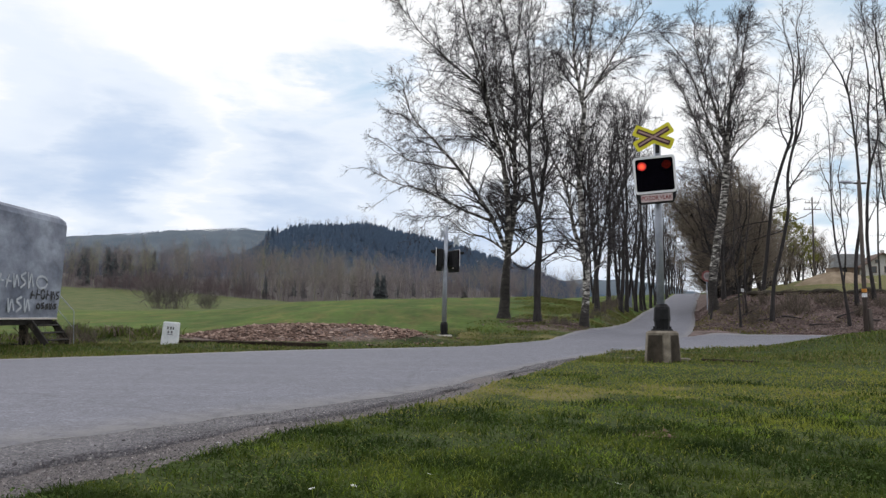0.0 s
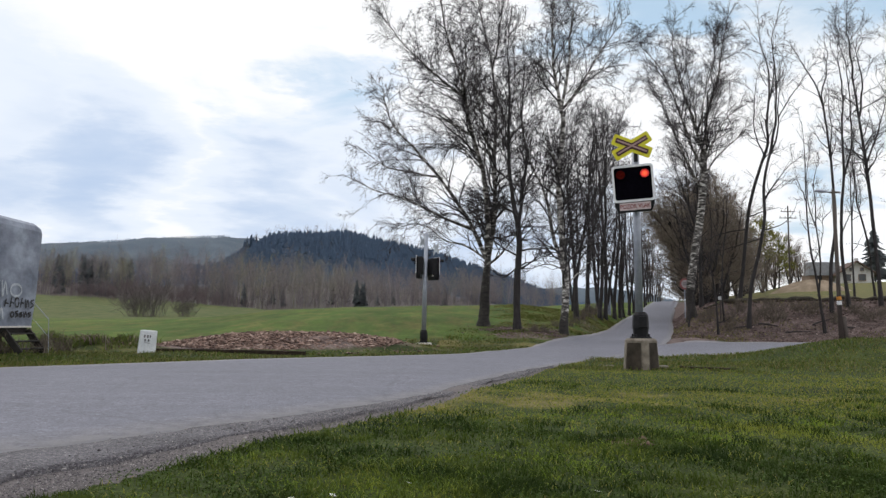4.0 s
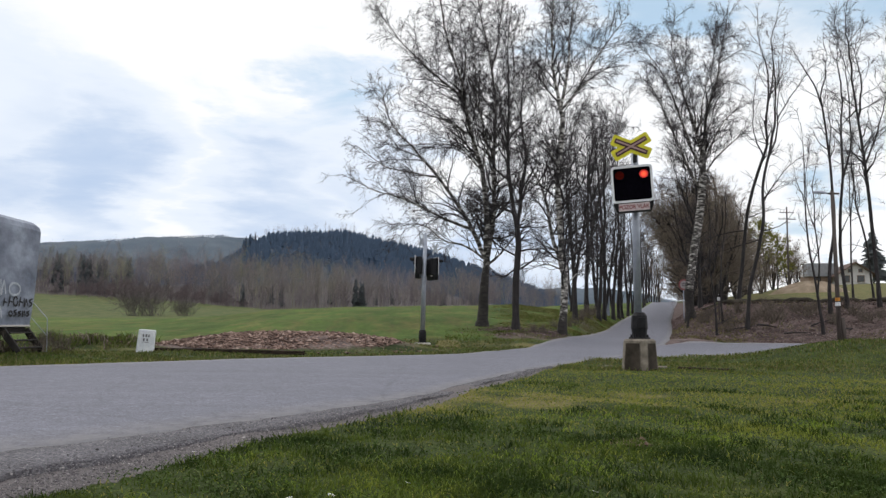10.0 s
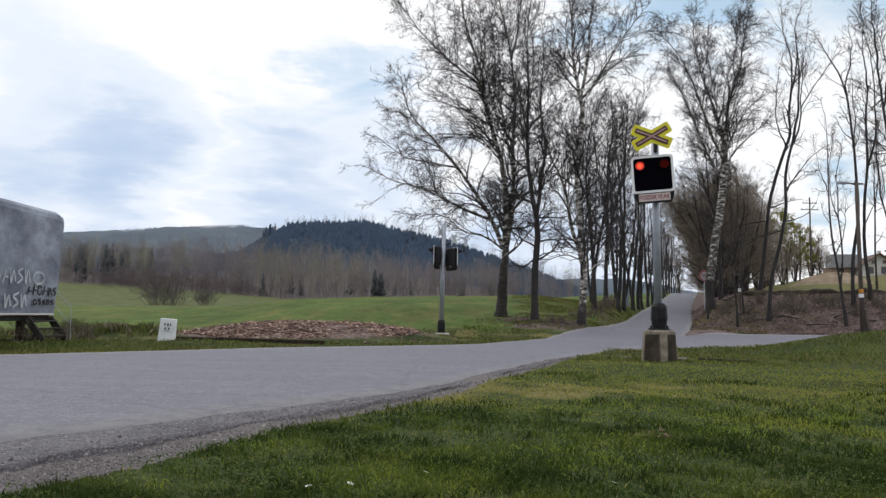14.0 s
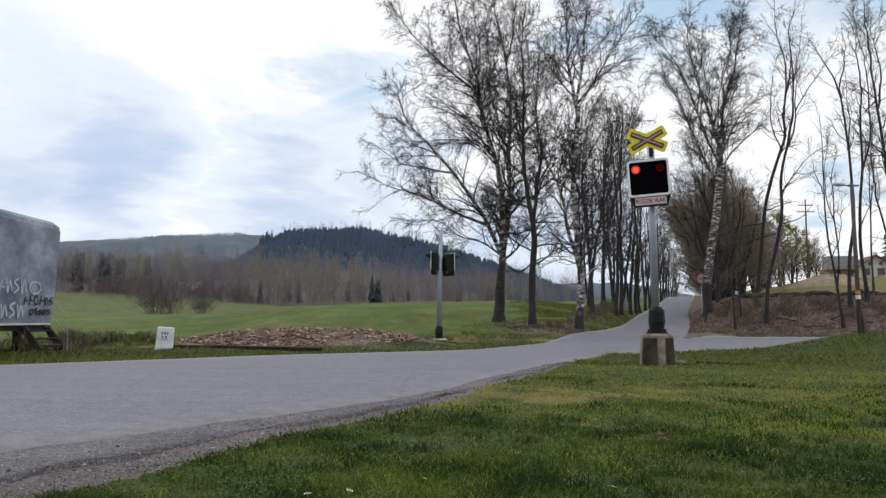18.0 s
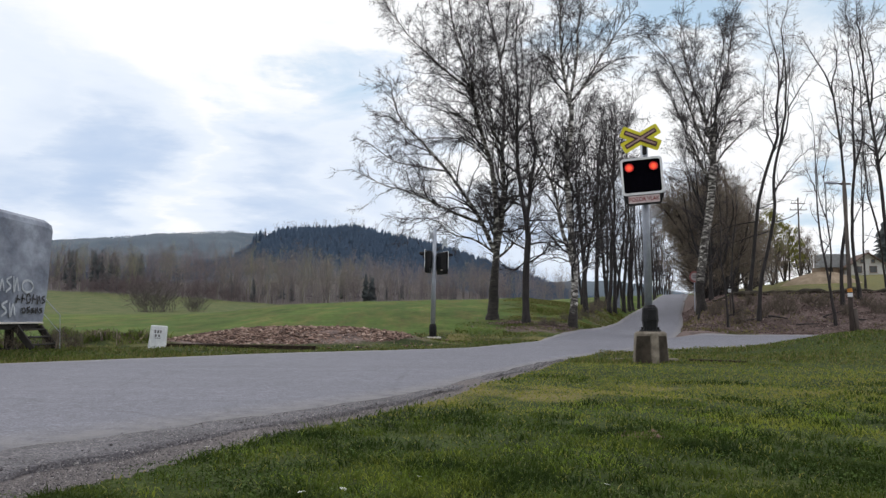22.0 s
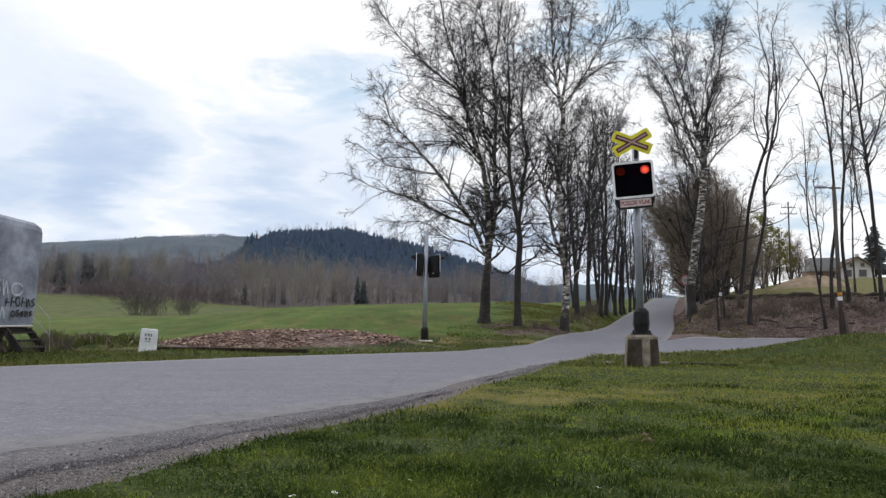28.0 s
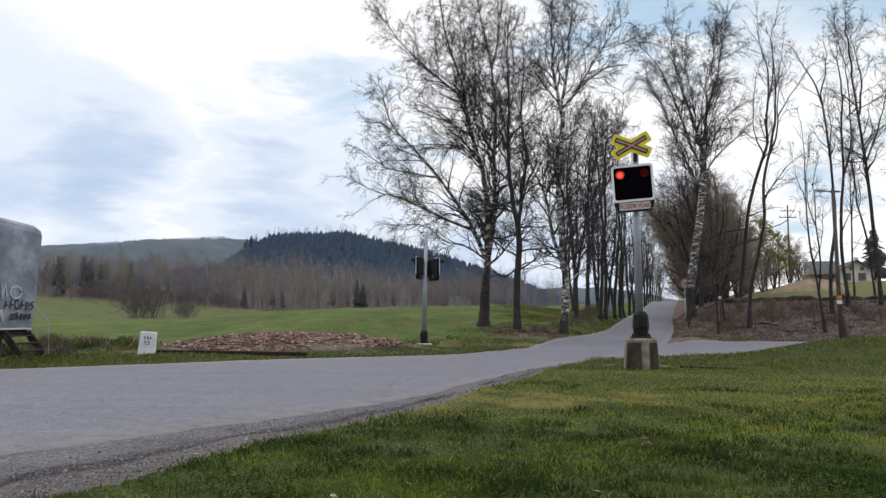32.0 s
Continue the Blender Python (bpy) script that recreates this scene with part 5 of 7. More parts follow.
    k, _ = make_tree("slim bare tree on the leafy bank", "tree", rooted(22.09, 41), BARK, TWIG, dict(seed=28, start=6.0, limbs=2.2, reach=1.7, droop=0.25, hair=8, boughs=[
        bough(0.09, 0, (0.1, 0), (-0.2, 2.9), (-0.1, 5.3), (0.1, 7.1), (0.1, 9.5), (0.3, 11.3), top=0.4),
        bough(0.06, 0.5, (0.1, 6.8), (0.6, 8.6), (0.7, 10.4), (0.6, 12.5), (0.3, 14.4), (0.2, 15.8)),
        bough(0.05, -0.6, (0.3, 11), (0.1, 12.5), (-0.2, 13.5), (-0.3, 14.7)),
        bough(0.035, 1, (-0.1, 4.1), (0.7, 5.1), (1, 5.9))]), lane, 2, "bare_tree")
    make_tree("slim bare tree on the leafy bank", "tree", rooted(23.59, 40.5), BARK, TWIG, dict(seed=29, start=6.0, limbs=3.2, reach=1.8, droop=0.3, levels=(3.2, 5.0), hair=9, boughs=[
        bough(0.10, 0, (0, 0), (-0.2, 3.4), (-0.4, 6.3), (-0.6, 8.7), (-0.9, 11.4), top=0.5),
        bough(0.07, -0.5, (-0.9, 11.2), (-1.2, 13.2), (-1.5, 14.7), (-1.6, 15.7)),
        bough(0.06, 0.7, (-0.7, 9.6), (-0.5, 11.7), (-0.7, 13.5), (-0.8, 15)),
        bough(0.05, -1, (-0.5, 7.5), (0.1, 9.3), (0.3, 11.1), (0.2, 12.6)),
        bough(0.045, 1, (-0.8, 10.6), (-1.3, 9.9), (-1.6, 9.4))]), lane, 2, "bare_tree")
    make_tree("slim bare tree on the leafy bank", "tree", rooted(19.14, 37.6), BARK, TWIG, dict(seed=30, start=3.0, limbs=1.2, reach=1.1, droop=0.1, hair=6, boughs=[
        bough(0.07, 0, (0, 0), (-0.3, 2.3), (-0.6, 4.4), (-0.7, 6.6), (-0.7, 8.5), (-0.8, 10.2), top=0.15),
        bough(0.03, 0.6, (-0.5, 3.4), (-0.1, 4.4), (0.1, 5.8), (0, 6.9)),
        bough(0.03, -0.6, (-0.7, 6.3), (-1.2, 7.4), (-1.5, 8.5))]), lane, 2, "bare_tree")
    for x, y, seed, lean in [(14.55, 39.05, 34, ((0, 0), (-0.10, 1.9), (-0.30, 3.4), (-0.20, 5.4), (-0.45, 7.2))), (15.6, 41.0, 35, ((0, 0), (-0.1, 1.8), (0.0, 3.5), (0.25, 5.6), (0.2, 7.0))), (13.9, 41.5, 36, ((0, 0), (0.2, 1.2), (0.55, 2.6), (0.6, 4.2)))]:
        make_tree("thin bare young tree on the leafy bank", "tree", rooted(x, y), BARK, TWIG, dict(seed=seed, start=1.8, limbs=1.6, reach=0.9, droop=0.05, hair=5, boughs=[
            bough(0.055, 0, *lean, top=0.15), bough(0.022, 0.4, lean[1], (lean[1][0] + 0.3, lean[1][1] + 0.9), (lean[1][0] + 0.45, lean[1][1] + 2.0)), bough(0.022, -0.4, lean[2], (lean[2][0] - 0.4, lean[2][1] + 0.7), (lean[2][0] - 0.6, lean[2][1] + 1.5))]), lane, 2, "sapling")
    for src, b, d, turn, sc in [(k, 62.5, 47, 80, 0.95), (h, 66.0, 50, 20, 0.95), (k, 50.3, 74, 130, 0.85), (k, 54.8, 70, 250, 0.85), (h, 57.5, 62, 200, 0.7), (far_dark, 35.2, 55, 100, 0.85)]:
        copy_thing(src, stand(b, d, turn, sc))
    # the row goes on up the lane
    rng = np.random.default_rng(21)
    far_kinds = []
    for seed, b, d, lean in ((22, 22.4, 50, 0.02), (23, 23.0, 53, -0.04), (24, 24.2, 58, 0.05)):
        far_kinds.append(make_tree(dark, "tree", stand(b, d), BARK, TWIG, dict(
            seed=seed, high=13.5, thick=0.14, stems=[(0, lean, 0.0, 1, 1), (0.12, -lean * 2, 0.04, 0.9, 0.75)], limbs=14, limb_len=0.24, limb_angle=(20, 46),
            start=0.2, rise=0.5, droop=0.12, levels=(2.1, 3.2), twig=0.0095, hair=5, hair_len=(0.25, 0.6)), lane)[0])
    for i, (b, d) in enumerate([(24.9, 63), (25.4, 68), (26.0, 76), (26.5, 84), (26.9, 93), (27.6, 104), (28.2, 116), (28.5, 128), (22.0, 62), (19.0, 58), (29.0, 142), (29.6, 158), (30.0, 176), (28.8, 134), (29.3, 149), (28.0, 109), (27.2, 98), (29.9, 166)]):
        copy_thing(far_kinds[i % 3], stand(b, d, float(rng.uniform(0, 360)), float(rng.uniform(0.8, 1.0))))
    # the row on the other side of the lane: low and dense
    s, _ = make_tree("dense brown bare tree in the roadside row", "tree", stand(34.6, 66), BARK, TWIG_HAZY, dict(
        seed=19, high=9.6, thick=0.16, stems=[(0, 0.02, 0, 1, 1), (0.02, 0.22, 0.1, 0.9, 0.7), (0.02, -0.20, 0.0, 0.9, 0.7), (0.03, 0.0, -0.25, 0.85, 0.6)], limbs=18, limb_len=0.33, limb_angle=(30, 72),
        start=0.20, rise=0.6, droop=0.05, levels=(2.6, 4.0), twig=0.010, hair=12, hair_len=(0.25, 0.7)), lane)
    for b, d, sc in [(36.5, 68, 1.05), (35.2, 76, 1.1), (38.4, 74, 1.0), (34.2, 86, 1.15), (36.6, 90, 1.2), (33.8, 100, 1.1), (34.4, 112, 1.2), (33.7, 124, 1.1), (39.8, 84, 0.9), (35.6, 60, 0.95), (37.3, 62, 0.95), (38.0, 104, 1.2), (40.6, 96, 0.85), (33.9, 152, 1.3), (34.0, 66, 1.05), (34.1, 80, 1.15)]:
        copy_thing(s, stand(b, d, float(rng.uniform(0, 360)), sc))
    # crowns that lean out over the lane
    o, _ = make_tree("brown bare tree that leans out over the lane", "tree", rooted(20.9, 61.5), BARK, TWIG_HAZY, dict(seed=33, start=5.2, limbs=3.0, droop=0.1, levels=(3.2, 4.6), twig=0.0095, hair=9, hair_len=(0.2, 0.5), boughs=[
        bough(0.15, 0, (0, 0), (-0.2, 3.5), (-0.7, 7.5), (-0.9, 10.0)),
        bough(0.08, 0.6, (-0.2, 3.2), (-1.5, 5.5), (-3.0, 7.6), (-3.9, 9.2)),
        bough(0.07, -0.9, (-0.3, 4.4), (-1.8, 6.8), (-2.6, 9.4)),
        bough(0.06, 1.2, (-0.4, 4.8), (-1.6, 6.4), (-3.0, 7.4), (-3.8, 8.4)),
        bough(0.06, -1.5, (-0.5, 5.6), (0.7, 7.8), (1.3, 9.8)),
        bough(0.05, 2.4, (-0.4, 5.0), (-0.9, 7.0), (-1.2, 9.0)),
        bough(0.05, -2.4, (-0.4, 4.6), (-0.6, 6.8), (-0.4, 8.8))]), lane, 2.0)
    for x, y, turn, sc in [(25.0, 74.0, 20, 1.0), (30.3, 90.0, -15, 1.1)]:
        copy_thing(o, rooted(x, y) @ pose(0, 0, 0, 0, 0, turn) @ Matrix.Scale(sc, 4))
    # trees coming into leaf on the far side of the field
    q, ends = make_tree("tree with fresh yellow-green leaves at the field edge", "tree", stand(43.5, 125), BARK, TWIG, dict(
        seed=20, high=10, thick=0.16, stems=[(0, 0, 0, 1, 1)], limbs=15, limb_len=0.34, limb_angle=(30, 70), start=0.25, rise=0.5, droop=0.05, levels=(1.6, 2.6), twig=0.015, hair=4), "", name="budding_tree")
    v, fc = leaf_cloud(np.random.default_rng(3), ends, 1500, 0.16, 0.25)
    tagged(link_mesh("leaves", v, fc, BUD, q, "yellow-green young leaves"), kind="stuff")
    for b, d, sc in [(41.8, 130, 0.95), (45.2, 135, 0.8), (40.2, 140, 0.9)]:
        copy_thing(q, stand(b, d, 50 * b, sc))
    for b, d, sc in [(43.0, 112, 0.75), (44.6, 150, 1.0), (46.6, 146, 0.85), (41.0, 116, 0.8), (47.6, 150, 0.7)]:
        copy_thing(s, stand(b, d, 70 * b, sc))


def build_bushes():
    rng = np.random.default_rng(31)

    def bush(seed, wide, high, stems, twigs):
        r = np.random.default_rng(seed)
        n = stems
        at = np.concatenate([r.normal(0, wide * 0.22, (n, 2)), np.zeros((n, 1)) - 0.1], 1)
        way = unit(np.concatenate([r.normal(0, 0.45, (n, 2)), np.ones((n, 1))], 1))
        l1, r1 = bend(r, at, way, high * r.uniform(0.7, 1.05, n), np.full(n, 0.03), 6, 0.2, 0.1, 0.12, twigs)
        l2, r2 = sprout(r, l1, r1, 6 / high, (0.15, 1), (20, 60), (0.35, 0.6), (0.1, high), 5, 0.2, 0.1, 0.6, 0.14, twigs)
        l3, r3 = sprout(r, l2, r2, 14 / high, (0.1, 1), (20, 60), (0.4, 0.7), (0.05, high), 3, 0.1, 0.1, 0.7, 0.14, twigs)
        return gather([tubes(l1, r1, 4), tubes(l2, r2, 3), tubes(l3, r3, 3)])

    first = None
    for b, d, sc in [(-34.2, 98, 1.0), (-33.0, 101, 0.8), (-35.4, 99, 0.75), (-28.9, 104, 0.6), (-29.6, 103, 0.5)]:
        if first is None:
            v, fcs = bush(41, 4.0, 4.2, 26, 0.016)
            first = thing("bush", stand(b, d), "bare brown bush standing in the pasture", "bush", "bushes in the pasture")
            link_mesh("crown", v, fcs, TWIG_GREY, first)
        else:
            copy_thing(first, stand(b, d, 60 * sc, sc))
    # scrub along the bank and under the lane's trees
    v, fcs = bush(43, 1.2, 1.1, 22, 0.005)
    scrub = thing("undergrowth", stand(44.6, 44.2), "tangle of bare brown shoots under the trees", "bush", "scrub under the trees")
    link_mesh("crown", v, fcs, TWIG_PALE, scrub)
    for b, d in [(15.4, 33), (38.6, 44), (42.8, 45), (45.5, 44.6), (49, 45.4), (52, 44), (55, 45.5), (58, 45), (36.4, 46), (37.2, 43.5), (40.2, 46), (47.2, 46), (35.6, 44.5), (39.0, 42.5), (41.5, 43.6), (44.0, 46.5), (50.4, 46.4), (53.6, 46.8), (56.4, 44.2), (16.8, 36.5), (18.4, 38.5), (19.2, 41), (20.0, 44), (20.8, 47.5), (21.4, 51), (22.0, 56), (22.7, 61), (23.4, 68), (13.9, 33.2), (-51, 20.6), (-47, 21.5), (-44.5, 22.3)]:
        copy_thing(scrub, stand(b, d, float(rng.uniform(0, 360)), float(rng.uniform(0.35, 0.75) if b > 19 else 0.5 if b < 0 else 0.38)))


def spruce(rng, sides=7, tiers=7):
    """One spruce of unit height: ragged tiers."""
    vs, fs = [], []
    for t in range(tiers):
        z0, z1 = 0.08 + 0.8 * t / tiers, min(0.08 + 0.8 * (t + 1.7) / tiers, 1.0)
        r = 0.21 * (1 - t / tiers) ** 0.55
        n = len(vs)
        for s in range(sides):
            a = 2 * math.pi * s / sides + t
            q = r * rng.uniform(0.45, 1.3)
            vs.append((q * math.cos(a), q * math.sin(a), z0 + rng.uniform(-0.05, 0.04)))
        vs.append((0, 0, z1))
        for s in range(sides):
            fs.append((n + s, n + (s + 1) % sides, n + sides))
    return np.array(vs), np.array(fs)


def spread_copies(name, kinds, xy, high, mat, label, seed, category="woods", ruffle=0.30):
    """Many plants of a few kinds in one mesh."""
    rng = np.random.default_rng(seed)
    which = rng.integers(0, len(kinds), len(xy))
    z = ground(xy[:, 0], xy[:, 1]) - 0.3
    pieces = []
    for i, (v, f) in enumerate(kinds):
        pick = which == i
        p, h = np.concatenate([xy[pick], z[pick][:, None]], 1), high[pick]
        a = rng.uniform(0, 2 * np.pi, len(p))
        c, s = np.cos(a)[:, None], np.sin(a)[:, None]
        w = np.stack([v[:, 0] * c - v[:, 1] * s, v[:, 0] * s + v[:, 1] * c, np.broadcast_to(v[:, 2], (len(p), len(v)))], -1)
        w = w * h[:, None, None] + p[:, None]
        pieces.append((w.reshape(-1, 3), (np.arange(len(p))[:, None, None] * len(v) + f).reshape(-1, f.shape[1])))
    v, f = gather(pieces)
    ob = link_mesh(name, v, f, mat, smooth=True)
    # far crowns are too fine to show facets: they take the light of a soft canopy
    up = unit(rng.normal(0, ruffle, (len(v), 3)) + np.array([0.0, -0.12, 0.95]))
    ob.data.normals_split_custom_set_from_vertices(up.tolist())
    return tagged(ob, label, category, kind="stuff")


def bare_kind(seed, width=0.0036, buds=300, bud=0.0068):
    """One far bare tree of unit height: a stem, rising boughs, and a soft cloud of finest twigs."""
    r = np.random.default_rng(seed)
    stem, sr = bend(r, np.zeros((1, 3)), np.array([[0.03, 0, 1.0]]), np.array([1.0]), np.array([width * 1.7]), 5, 0.1, 0, 0.07, width * 0.5)
    l1, r1 = sprout(r, stem, sr, 18, (0.20, 0.95), (22, 58), (0.26, 0.48), (0.08, 0.42), 3, 0.5, 0, 0.6, 0.16, width * 0.5)
    soft = leaf_cloud(r, l1[:, 1:], buds, bud, 0.034)
    v, f = gather([tubes(stem, sr, 3), tubes(l1, r1, 3), soft, wisps(r, l1, r1, 12, (0.04, 0.11), 0.0, width * 0.45, spread=(15, 60))])
    return v, np.concatenate([np.concatenate([q[:, [0, 1, 2]], q[:, [0, 2, 3]]]) if q.shape[1] == 4 else q for q in f])


def ring_places(rng, n, b0, b1, d0, d1):
    b, d = rng.uniform(b0, b1, n) / 100, np.sqrt(rng.uniform(d0**2, d1**2, n))
    y = d / np.hypot(1, b)
    return np.stack([b * y, y], 1)


def build_woods():
    rng = np.random.default_rng(51)
    kinds = [bare_kind(s) for s in (1, 2, 3, 4)]
    xy = ring_places(rng, 900, -72, 18, 172, 262)
    tall = np.interp(xy[:, 0] / xy[:, 1], [-0.6, -0.38, -0.3, -0.15, 0.0, 0.2], [10.6, 10.8, 13.2, 13.2, 10.5, 8]) * rng.uniform(0.66, 1.0, len(xy))
    b = xy[:, 0] / xy[:, 1] * 100
    fresh = rng.random(len(xy)) < np.where((np.abs(b + 45) < 2) | (np.abs(b + 38) < 2.2) | (np.abs(b + 32.5) < 1.5), 0.5, np.where(np.abs(b + 18) < 9, 0.2, 0.06))
    dim = ~fresh & (rng.random(len(xy)) < np.interp(b, [-34, -27], [0.65, 0.12]))
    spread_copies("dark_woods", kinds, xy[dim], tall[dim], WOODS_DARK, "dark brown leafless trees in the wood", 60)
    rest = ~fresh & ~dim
    spread_copies("bare_woods", kinds, xy[rest], tall[rest], HAZED_WOODS, "brown leafless wood along the far edge of the meadow", 52)
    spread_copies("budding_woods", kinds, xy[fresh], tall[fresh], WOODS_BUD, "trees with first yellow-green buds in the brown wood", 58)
    xy = ring_places(rng, 170, -34, 12, 168, 178)
    tall = np.interp(xy[:, 0] / xy[:, 1], [-0.34, -0.15, 0.12], [8.0, 9.8, 7.0]) * rng.uniform(0.7, 1.1, len(xy))
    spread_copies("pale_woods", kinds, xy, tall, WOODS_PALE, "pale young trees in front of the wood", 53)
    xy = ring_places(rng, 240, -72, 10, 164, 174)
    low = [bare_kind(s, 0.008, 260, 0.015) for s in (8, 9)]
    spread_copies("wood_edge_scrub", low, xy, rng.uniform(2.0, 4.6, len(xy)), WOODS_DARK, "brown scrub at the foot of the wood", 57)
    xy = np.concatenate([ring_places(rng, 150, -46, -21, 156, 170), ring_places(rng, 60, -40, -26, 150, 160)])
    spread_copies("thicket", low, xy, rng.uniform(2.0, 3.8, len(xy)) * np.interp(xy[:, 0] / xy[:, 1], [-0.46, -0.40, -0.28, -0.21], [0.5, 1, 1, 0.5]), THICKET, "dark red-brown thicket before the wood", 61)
    firs = [(v * np.array([1.05, 1.05, 1.0]), f) for v, f in (spruce(np.random.default_rng(s), 6, 4) for s in range(6))]
    tiny = [spruce(np.random.default_rng(s), 5, 2) for s in range(3)]
    full = [(v * np.array([0.68, 0.68, 1.0]), f) for v, f in (spruce(np.random.default_rng(s), 11, 14) for s in range(7, 10))]
    xy = np.concatenate([ring_places(rng, 16, -72, -34, 192, 270), ring_places(rng, 12, -36, 10, 185, 260), ring_places(rng, 3, -8.2, -7.2, 170, 173), ring_places(rng, 3, -42.4, -41, 205, 225), ring_places(rng, 3, -40.2, -39.2, 195, 215), ring_places(rng, 7, -47.5, -42.6, 235, 262), ring_places(rng, 6, -42.5, -36.0, 235, 262), ring_places(rng, 2, -22.2, -21.6, 182, 190), ring_places(rng, 2, -11.7, -11.1, 225, 235)])
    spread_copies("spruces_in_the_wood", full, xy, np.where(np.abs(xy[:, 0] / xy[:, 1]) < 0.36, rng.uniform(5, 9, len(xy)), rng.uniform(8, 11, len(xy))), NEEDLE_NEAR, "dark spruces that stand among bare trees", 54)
    xy = np.concatenate([ring_places(rng, 9400, -75, 24, 480, 830), ring_places(rng, 700, -23, 16, 760, 830)])
    tall = 6.0 + 4.0 * rng.random(len(xy)) ** 2.0
    bare = ring_places(rng, 130, -21, 14, 735, 825)
    spread_copies("hilltop_trees", kinds, bare, rng.uniform(11, 16, len(bare)), WOODS_DARK, "bare trees among the spruces on the hilltop", 59)
    crest = ring_places(rng, 9, -22.4, -20.6, 740, 800)
    spread_copies("tall_spruces", full, crest, rng.uniform(14, 20, len(crest)), HAZED_NEEDLE, "tall spruces on the shoulder of the hill", 62, ruffle=0.1)
    spread_copies("spruce_hill", firs, xy, tall, HAZED_NEEDLE, "spruce forest on the hill, blue haze put into its colour", 55, ruffle=0.06)
    xy = np.concatenate([ring_places(rng, 1400, -75, 5, 1650, 1830), ring_places(rng, 1600, -60, -10, 1775, 1830), ring_places(rng, 900, 4, 34, 1770, 1830)])
    spread_copies("far_forest", tiny, xy, rng.uniform(2.5, 4, len(xy)), HAZED_NEEDLE, "forest on the far ridge", 56)


build_trees()
build_bushes()
build_woods()

# ---- crossing signals ----
def signal_head(parent, lit, m):
    """A black warning board with two red lamps, its white rim, hoods and lower box. It faces local -y."""
    w, h = 0.705, 0.645
    panel = part("warning_board", prism(rounded(w - 0.03, h - 0.03, 0.05), 0.0, 0.02), FACE, parent, "matt black warning board", m)
    lip = 0.075 if lit else 0.045
    outer, inner = rounded(w, h, 0.06), rounded(w - lip, h - lip, 0.035)
    part("rim", ring_prism(outer, inner, -0.028 if lit else -0.010, 0.012), WHITE, panel, "white enamelled rim")
    body = box(0.62, 0.20, 0.60, (0, 0.13, -0.02), 0.03)
    part("housing", body, BLACK, panel)
    chin = prism([(-0.345, -0.29), (0.345, -0.29), (0.33, -0.38), (0.285, -0.482), (-0.285, -0.482), (-0.33, -0.38)], 0.002, 0.16)
    part("lower_box", chin, BLACK, panel)
    shutter = None
    for x in (-0.205, 0.205):
        bezel = ring_prism([(x + 0.090 * math.cos(a), 0.16 + 0.090 * math.sin(a)) for a in np.linspace(0, 2 * math.pi, 28, endpoint=False)],
                           [(x + 0.078 * math.cos(a), 0.16 + 0.078 * math.sin(a)) for a in np.linspace(0, 2 * math.pi, 28, endpoint=False)], -0.045, 0.0)
        part("bezel", bezel, FACE, panel)
        lens = prism([(0.078 * math.cos(a), 0.078 * math.sin(a)) for a in np.linspace(0, 2 * math.pi, 28, endpoint=False)], -0.008, -0.002)
        part("lamp_lens", lens, LIT if lit else DIM, panel, "round red signal lens", pose(x, 0, 0.16))
        hood = bmesh.new()
        steps = 14
        rows = []
        for y, reach in ((-0.046, 0.0), (-0.20, 0.35)):
            row = []
            for i in range(steps + 1):
                a = math.pi * (-0.05 + 1.10 * i / steps)
                row.append((hood.verts.new((x + 0.084 * math.cos(a), y, 0.16 + 0.084 * math.sin(a))), hood.verts.new((x + 0.079 * math.cos(a), y, 0.16 + 0.079 * math.sin(a)))))
            rows.append(row)
        for i in range(steps):
            for s in (0, 1):
                hood.faces.new((rows[0][i][s], rows[0][i + 1][s], rows[1][i + 1][s], rows[1][i][s]))
            for r in (0, 1):
                hood.faces.new((rows[r][i][0], rows[r][i + 1][0], rows[r][i + 1][1], rows[r][i][1]))
        if not lit:
            part("hood", hood, BLACK, panel)
        else:
            hood.free()
    if lit:
        # Added discs, no part of the signal: each hides its glowing lens.
        shutter = [part("shutter", prism([(0.084 * math.cos(a), 0.084 * math.sin(a)) for a in np.linspace(0, 2 * math.pi, 24, endpoint=False)], -0.026, -0.016), DIM, panel, "added dark red disc that stands for the lamp switched off") for side in (0, 1)]
    return panel, shutter


def cross_bar(length, wide, turn, y0, y1):
    c, s = math.cos(radians(turn)), math.sin(radians(turn))
    pts = rounded(length, wide, min(wide, length) * 0.16, 4)
    return [(x * c - z * s, x * s + z * c) for x, z in pts]


def saint_cross(parent, m, back=False):
    """The yellow plate with the red and white crossing sign."""
    wide = 0.15 if back else 0.20
    plate = prism(cross_bar(0.71, wide, 26.5, 0, 0), 0.006, 0.014)
    prism(cross_bar(0.71, wide, -26.5, 0, 0), 0.0075, 0.0155, plate)
    ob = part("crossing_plate", plate, PALE_BACK if back else YELLOW, parent, "grey back of a crossing plate" if back else "bright yellow cross-shaped plate", m)
    if not back:
        for i, turn in enumerate((26.5, -26.5)):
            part("red_bar", prism(cross_bar(0.60, 0.085, turn, 0, 0), -0.002 - 0.006 * i, 0.005), RED, ob, "dark red bar")
            part("white_bar", prism(cross_bar(0.555, 0.030, turn, 0, 0), -0.014 - 0.003 * i, -0.003), WORN_WHITE, ob, "dull pinkish white bar")
    return ob


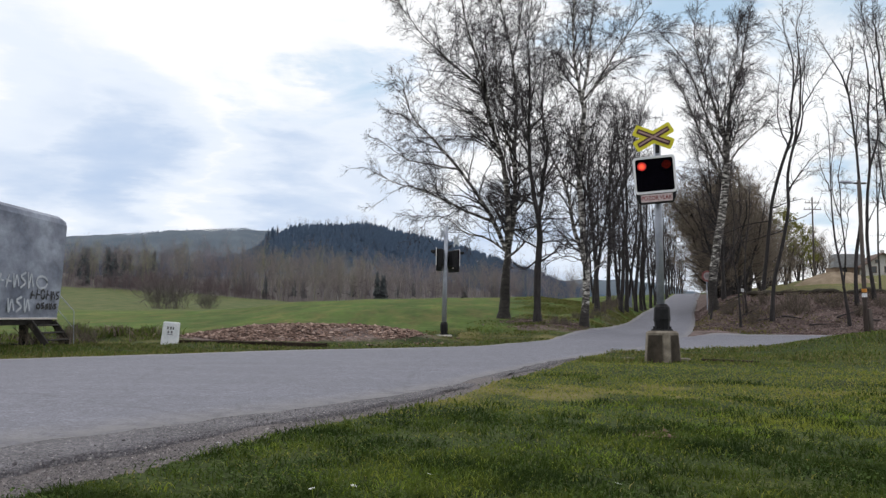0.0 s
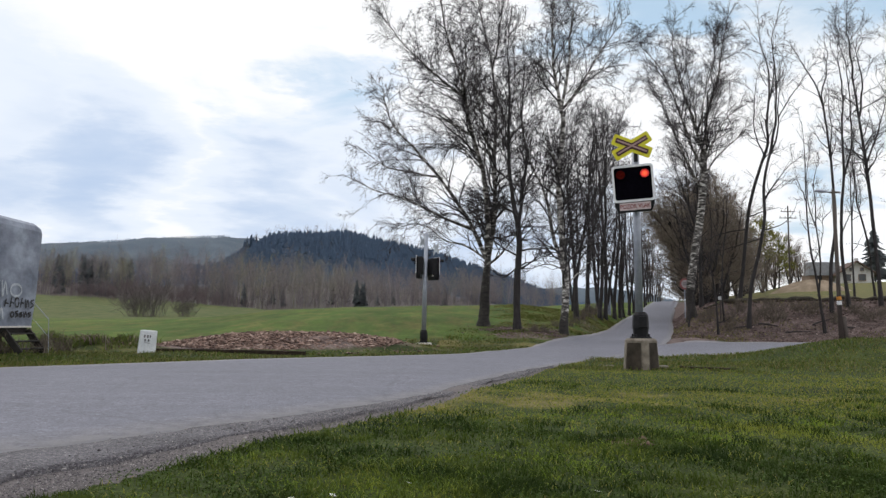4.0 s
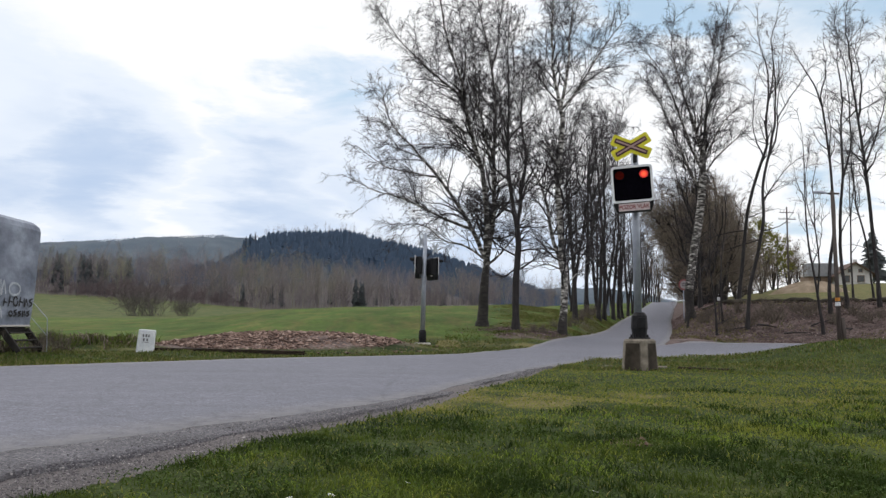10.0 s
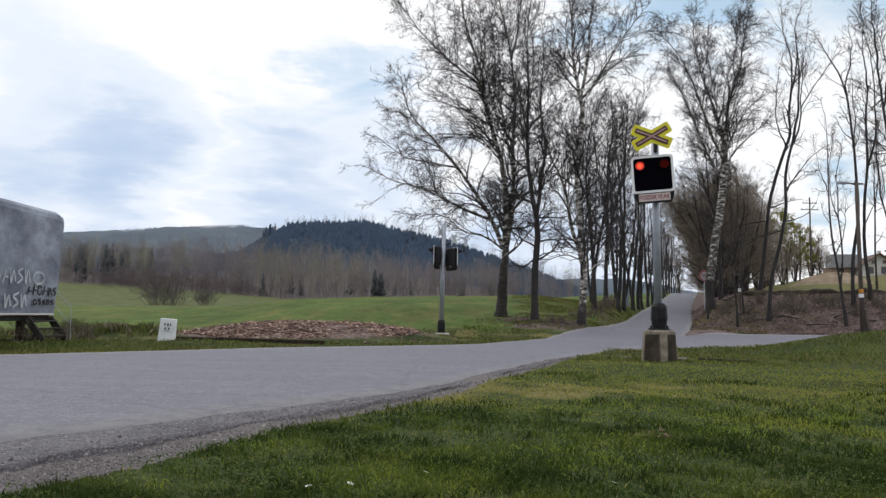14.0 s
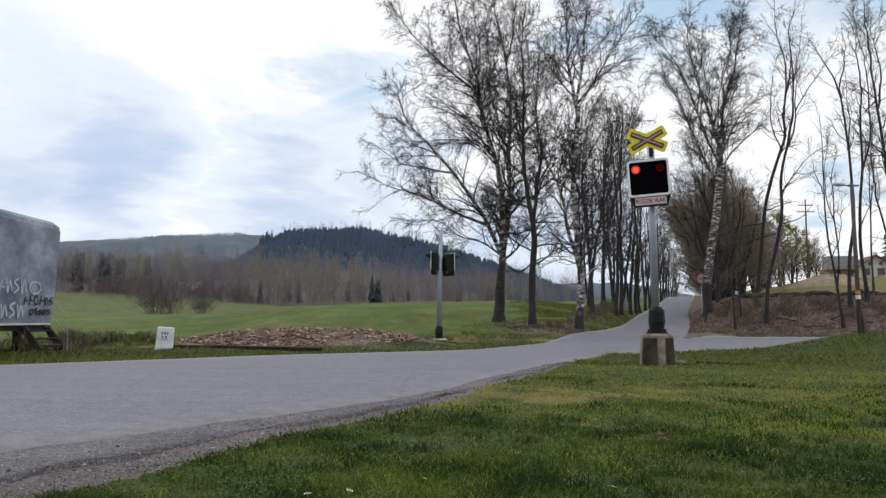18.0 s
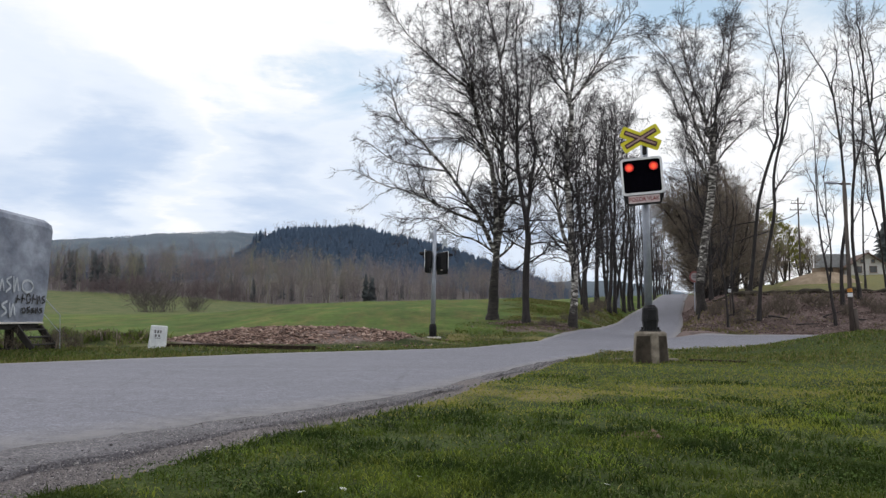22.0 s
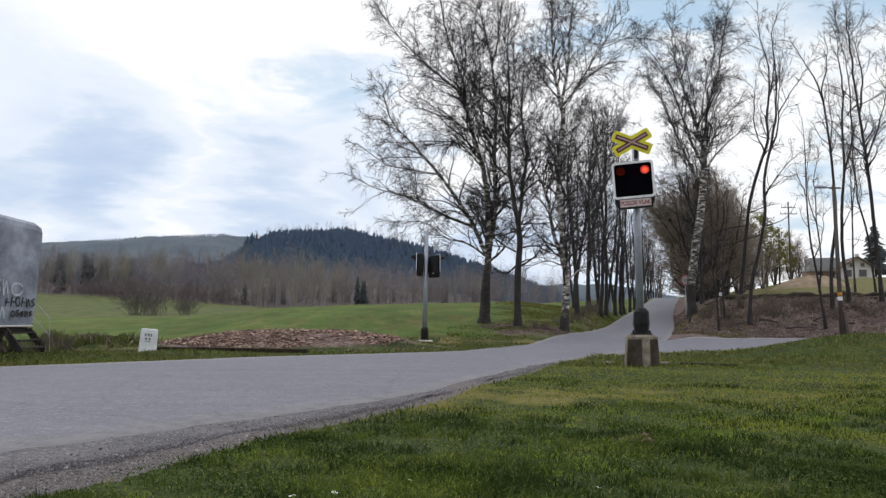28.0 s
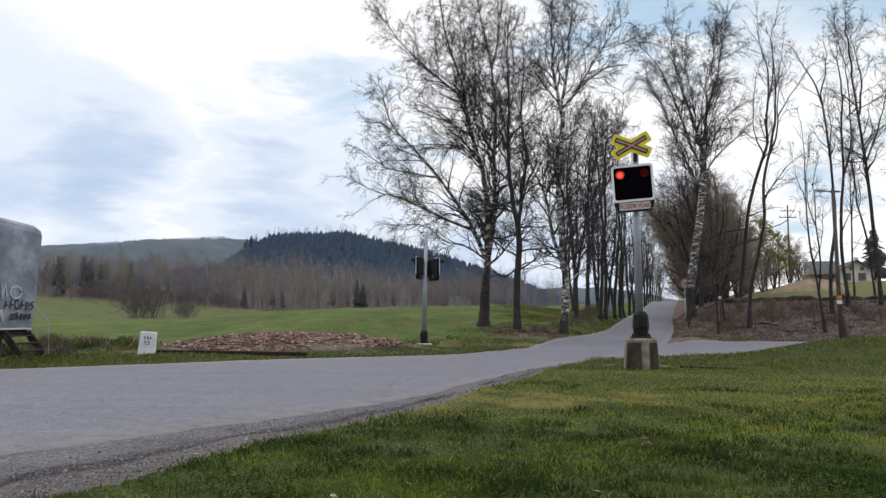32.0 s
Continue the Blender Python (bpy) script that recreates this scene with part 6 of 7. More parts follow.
def signal_foot(parent, base):
    if base:
        block = bmesh.new()
        rings = []
        for half, z, cut in ((0.258, -0.15, 0.075), (0.250, 0.02, 0.075), (0.226, 0.50, 0.075), (0.195, 0.535, 0.065)):
            ring = []
            for sx, sy in ((1, 1), (-1, 1), (-1, -1), (1, -1)):
                a, b = (sx * half, sy * (half - cut)), (sx * (half - cut), sy * half)
                ring += [a, b] if sx * sy > 0 else [b, a]
            rings.append([block.verts.new((x, y, z)) for x, y in ring])
        for lo, hi in zip(rings, rings[1:]):
            for i in range(8):
                block.faces.new((lo[i], lo[(i + 1) % 8], hi[(i + 1) % 8], hi[i]))
        block.faces.new(rings[0][::-1])
        block.faces.new(rings[-1])
        base_ob = part("concrete_base", block, CONCRETE, parent, "stained tapered concrete base", pose(0, 0, 0, 0, 0, 45))
        for turn in (0, 90, 180, 270):
            face = bmesh.new()
            quad = [(-0.150, -0.257, 0.0), (0.150, -0.257, 0.0), (0.130, -0.2315, 0.46), (-0.130, -0.2315, 0.46)]
            face.faces.new([face.verts.new(p) for p in quad])
            bmesh.ops.solidify(face, geom=face.faces[:], thickness=0.004)
            part("stained_face", face, STAINED, base_ob, "dark weathered face", pose(0, 0, 0, 0, 0, turn))
    z = 0.535 if base else 0.10
    if not base:
        part("concrete_slab", box(0.62, 0.5, 0.22, (0, 0, 0), 0.03, top=0.9), SLAB, parent, "pale concrete slab")
    part("flange", rod((0, 0, z - 0.005), (0, 0, z + 0.03), 0.19, 0.18, 16), BLACK, parent)
    socket = rod((0, 0, z + 0.025), (0, 0, z + 0.17), 0.12, 0.135, 10)
    rod((0, 0, z + 0.17), (0, 0, z + 0.40), 0.145, 0.13, 10, socket)
    rod((0, 0, z + 0.40), (0, 0, z + 0.46), 0.13, 0.085, 10, socket)
    part("socket", socket, BLACK, parent, "black cast-iron mast socket")
    door = box(0.15, 0.03, 0.20, (0, -0.137, z + 0.28), 0.012)
    part("socket_door", door, BLACK, parent)
    for a in (45, 135, 225, 315):
        x, y = 0.155 * math.cos(radians(a)), 0.155 * math.sin(radians(a))
        part("bolt", rod((x, y, z + 0.02), (x, y, z + 0.075), 0.02, 0.02, 6), BLACK, parent)
    return z


def text_mesh(words, size):
    cu = bpy.data.curves.new("lettering", "FONT")
    cu.body, cu.size, cu.extrude, cu.align_x, cu.align_y = words, size, 0.0015, "CENTER", "CENTER"
    cu.offset = size * 0.02
    ob = bpy.data.objects.new("lettering", cu)
    scene.collection.objects.link(ob)
    bpy.context.view_layer.update()
    me = bpy.data.meshes.new_from_object(ob.evaluated_get(bpy.context.evaluated_depsgraph_get()))
    bpy.data.objects.remove(ob)
    return me


def near_signal():
    sig = thing("crossing_signal", pose(3.80, 13.86, 0.0, 0, 0, 0), "rail crossing signal with yellow cross and alternating red lamps", "signal")
    signal_foot(sig, True)
    part("mast", rod((-0.02, 0, 0.95), (-0.05, 0, 3.92), 0.066, 0.064, 20), ZINC, sig, "galvanised steel mast", smooth=True)
    m = pose(-0.165, -0.27, 3.21, 0, -3.6, -15)
    panel, shutter = signal_head(sig, True, m)
    part("bracket", box(0.10, 0.20, 0.07, (-0.06, -0.10, 3.36), 0.01), BLACK, sig)
    part("bracket", box(0.10, 0.20, 0.07, (-0.06, -0.10, 3.06), 0.01), BLACK, sig)
    plate = part("name_plate", box(0.525, 0.008, 0.132, (0.005, -0.006, -0.402), 0.003), PINK, panel, "faded white plate with red lettering")
    me = text_mesh("POZOR VLAK", 0.102)
    me.materials.append(LETTER_RED)
    words = new("lettering", me)
    words.parent = panel
    words.matrix_basis = pose(0.005, -0.0115, -0.404, 90, 0, 0) @ Matrix.Diagonal((0.82, 1.0, 1, 1))
    words["label"] = "dark red lettering"
    saint_cross(sig, pose(-0.135, -0.105, 3.91, 0, -3.5, -13))
    part("top_bracket", box(0.06, 0.07, 0.30, (-0.06, -0.07, 3.78), 0.008), BLACK, sig)
    return shutter


def far_signal():
    sig = thing("crossing_signal", pose(0.06, 28.1, 0.0), "rail crossing signal seen from behind, with black hooded lamp boards", "signal")
    signal_foot(sig, False)
    part("mast", rod((0, 0, 0.54), (0.06, 0, 3.95), 0.085, 0.065, 16), ZINC, sig, "pale grey steel mast", smooth=True)
    signal_head(sig, False, pose(-0.26, 0.10, 2.84, 0, 0, 264))
    signal_head(sig, False, pose(0.40, 0.05, 2.78, 0, 0, 112))
    saint_cross(sig, pose(0.42, 0.10, 3.42, 0, 0, 106), True)
    saint_cross(sig, pose(-0.08, 0.14, 3.68, 0, 0, 254), True)
    part("bracket", rod((-0.36, 0.05, 2.9), (0.5, 0.05, 2.9), 0.03, 0.03, 8), BLACK, sig)
    part("bell", rod((0.36, -0.10, 2.42), (0.36, -0.10, 2.52), 0.10, 0.07, 12), SILVER, sig, "pale grey warning bell")


# ---- rail, marker stone and small things at the crossing ----
RAIL_LINE = smooth_line([(-13, 22.6), (-7.0, 20.75), (-2.9, 19.15), (1.0, 16.95), (4.4, 14.55), (5.3, 13.85), (8.5, 11.2), (14, 6)], 80)


def rail_piece(name, line, high, label):
    """A rail's profile drawn along a line: foot, web and head."""
    prof = np.array([(-0.06, -0.14), (0.06, -0.14), (0.06, -0.125), (0.012, -0.11), (0.012, -0.04), (0.035, -0.03), (0.035, 0.0), (-0.035, 0.0), (-0.035, -0.03), (-0.012, -0.04), (-0.012, -0.11), (-0.06, -0.125)])
    n, k = len(line), len(prof)
    t = np.gradient(line, axis=0)
    t /= np.linalg.norm(t, axis=1, keepdims=True)
    side = np.stack([t[:, 1], -t[:, 0]], 1)
    xy = line[:, None] + side[:, None] * prof[None, :, :1]
    z = high[:, None] + prof[None, :, 1]
    v = np.concatenate([xy, z[..., None]], -1)
    i = np.arange(n - 1)[:, None] * k
    s, s2 = np.arange(k), (np.arange(k) + 1) % k
    quads = np.stack([i + s, i + s2, i + k + s2, i + k + s], -1).reshape(-1, 4)
    return link_mesh(name, v.reshape(-1, 3), quads, RUST)


def build_crossing():
    left = RAIL_LINE[(RAIL_LINE[:, 0] < -2.5) & (RAIL_LINE[:, 0] > -7.2)]
    z = ground(left[:, 0], left[:, 1])
    tagged(rail_piece("rail", left, np.full(len(left), 0.09), ""), "rusty dark rail at the foot of the earth bank", "rail")
    right = RAIL_LINE[(RAIL_LINE[:, 0] > 4.6) & (RAIL_LINE[:, 0] < 5.5)]
    tagged(rail_piece("rail", right, ground(right[:, 0], right[:, 1]) + 0.035, ""), "dark rail half hidden in the grass", "rail")
    # marker stone
    st = thing("marker_stone", pose(-6.82, 20.1, 0.0, 0, 4.5, 14), "whitewashed marker stone with faded figures beside the rail", "marker stone")
    body = box(0.42, 0.30, 0.66, (0, 0, 0.22), 0.035, top=0.93, seg=2)
    part("stone", body, STONE_WHITE, st, smooth=False)
    for i, (x, zz, w, h) in enumerate([(-0.07, 0.40, 0.035, 0.07), (0.0, 0.40, 0.04, 0.07), (0.06, 0.40, 0.03, 0.07), (-0.05, 0.30, 0.04, 0.06), (0.03, 0.30, 0.04, 0.06), (0.0, 0.24, 0.14, 0.012)]):
        part("figure_bar", box(w, 0.006, h, (x, -0.148 + 0.018 * (zz - 0.22), zz), 0, Matrix.Rotation(0.03, 4, "X")), INK, st)
    # slabs and a duct at the roadside
    for x, y, sx, sy, h, turn, nm, lab in [(3.40, 14.75, 0.26, 0.12, 0.03, -30, "concrete_slab", "small pale concrete slab by the signal"), (4.28, 14.25, 0.20, 0.14, 0.05, 12, "concrete_slab", "small pale concrete slab by the signal"), (-1.05, 27.4, 0.62, 0.4, 0.13, 5, "concrete_slab", "flat concrete cover in the grass")]:
        s = thing(nm, pose(x, y, float(ground(np.array([x]), np.array([y]))[0]), 0, 0, turn), lab, "slab")
        part("slab", box(sx, sy, h + 0.1, (0, 0, h / 2 - 0.05), 0.012), SLAB if sx > 0.5 else CONCRETE, s)


# ---- site wagon ----
def build_wagon():
    wg = thing("site_wagon", pose(-10.62, 15.9, 0.0, 0, 0, 0), "grey sheet-metal site wagon with sprayed scrawls, on black legs", "wagon")
    L, W, z0, z1 = 8.0, 2.5, 0.62, 3.14
    body = bmesh.new()
    prof = [(W / 2 - 0.03, z0), (W / 2 + 0.01, 1.4), (W / 2, z1 - 0.22), (W / 2 - 0.04, z1 - 0.10), (W / 2 - 0.14, z1 - 0.02), (0.6, z1 + 0.05), (0, z1 + 0.07)]
    prof = prof + [(-x, z) for x, z in prof[-2::-1]]
    rows = []
    for y, k in ((-L / 2, 0.97), (-L / 2 + 0.10, 1.0), (-1.3, 1.0), (1.4, 1.0), (L / 2 - 0.30, 1.0), (L / 2 - 0.06, 0.985), (L / 2, 0.95)):
        # the end wall leans outwards towards the roof
        rows.append([body.verts.new((x * k, y - (0.27 * (z1 - z) / (z1 - z0) if y > 2 else 0), z0 + (z - z0) * (k if k < 1 else 1))) for x, z in prof])
    n = len(prof)
    for a, b in zip(rows, rows[1:]):
        for i in range(n):
            body.faces.new((a[i], a[(i + 1) % n], b[(i + 1) % n], b[i]))
    body.faces.new(rows[0])
    body.faces.new(rows[-1][::-1])
    part("body", body, SHEET, wg, "dented grey sheet-metal body")
    part("skirt_rail", box(0.06, L - 0.5, 0.045, (W / 2 + 0.0, -0.2, z0 - 0.005), 0.01), SILVER, wg, "pale edge strip")
    for x in (W / 2 - 0.15, -W / 2 + 0.15):
        part("sill_beam", box(0.16, L - 0.5, 0.12, (x, -0.2, z0 - 0.09), 0.015), TAR, wg, "black iron beam")
    for x in (W / 2 - 0.25, -W / 2 + 0.25):
        for y in (-3.2, 2.55):
            part("leg", box(0.14, 0.2, 0.62, (x, y, 0.19), 0.02), TAR, wg)
            part("foot_plate", box(0.36, 0.4, 0.08, (x, y, 0.0), 0.015), TAR, wg)
    # steps against the side, near the end
    for y in (2.35, 3.45):
        part("step_string", box(0.66, 0.06, 0.15, (W / 2 + 0.18, y, 0.28), 0.01, Matrix.Rotation(radians(52), 4, "Y")), TAR, wg)
    for i in range(3):
        part("tread", box(0.22, 1.06, 0.035, (W / 2 + 0.06 + 0.12 * i, 2.9, 0.46 - 0.17 * i), 0.006), TAR, wg)
    for y in (3.55,):
        rail = rod((W / 2 - 0.05, y, 1.30), (W / 2 + 0.42, y, 0.80), 0.009, 0.009, 8)
        rod((W / 2 + 0.42, y, 0.80), (W / 2 + 0.45, y, 0.0), 0.009, 0.009, 8, rail)
        rod((W / 2, y, 0.86), (W / 2 + 0.42, y, 0.40), 0.007, 0.007, 8, rail)
        part("handrail", rail, ZINC, wg, "thin grey tube handrail")
    # sprayed scrawls as plain strokes
    rng = np.random.default_rng(71)
    x = W / 2 + 0.024

    def stroke(ys, zs, wide, mat):
        """One sprayed line through a few points, as a thin raised band."""
        p = smooth_line(list(zip(ys, zs)), 14)
        t = np.gradient(p, axis=0)
        t /= np.linalg.norm(t, axis=1, keepdims=True) + 1e-9
        side = np.stack([-t[:, 1], t[:, 0]], 1) * wide / 2 * (0.75 + 0.35 * np.sin(np.linspace(0.3, 2.8, 14)))[:, None]
        rows = [np.stack([np.full(14, xx), q[:, 0], q[:, 1]], -1) for q, xx in ((p - side, x), (p - side, x + 0.004), (p + side, x + 0.004), (p + side, x))]
        v = np.stack(rows, 1).reshape(-1, 3)
        i = np.arange(13)[:, None] * 4
        quads = np.concatenate([i + np.array(q) for q in ((0, 4, 5, 1), (1, 5, 6, 2), (2, 6, 7, 3))])
        link_mesh("sprayed_bar", v, quads, mat, wg)

    def scrawl(y0, y1, z0, high, n, wide, mat):
        """A row of unreadable marks: hooks, loops and slanting lines."""
        step = (y1 - y0) / n
        for i in range(n):
            y, kind = y0 + step * (i + 0.5), int(rng.integers(0, 4))
            lean, up = rng.uniform(-0.15, 0.25) * high, high * rng.uniform(0.8, 1.1)
            if kind == 0:
                stroke([y - step * 0.3, y + lean], [z0, z0 + up], wide, mat)
                stroke([y - step * 0.3, y + step * 0.4], [z0 + up * 0.55, z0 + up * 0.45], wide * 0.8, mat)
            elif kind == 1:
                a = np.linspace(0.4, 6.4, 9)
                stroke(list(y + step * 0.38 * np.cos(a)), list(z0 + up * (0.5 + 0.45 * np.sin(a))), wide, mat)
            elif kind == 2:
                stroke([y - step * 0.35, y - step * 0.2, y + step * 0.1, y + step * 0.4], [z0 + up, z0, z0 + up * 0.9, z0 + up * 0.1], wide, mat)
            else:
                stroke([y + step * 0.35, y - step * 0.3, y + step * 0.3, y - step * 0.35], [z0 + up * 0.95, z0 + up * 0.7, z0 + up * 0.35, z0], wide, mat)

    scrawl(0.2, 2.35, 1.30, 0.34, 7, 0.050, SPRAY_WHITE)
    ring = np.linspace(0, 6.6, 12)
    stroke(list(2.72 + 0.26 * np.cos(ring)), list(1.46 + 0.14 * np.sin(ring)), 0.05, SPRAY_WHITE)
    scrawl(2.2, 3.62, 1.06, 0.22, 6, 0.040, SPRAY_BLACK)
    scrawl(2.5, 3.5, 0.84, 0.14, 5, 0.045, SPRAY_BLACK)
    scrawl(1.25, 2.25, 0.76, 0.34, 3, 0.055, SPRAY_WHITE)
    scrawl(-0.4, 0.9, 0.90, 0.22, 4, 0.05, SPRAY_WHITE)


# ---- along the bank ----
def build_bank():
    x, y, z = footing(52.9, 41)
    lp = thing("street_lamp", pose(x, y, z - 0.1), "grey wooden pole with a street lamp and painted bands", "street lamp")
    part("pole", rod((0, 0, 0), (-0.12, 0, 7.15), 0.105, 0.075, 14), POLE_WOOD, lp, smooth=True)
    part("stub", rod((0.26, 0.0, -0.1), (0.16, 0, 1.25), 0.10, 0.09, 10), POLE_WOOD, lp, "wooden strut beside the pole", smooth=True)
    part("orange_band", rod((-0.035, 0, 2.0), (-0.042, 0, 2.16), 0.108, 0.107, 14), ORANGE, lp, "orange band")
    part("white_band", rod((-0.03, 0, 1.78), (-0.035, 0, 1.96), 0.110, 0.109, 14), WHITE, lp, "white band")
    part("arm", rod((-0.12, 0, 6.95), (-0.62, -0.1, 7.04), 0.03, 0.025, 8), TAR, lp)
    head = box(0.62, 0.26, 0.11, (-0.78, -0.12, 7.03), 0.04, Matrix.Rotation(0.06, 4, "Y"), top=0.8)
    part("lamp_head", head, ZINC, lp, "grey lamp head")
    part("cross_arm", box(0.5, 0.08, 0.08, (-0.05, 0, 7.0), 0.01), POLE_WOOD, lp)
    # dark uneven band along the top of the bank
    b = np.linspace(0.355, 0.66, 90)
    d = 48.2 + 0.25 * np.sin(b * 61) + 0.12 * np.sin(b * 171)
    y = d / np.hypot(1, b)
    line = np.stack([b * y, y, ground(b * y, y) + 0.06 + 0.04 * np.sin(b * 133)], -1)[None]
    v, q = tubes(line, (0.13 + 0.05 * np.sin(b * 97) + 0.03 * np.sin(b * 311))[None], 7)
    tagged(link_mesh("bank_edge", v, q, DARK_EDGE, smooth=True), "dark uneven band along the top of the bank", "sod", kind="structure")
    # fallen sticks on the bank
    rng = np.random.default_rng(64)
    for b, d, turn, long, r in [(44.5, 43.2, 12, 1.9, 0.05), (47.8, 42.0, -20, 1.4, 0.04), (51.2, 43.6, 8, 1.6, 0.045), (41.0, 42.6, -8, 1.3, 0.04), (54.6, 42.8, 25, 1.5, 0.05), (38.6, 43.6, 15, 1.1, 0.035)]:
        x, y, z = footing(b, d)
        st = thing("fallen_branch", pose(x, y, z + 0.05, 0, float(rng.uniform(-6, 6)), turn), "fallen dark branch among dead leaves on the bank", "branch", "fallen branches on the bank")
        line, girth = bend(rng, np.array([[-long / 2, 0, 0]]), np.array([[1.0, 0, 0.02]]), np.array([long]), np.array([r]), 8, 0.0, 0.0, 0.10, 0.012)
        v, q = tubes(line, girth, 7)
        link_mesh("wood", v, q, BARK, st, smooth=True)
    # speed sign at the mouth of the lane
    x, y, z = footing(33.1, 52)
    sg = thing("road_sign", pose(x, y, z - 0.3, 0, 0, 8), "round white road sign with a red ring on a grey post", "road sign")
    part("post", rod((0, 0, 0), (0, 0, 2.75), 0.03, 0.03, 10), ZINC, sg)
    ring = lambda r: [(r * math.cos(a), 2.45 + r * math.sin(a)) for a in np.linspace(0, 2 * math.pi, 28, endpoint=False)]
    part("disc", prism(ring(0.33), -0.045, -0.035), SIGN_FACE, sg, "faded white disc")
    part("red_ring", ring_prism(ring(0.35), ring(0.25), -0.055, -0.034), FADED, sg, "faded red ring")
    for zz in (2.51, 2.40):
        part("figure_bar", box(0.26, 0.006, 0.06, (0, -0.05, zz)), INK, sg)
    # low posts with white tops
    for b, d, h in [(37.6, 44.0, 1.35)]:
        x, y, z = footing(b, d)
        ps = thing("marker_post", pose(x, y, z - 0.2), "short wooden post with a white plate", "post", "posts on the bank")
        part("post", rod((0, 0, 0), (0, 0, h + 0.2), 0.05, 0.045, 8), POLE_WOOD, ps)
        part("plate", box(0.26, 0.02, 0.18, (0, -0.06, h + 0.10), 0.004), WHITE, ps, "white plate")
    # grey stone pillar under the lane's trees
    x, y, z = footing(23.3, 60)
    pl = thing("cable_pillar", pose(x, y, z - 0.1), "grey concrete cable pillar under the trees", "pillar")
    part("pillar", box(0.42, 0.36, 1.9, (0, 0, 0.85), 0.04, top=0.86, seg=2), SHEET, pl)
    # power line mast
    x, y, z = footing(46.6, 120)
    pm = thing("power_mast", pose(x, y, z - 0.3), "dark timber power mast with cross arms", "mast")
    part("pole", rod((0, 0, 0), (0, 0, 11.8), 0.12, 0.09, 10), POLE_WOOD, pm)
    for zz, w in ((11.0, 2.0), (10.1, 2.4)):
        part("cross_arm", box(w, 0.1, 0.1, (0, 0, zz), 0.01), POLE_WOOD, pm)
        for x in (-w / 2 + 0.1, -0.4, 0.4, w / 2 - 0.1):
            part("insulator", rod((x, 0, zz + 0.05), (x, 0, zz + 0.30), 0.06, 0.04, 8), SLAB, pm)
    # sand heap
    x, y, z = footing(49.6, 95)
    heap = bmesh.new()
    n, m = 28, 9
    rows = []
    for j in range(m):
        f = j / (m - 1)
        row = []
        for i in range(n):
            a = 2 * math.pi * i / n
            r = (1 - f) * (1 + 0.10 * math.sin(3 * a + 1) + 0.06 * math.sin(7 * a))
            row.append(heap.verts.new((5.6 * r * math.cos(a), 3.0 * r * math.sin(a), -1.0 + (2.05 + 0.16 * math.sin(4 * a + 6 * f)) * math.sin(f * math.pi / 2) * (1 - 0.12 * math.sin(2 * a) * (1 - f)))))
        rows.append(row)
    for a, b in zip(rows, rows[1:]):
        for i in range(n):
            heap.faces.new((a[i], a[(i + 1) % n], b[(i + 1) % n], b[i]))
    hp = thing("sand_heap", pose(x, y, z + 0.1), "heap of pale brown sand on the grass", "sand heap")
    part("mound", heap, SAND, hp, smooth=True)


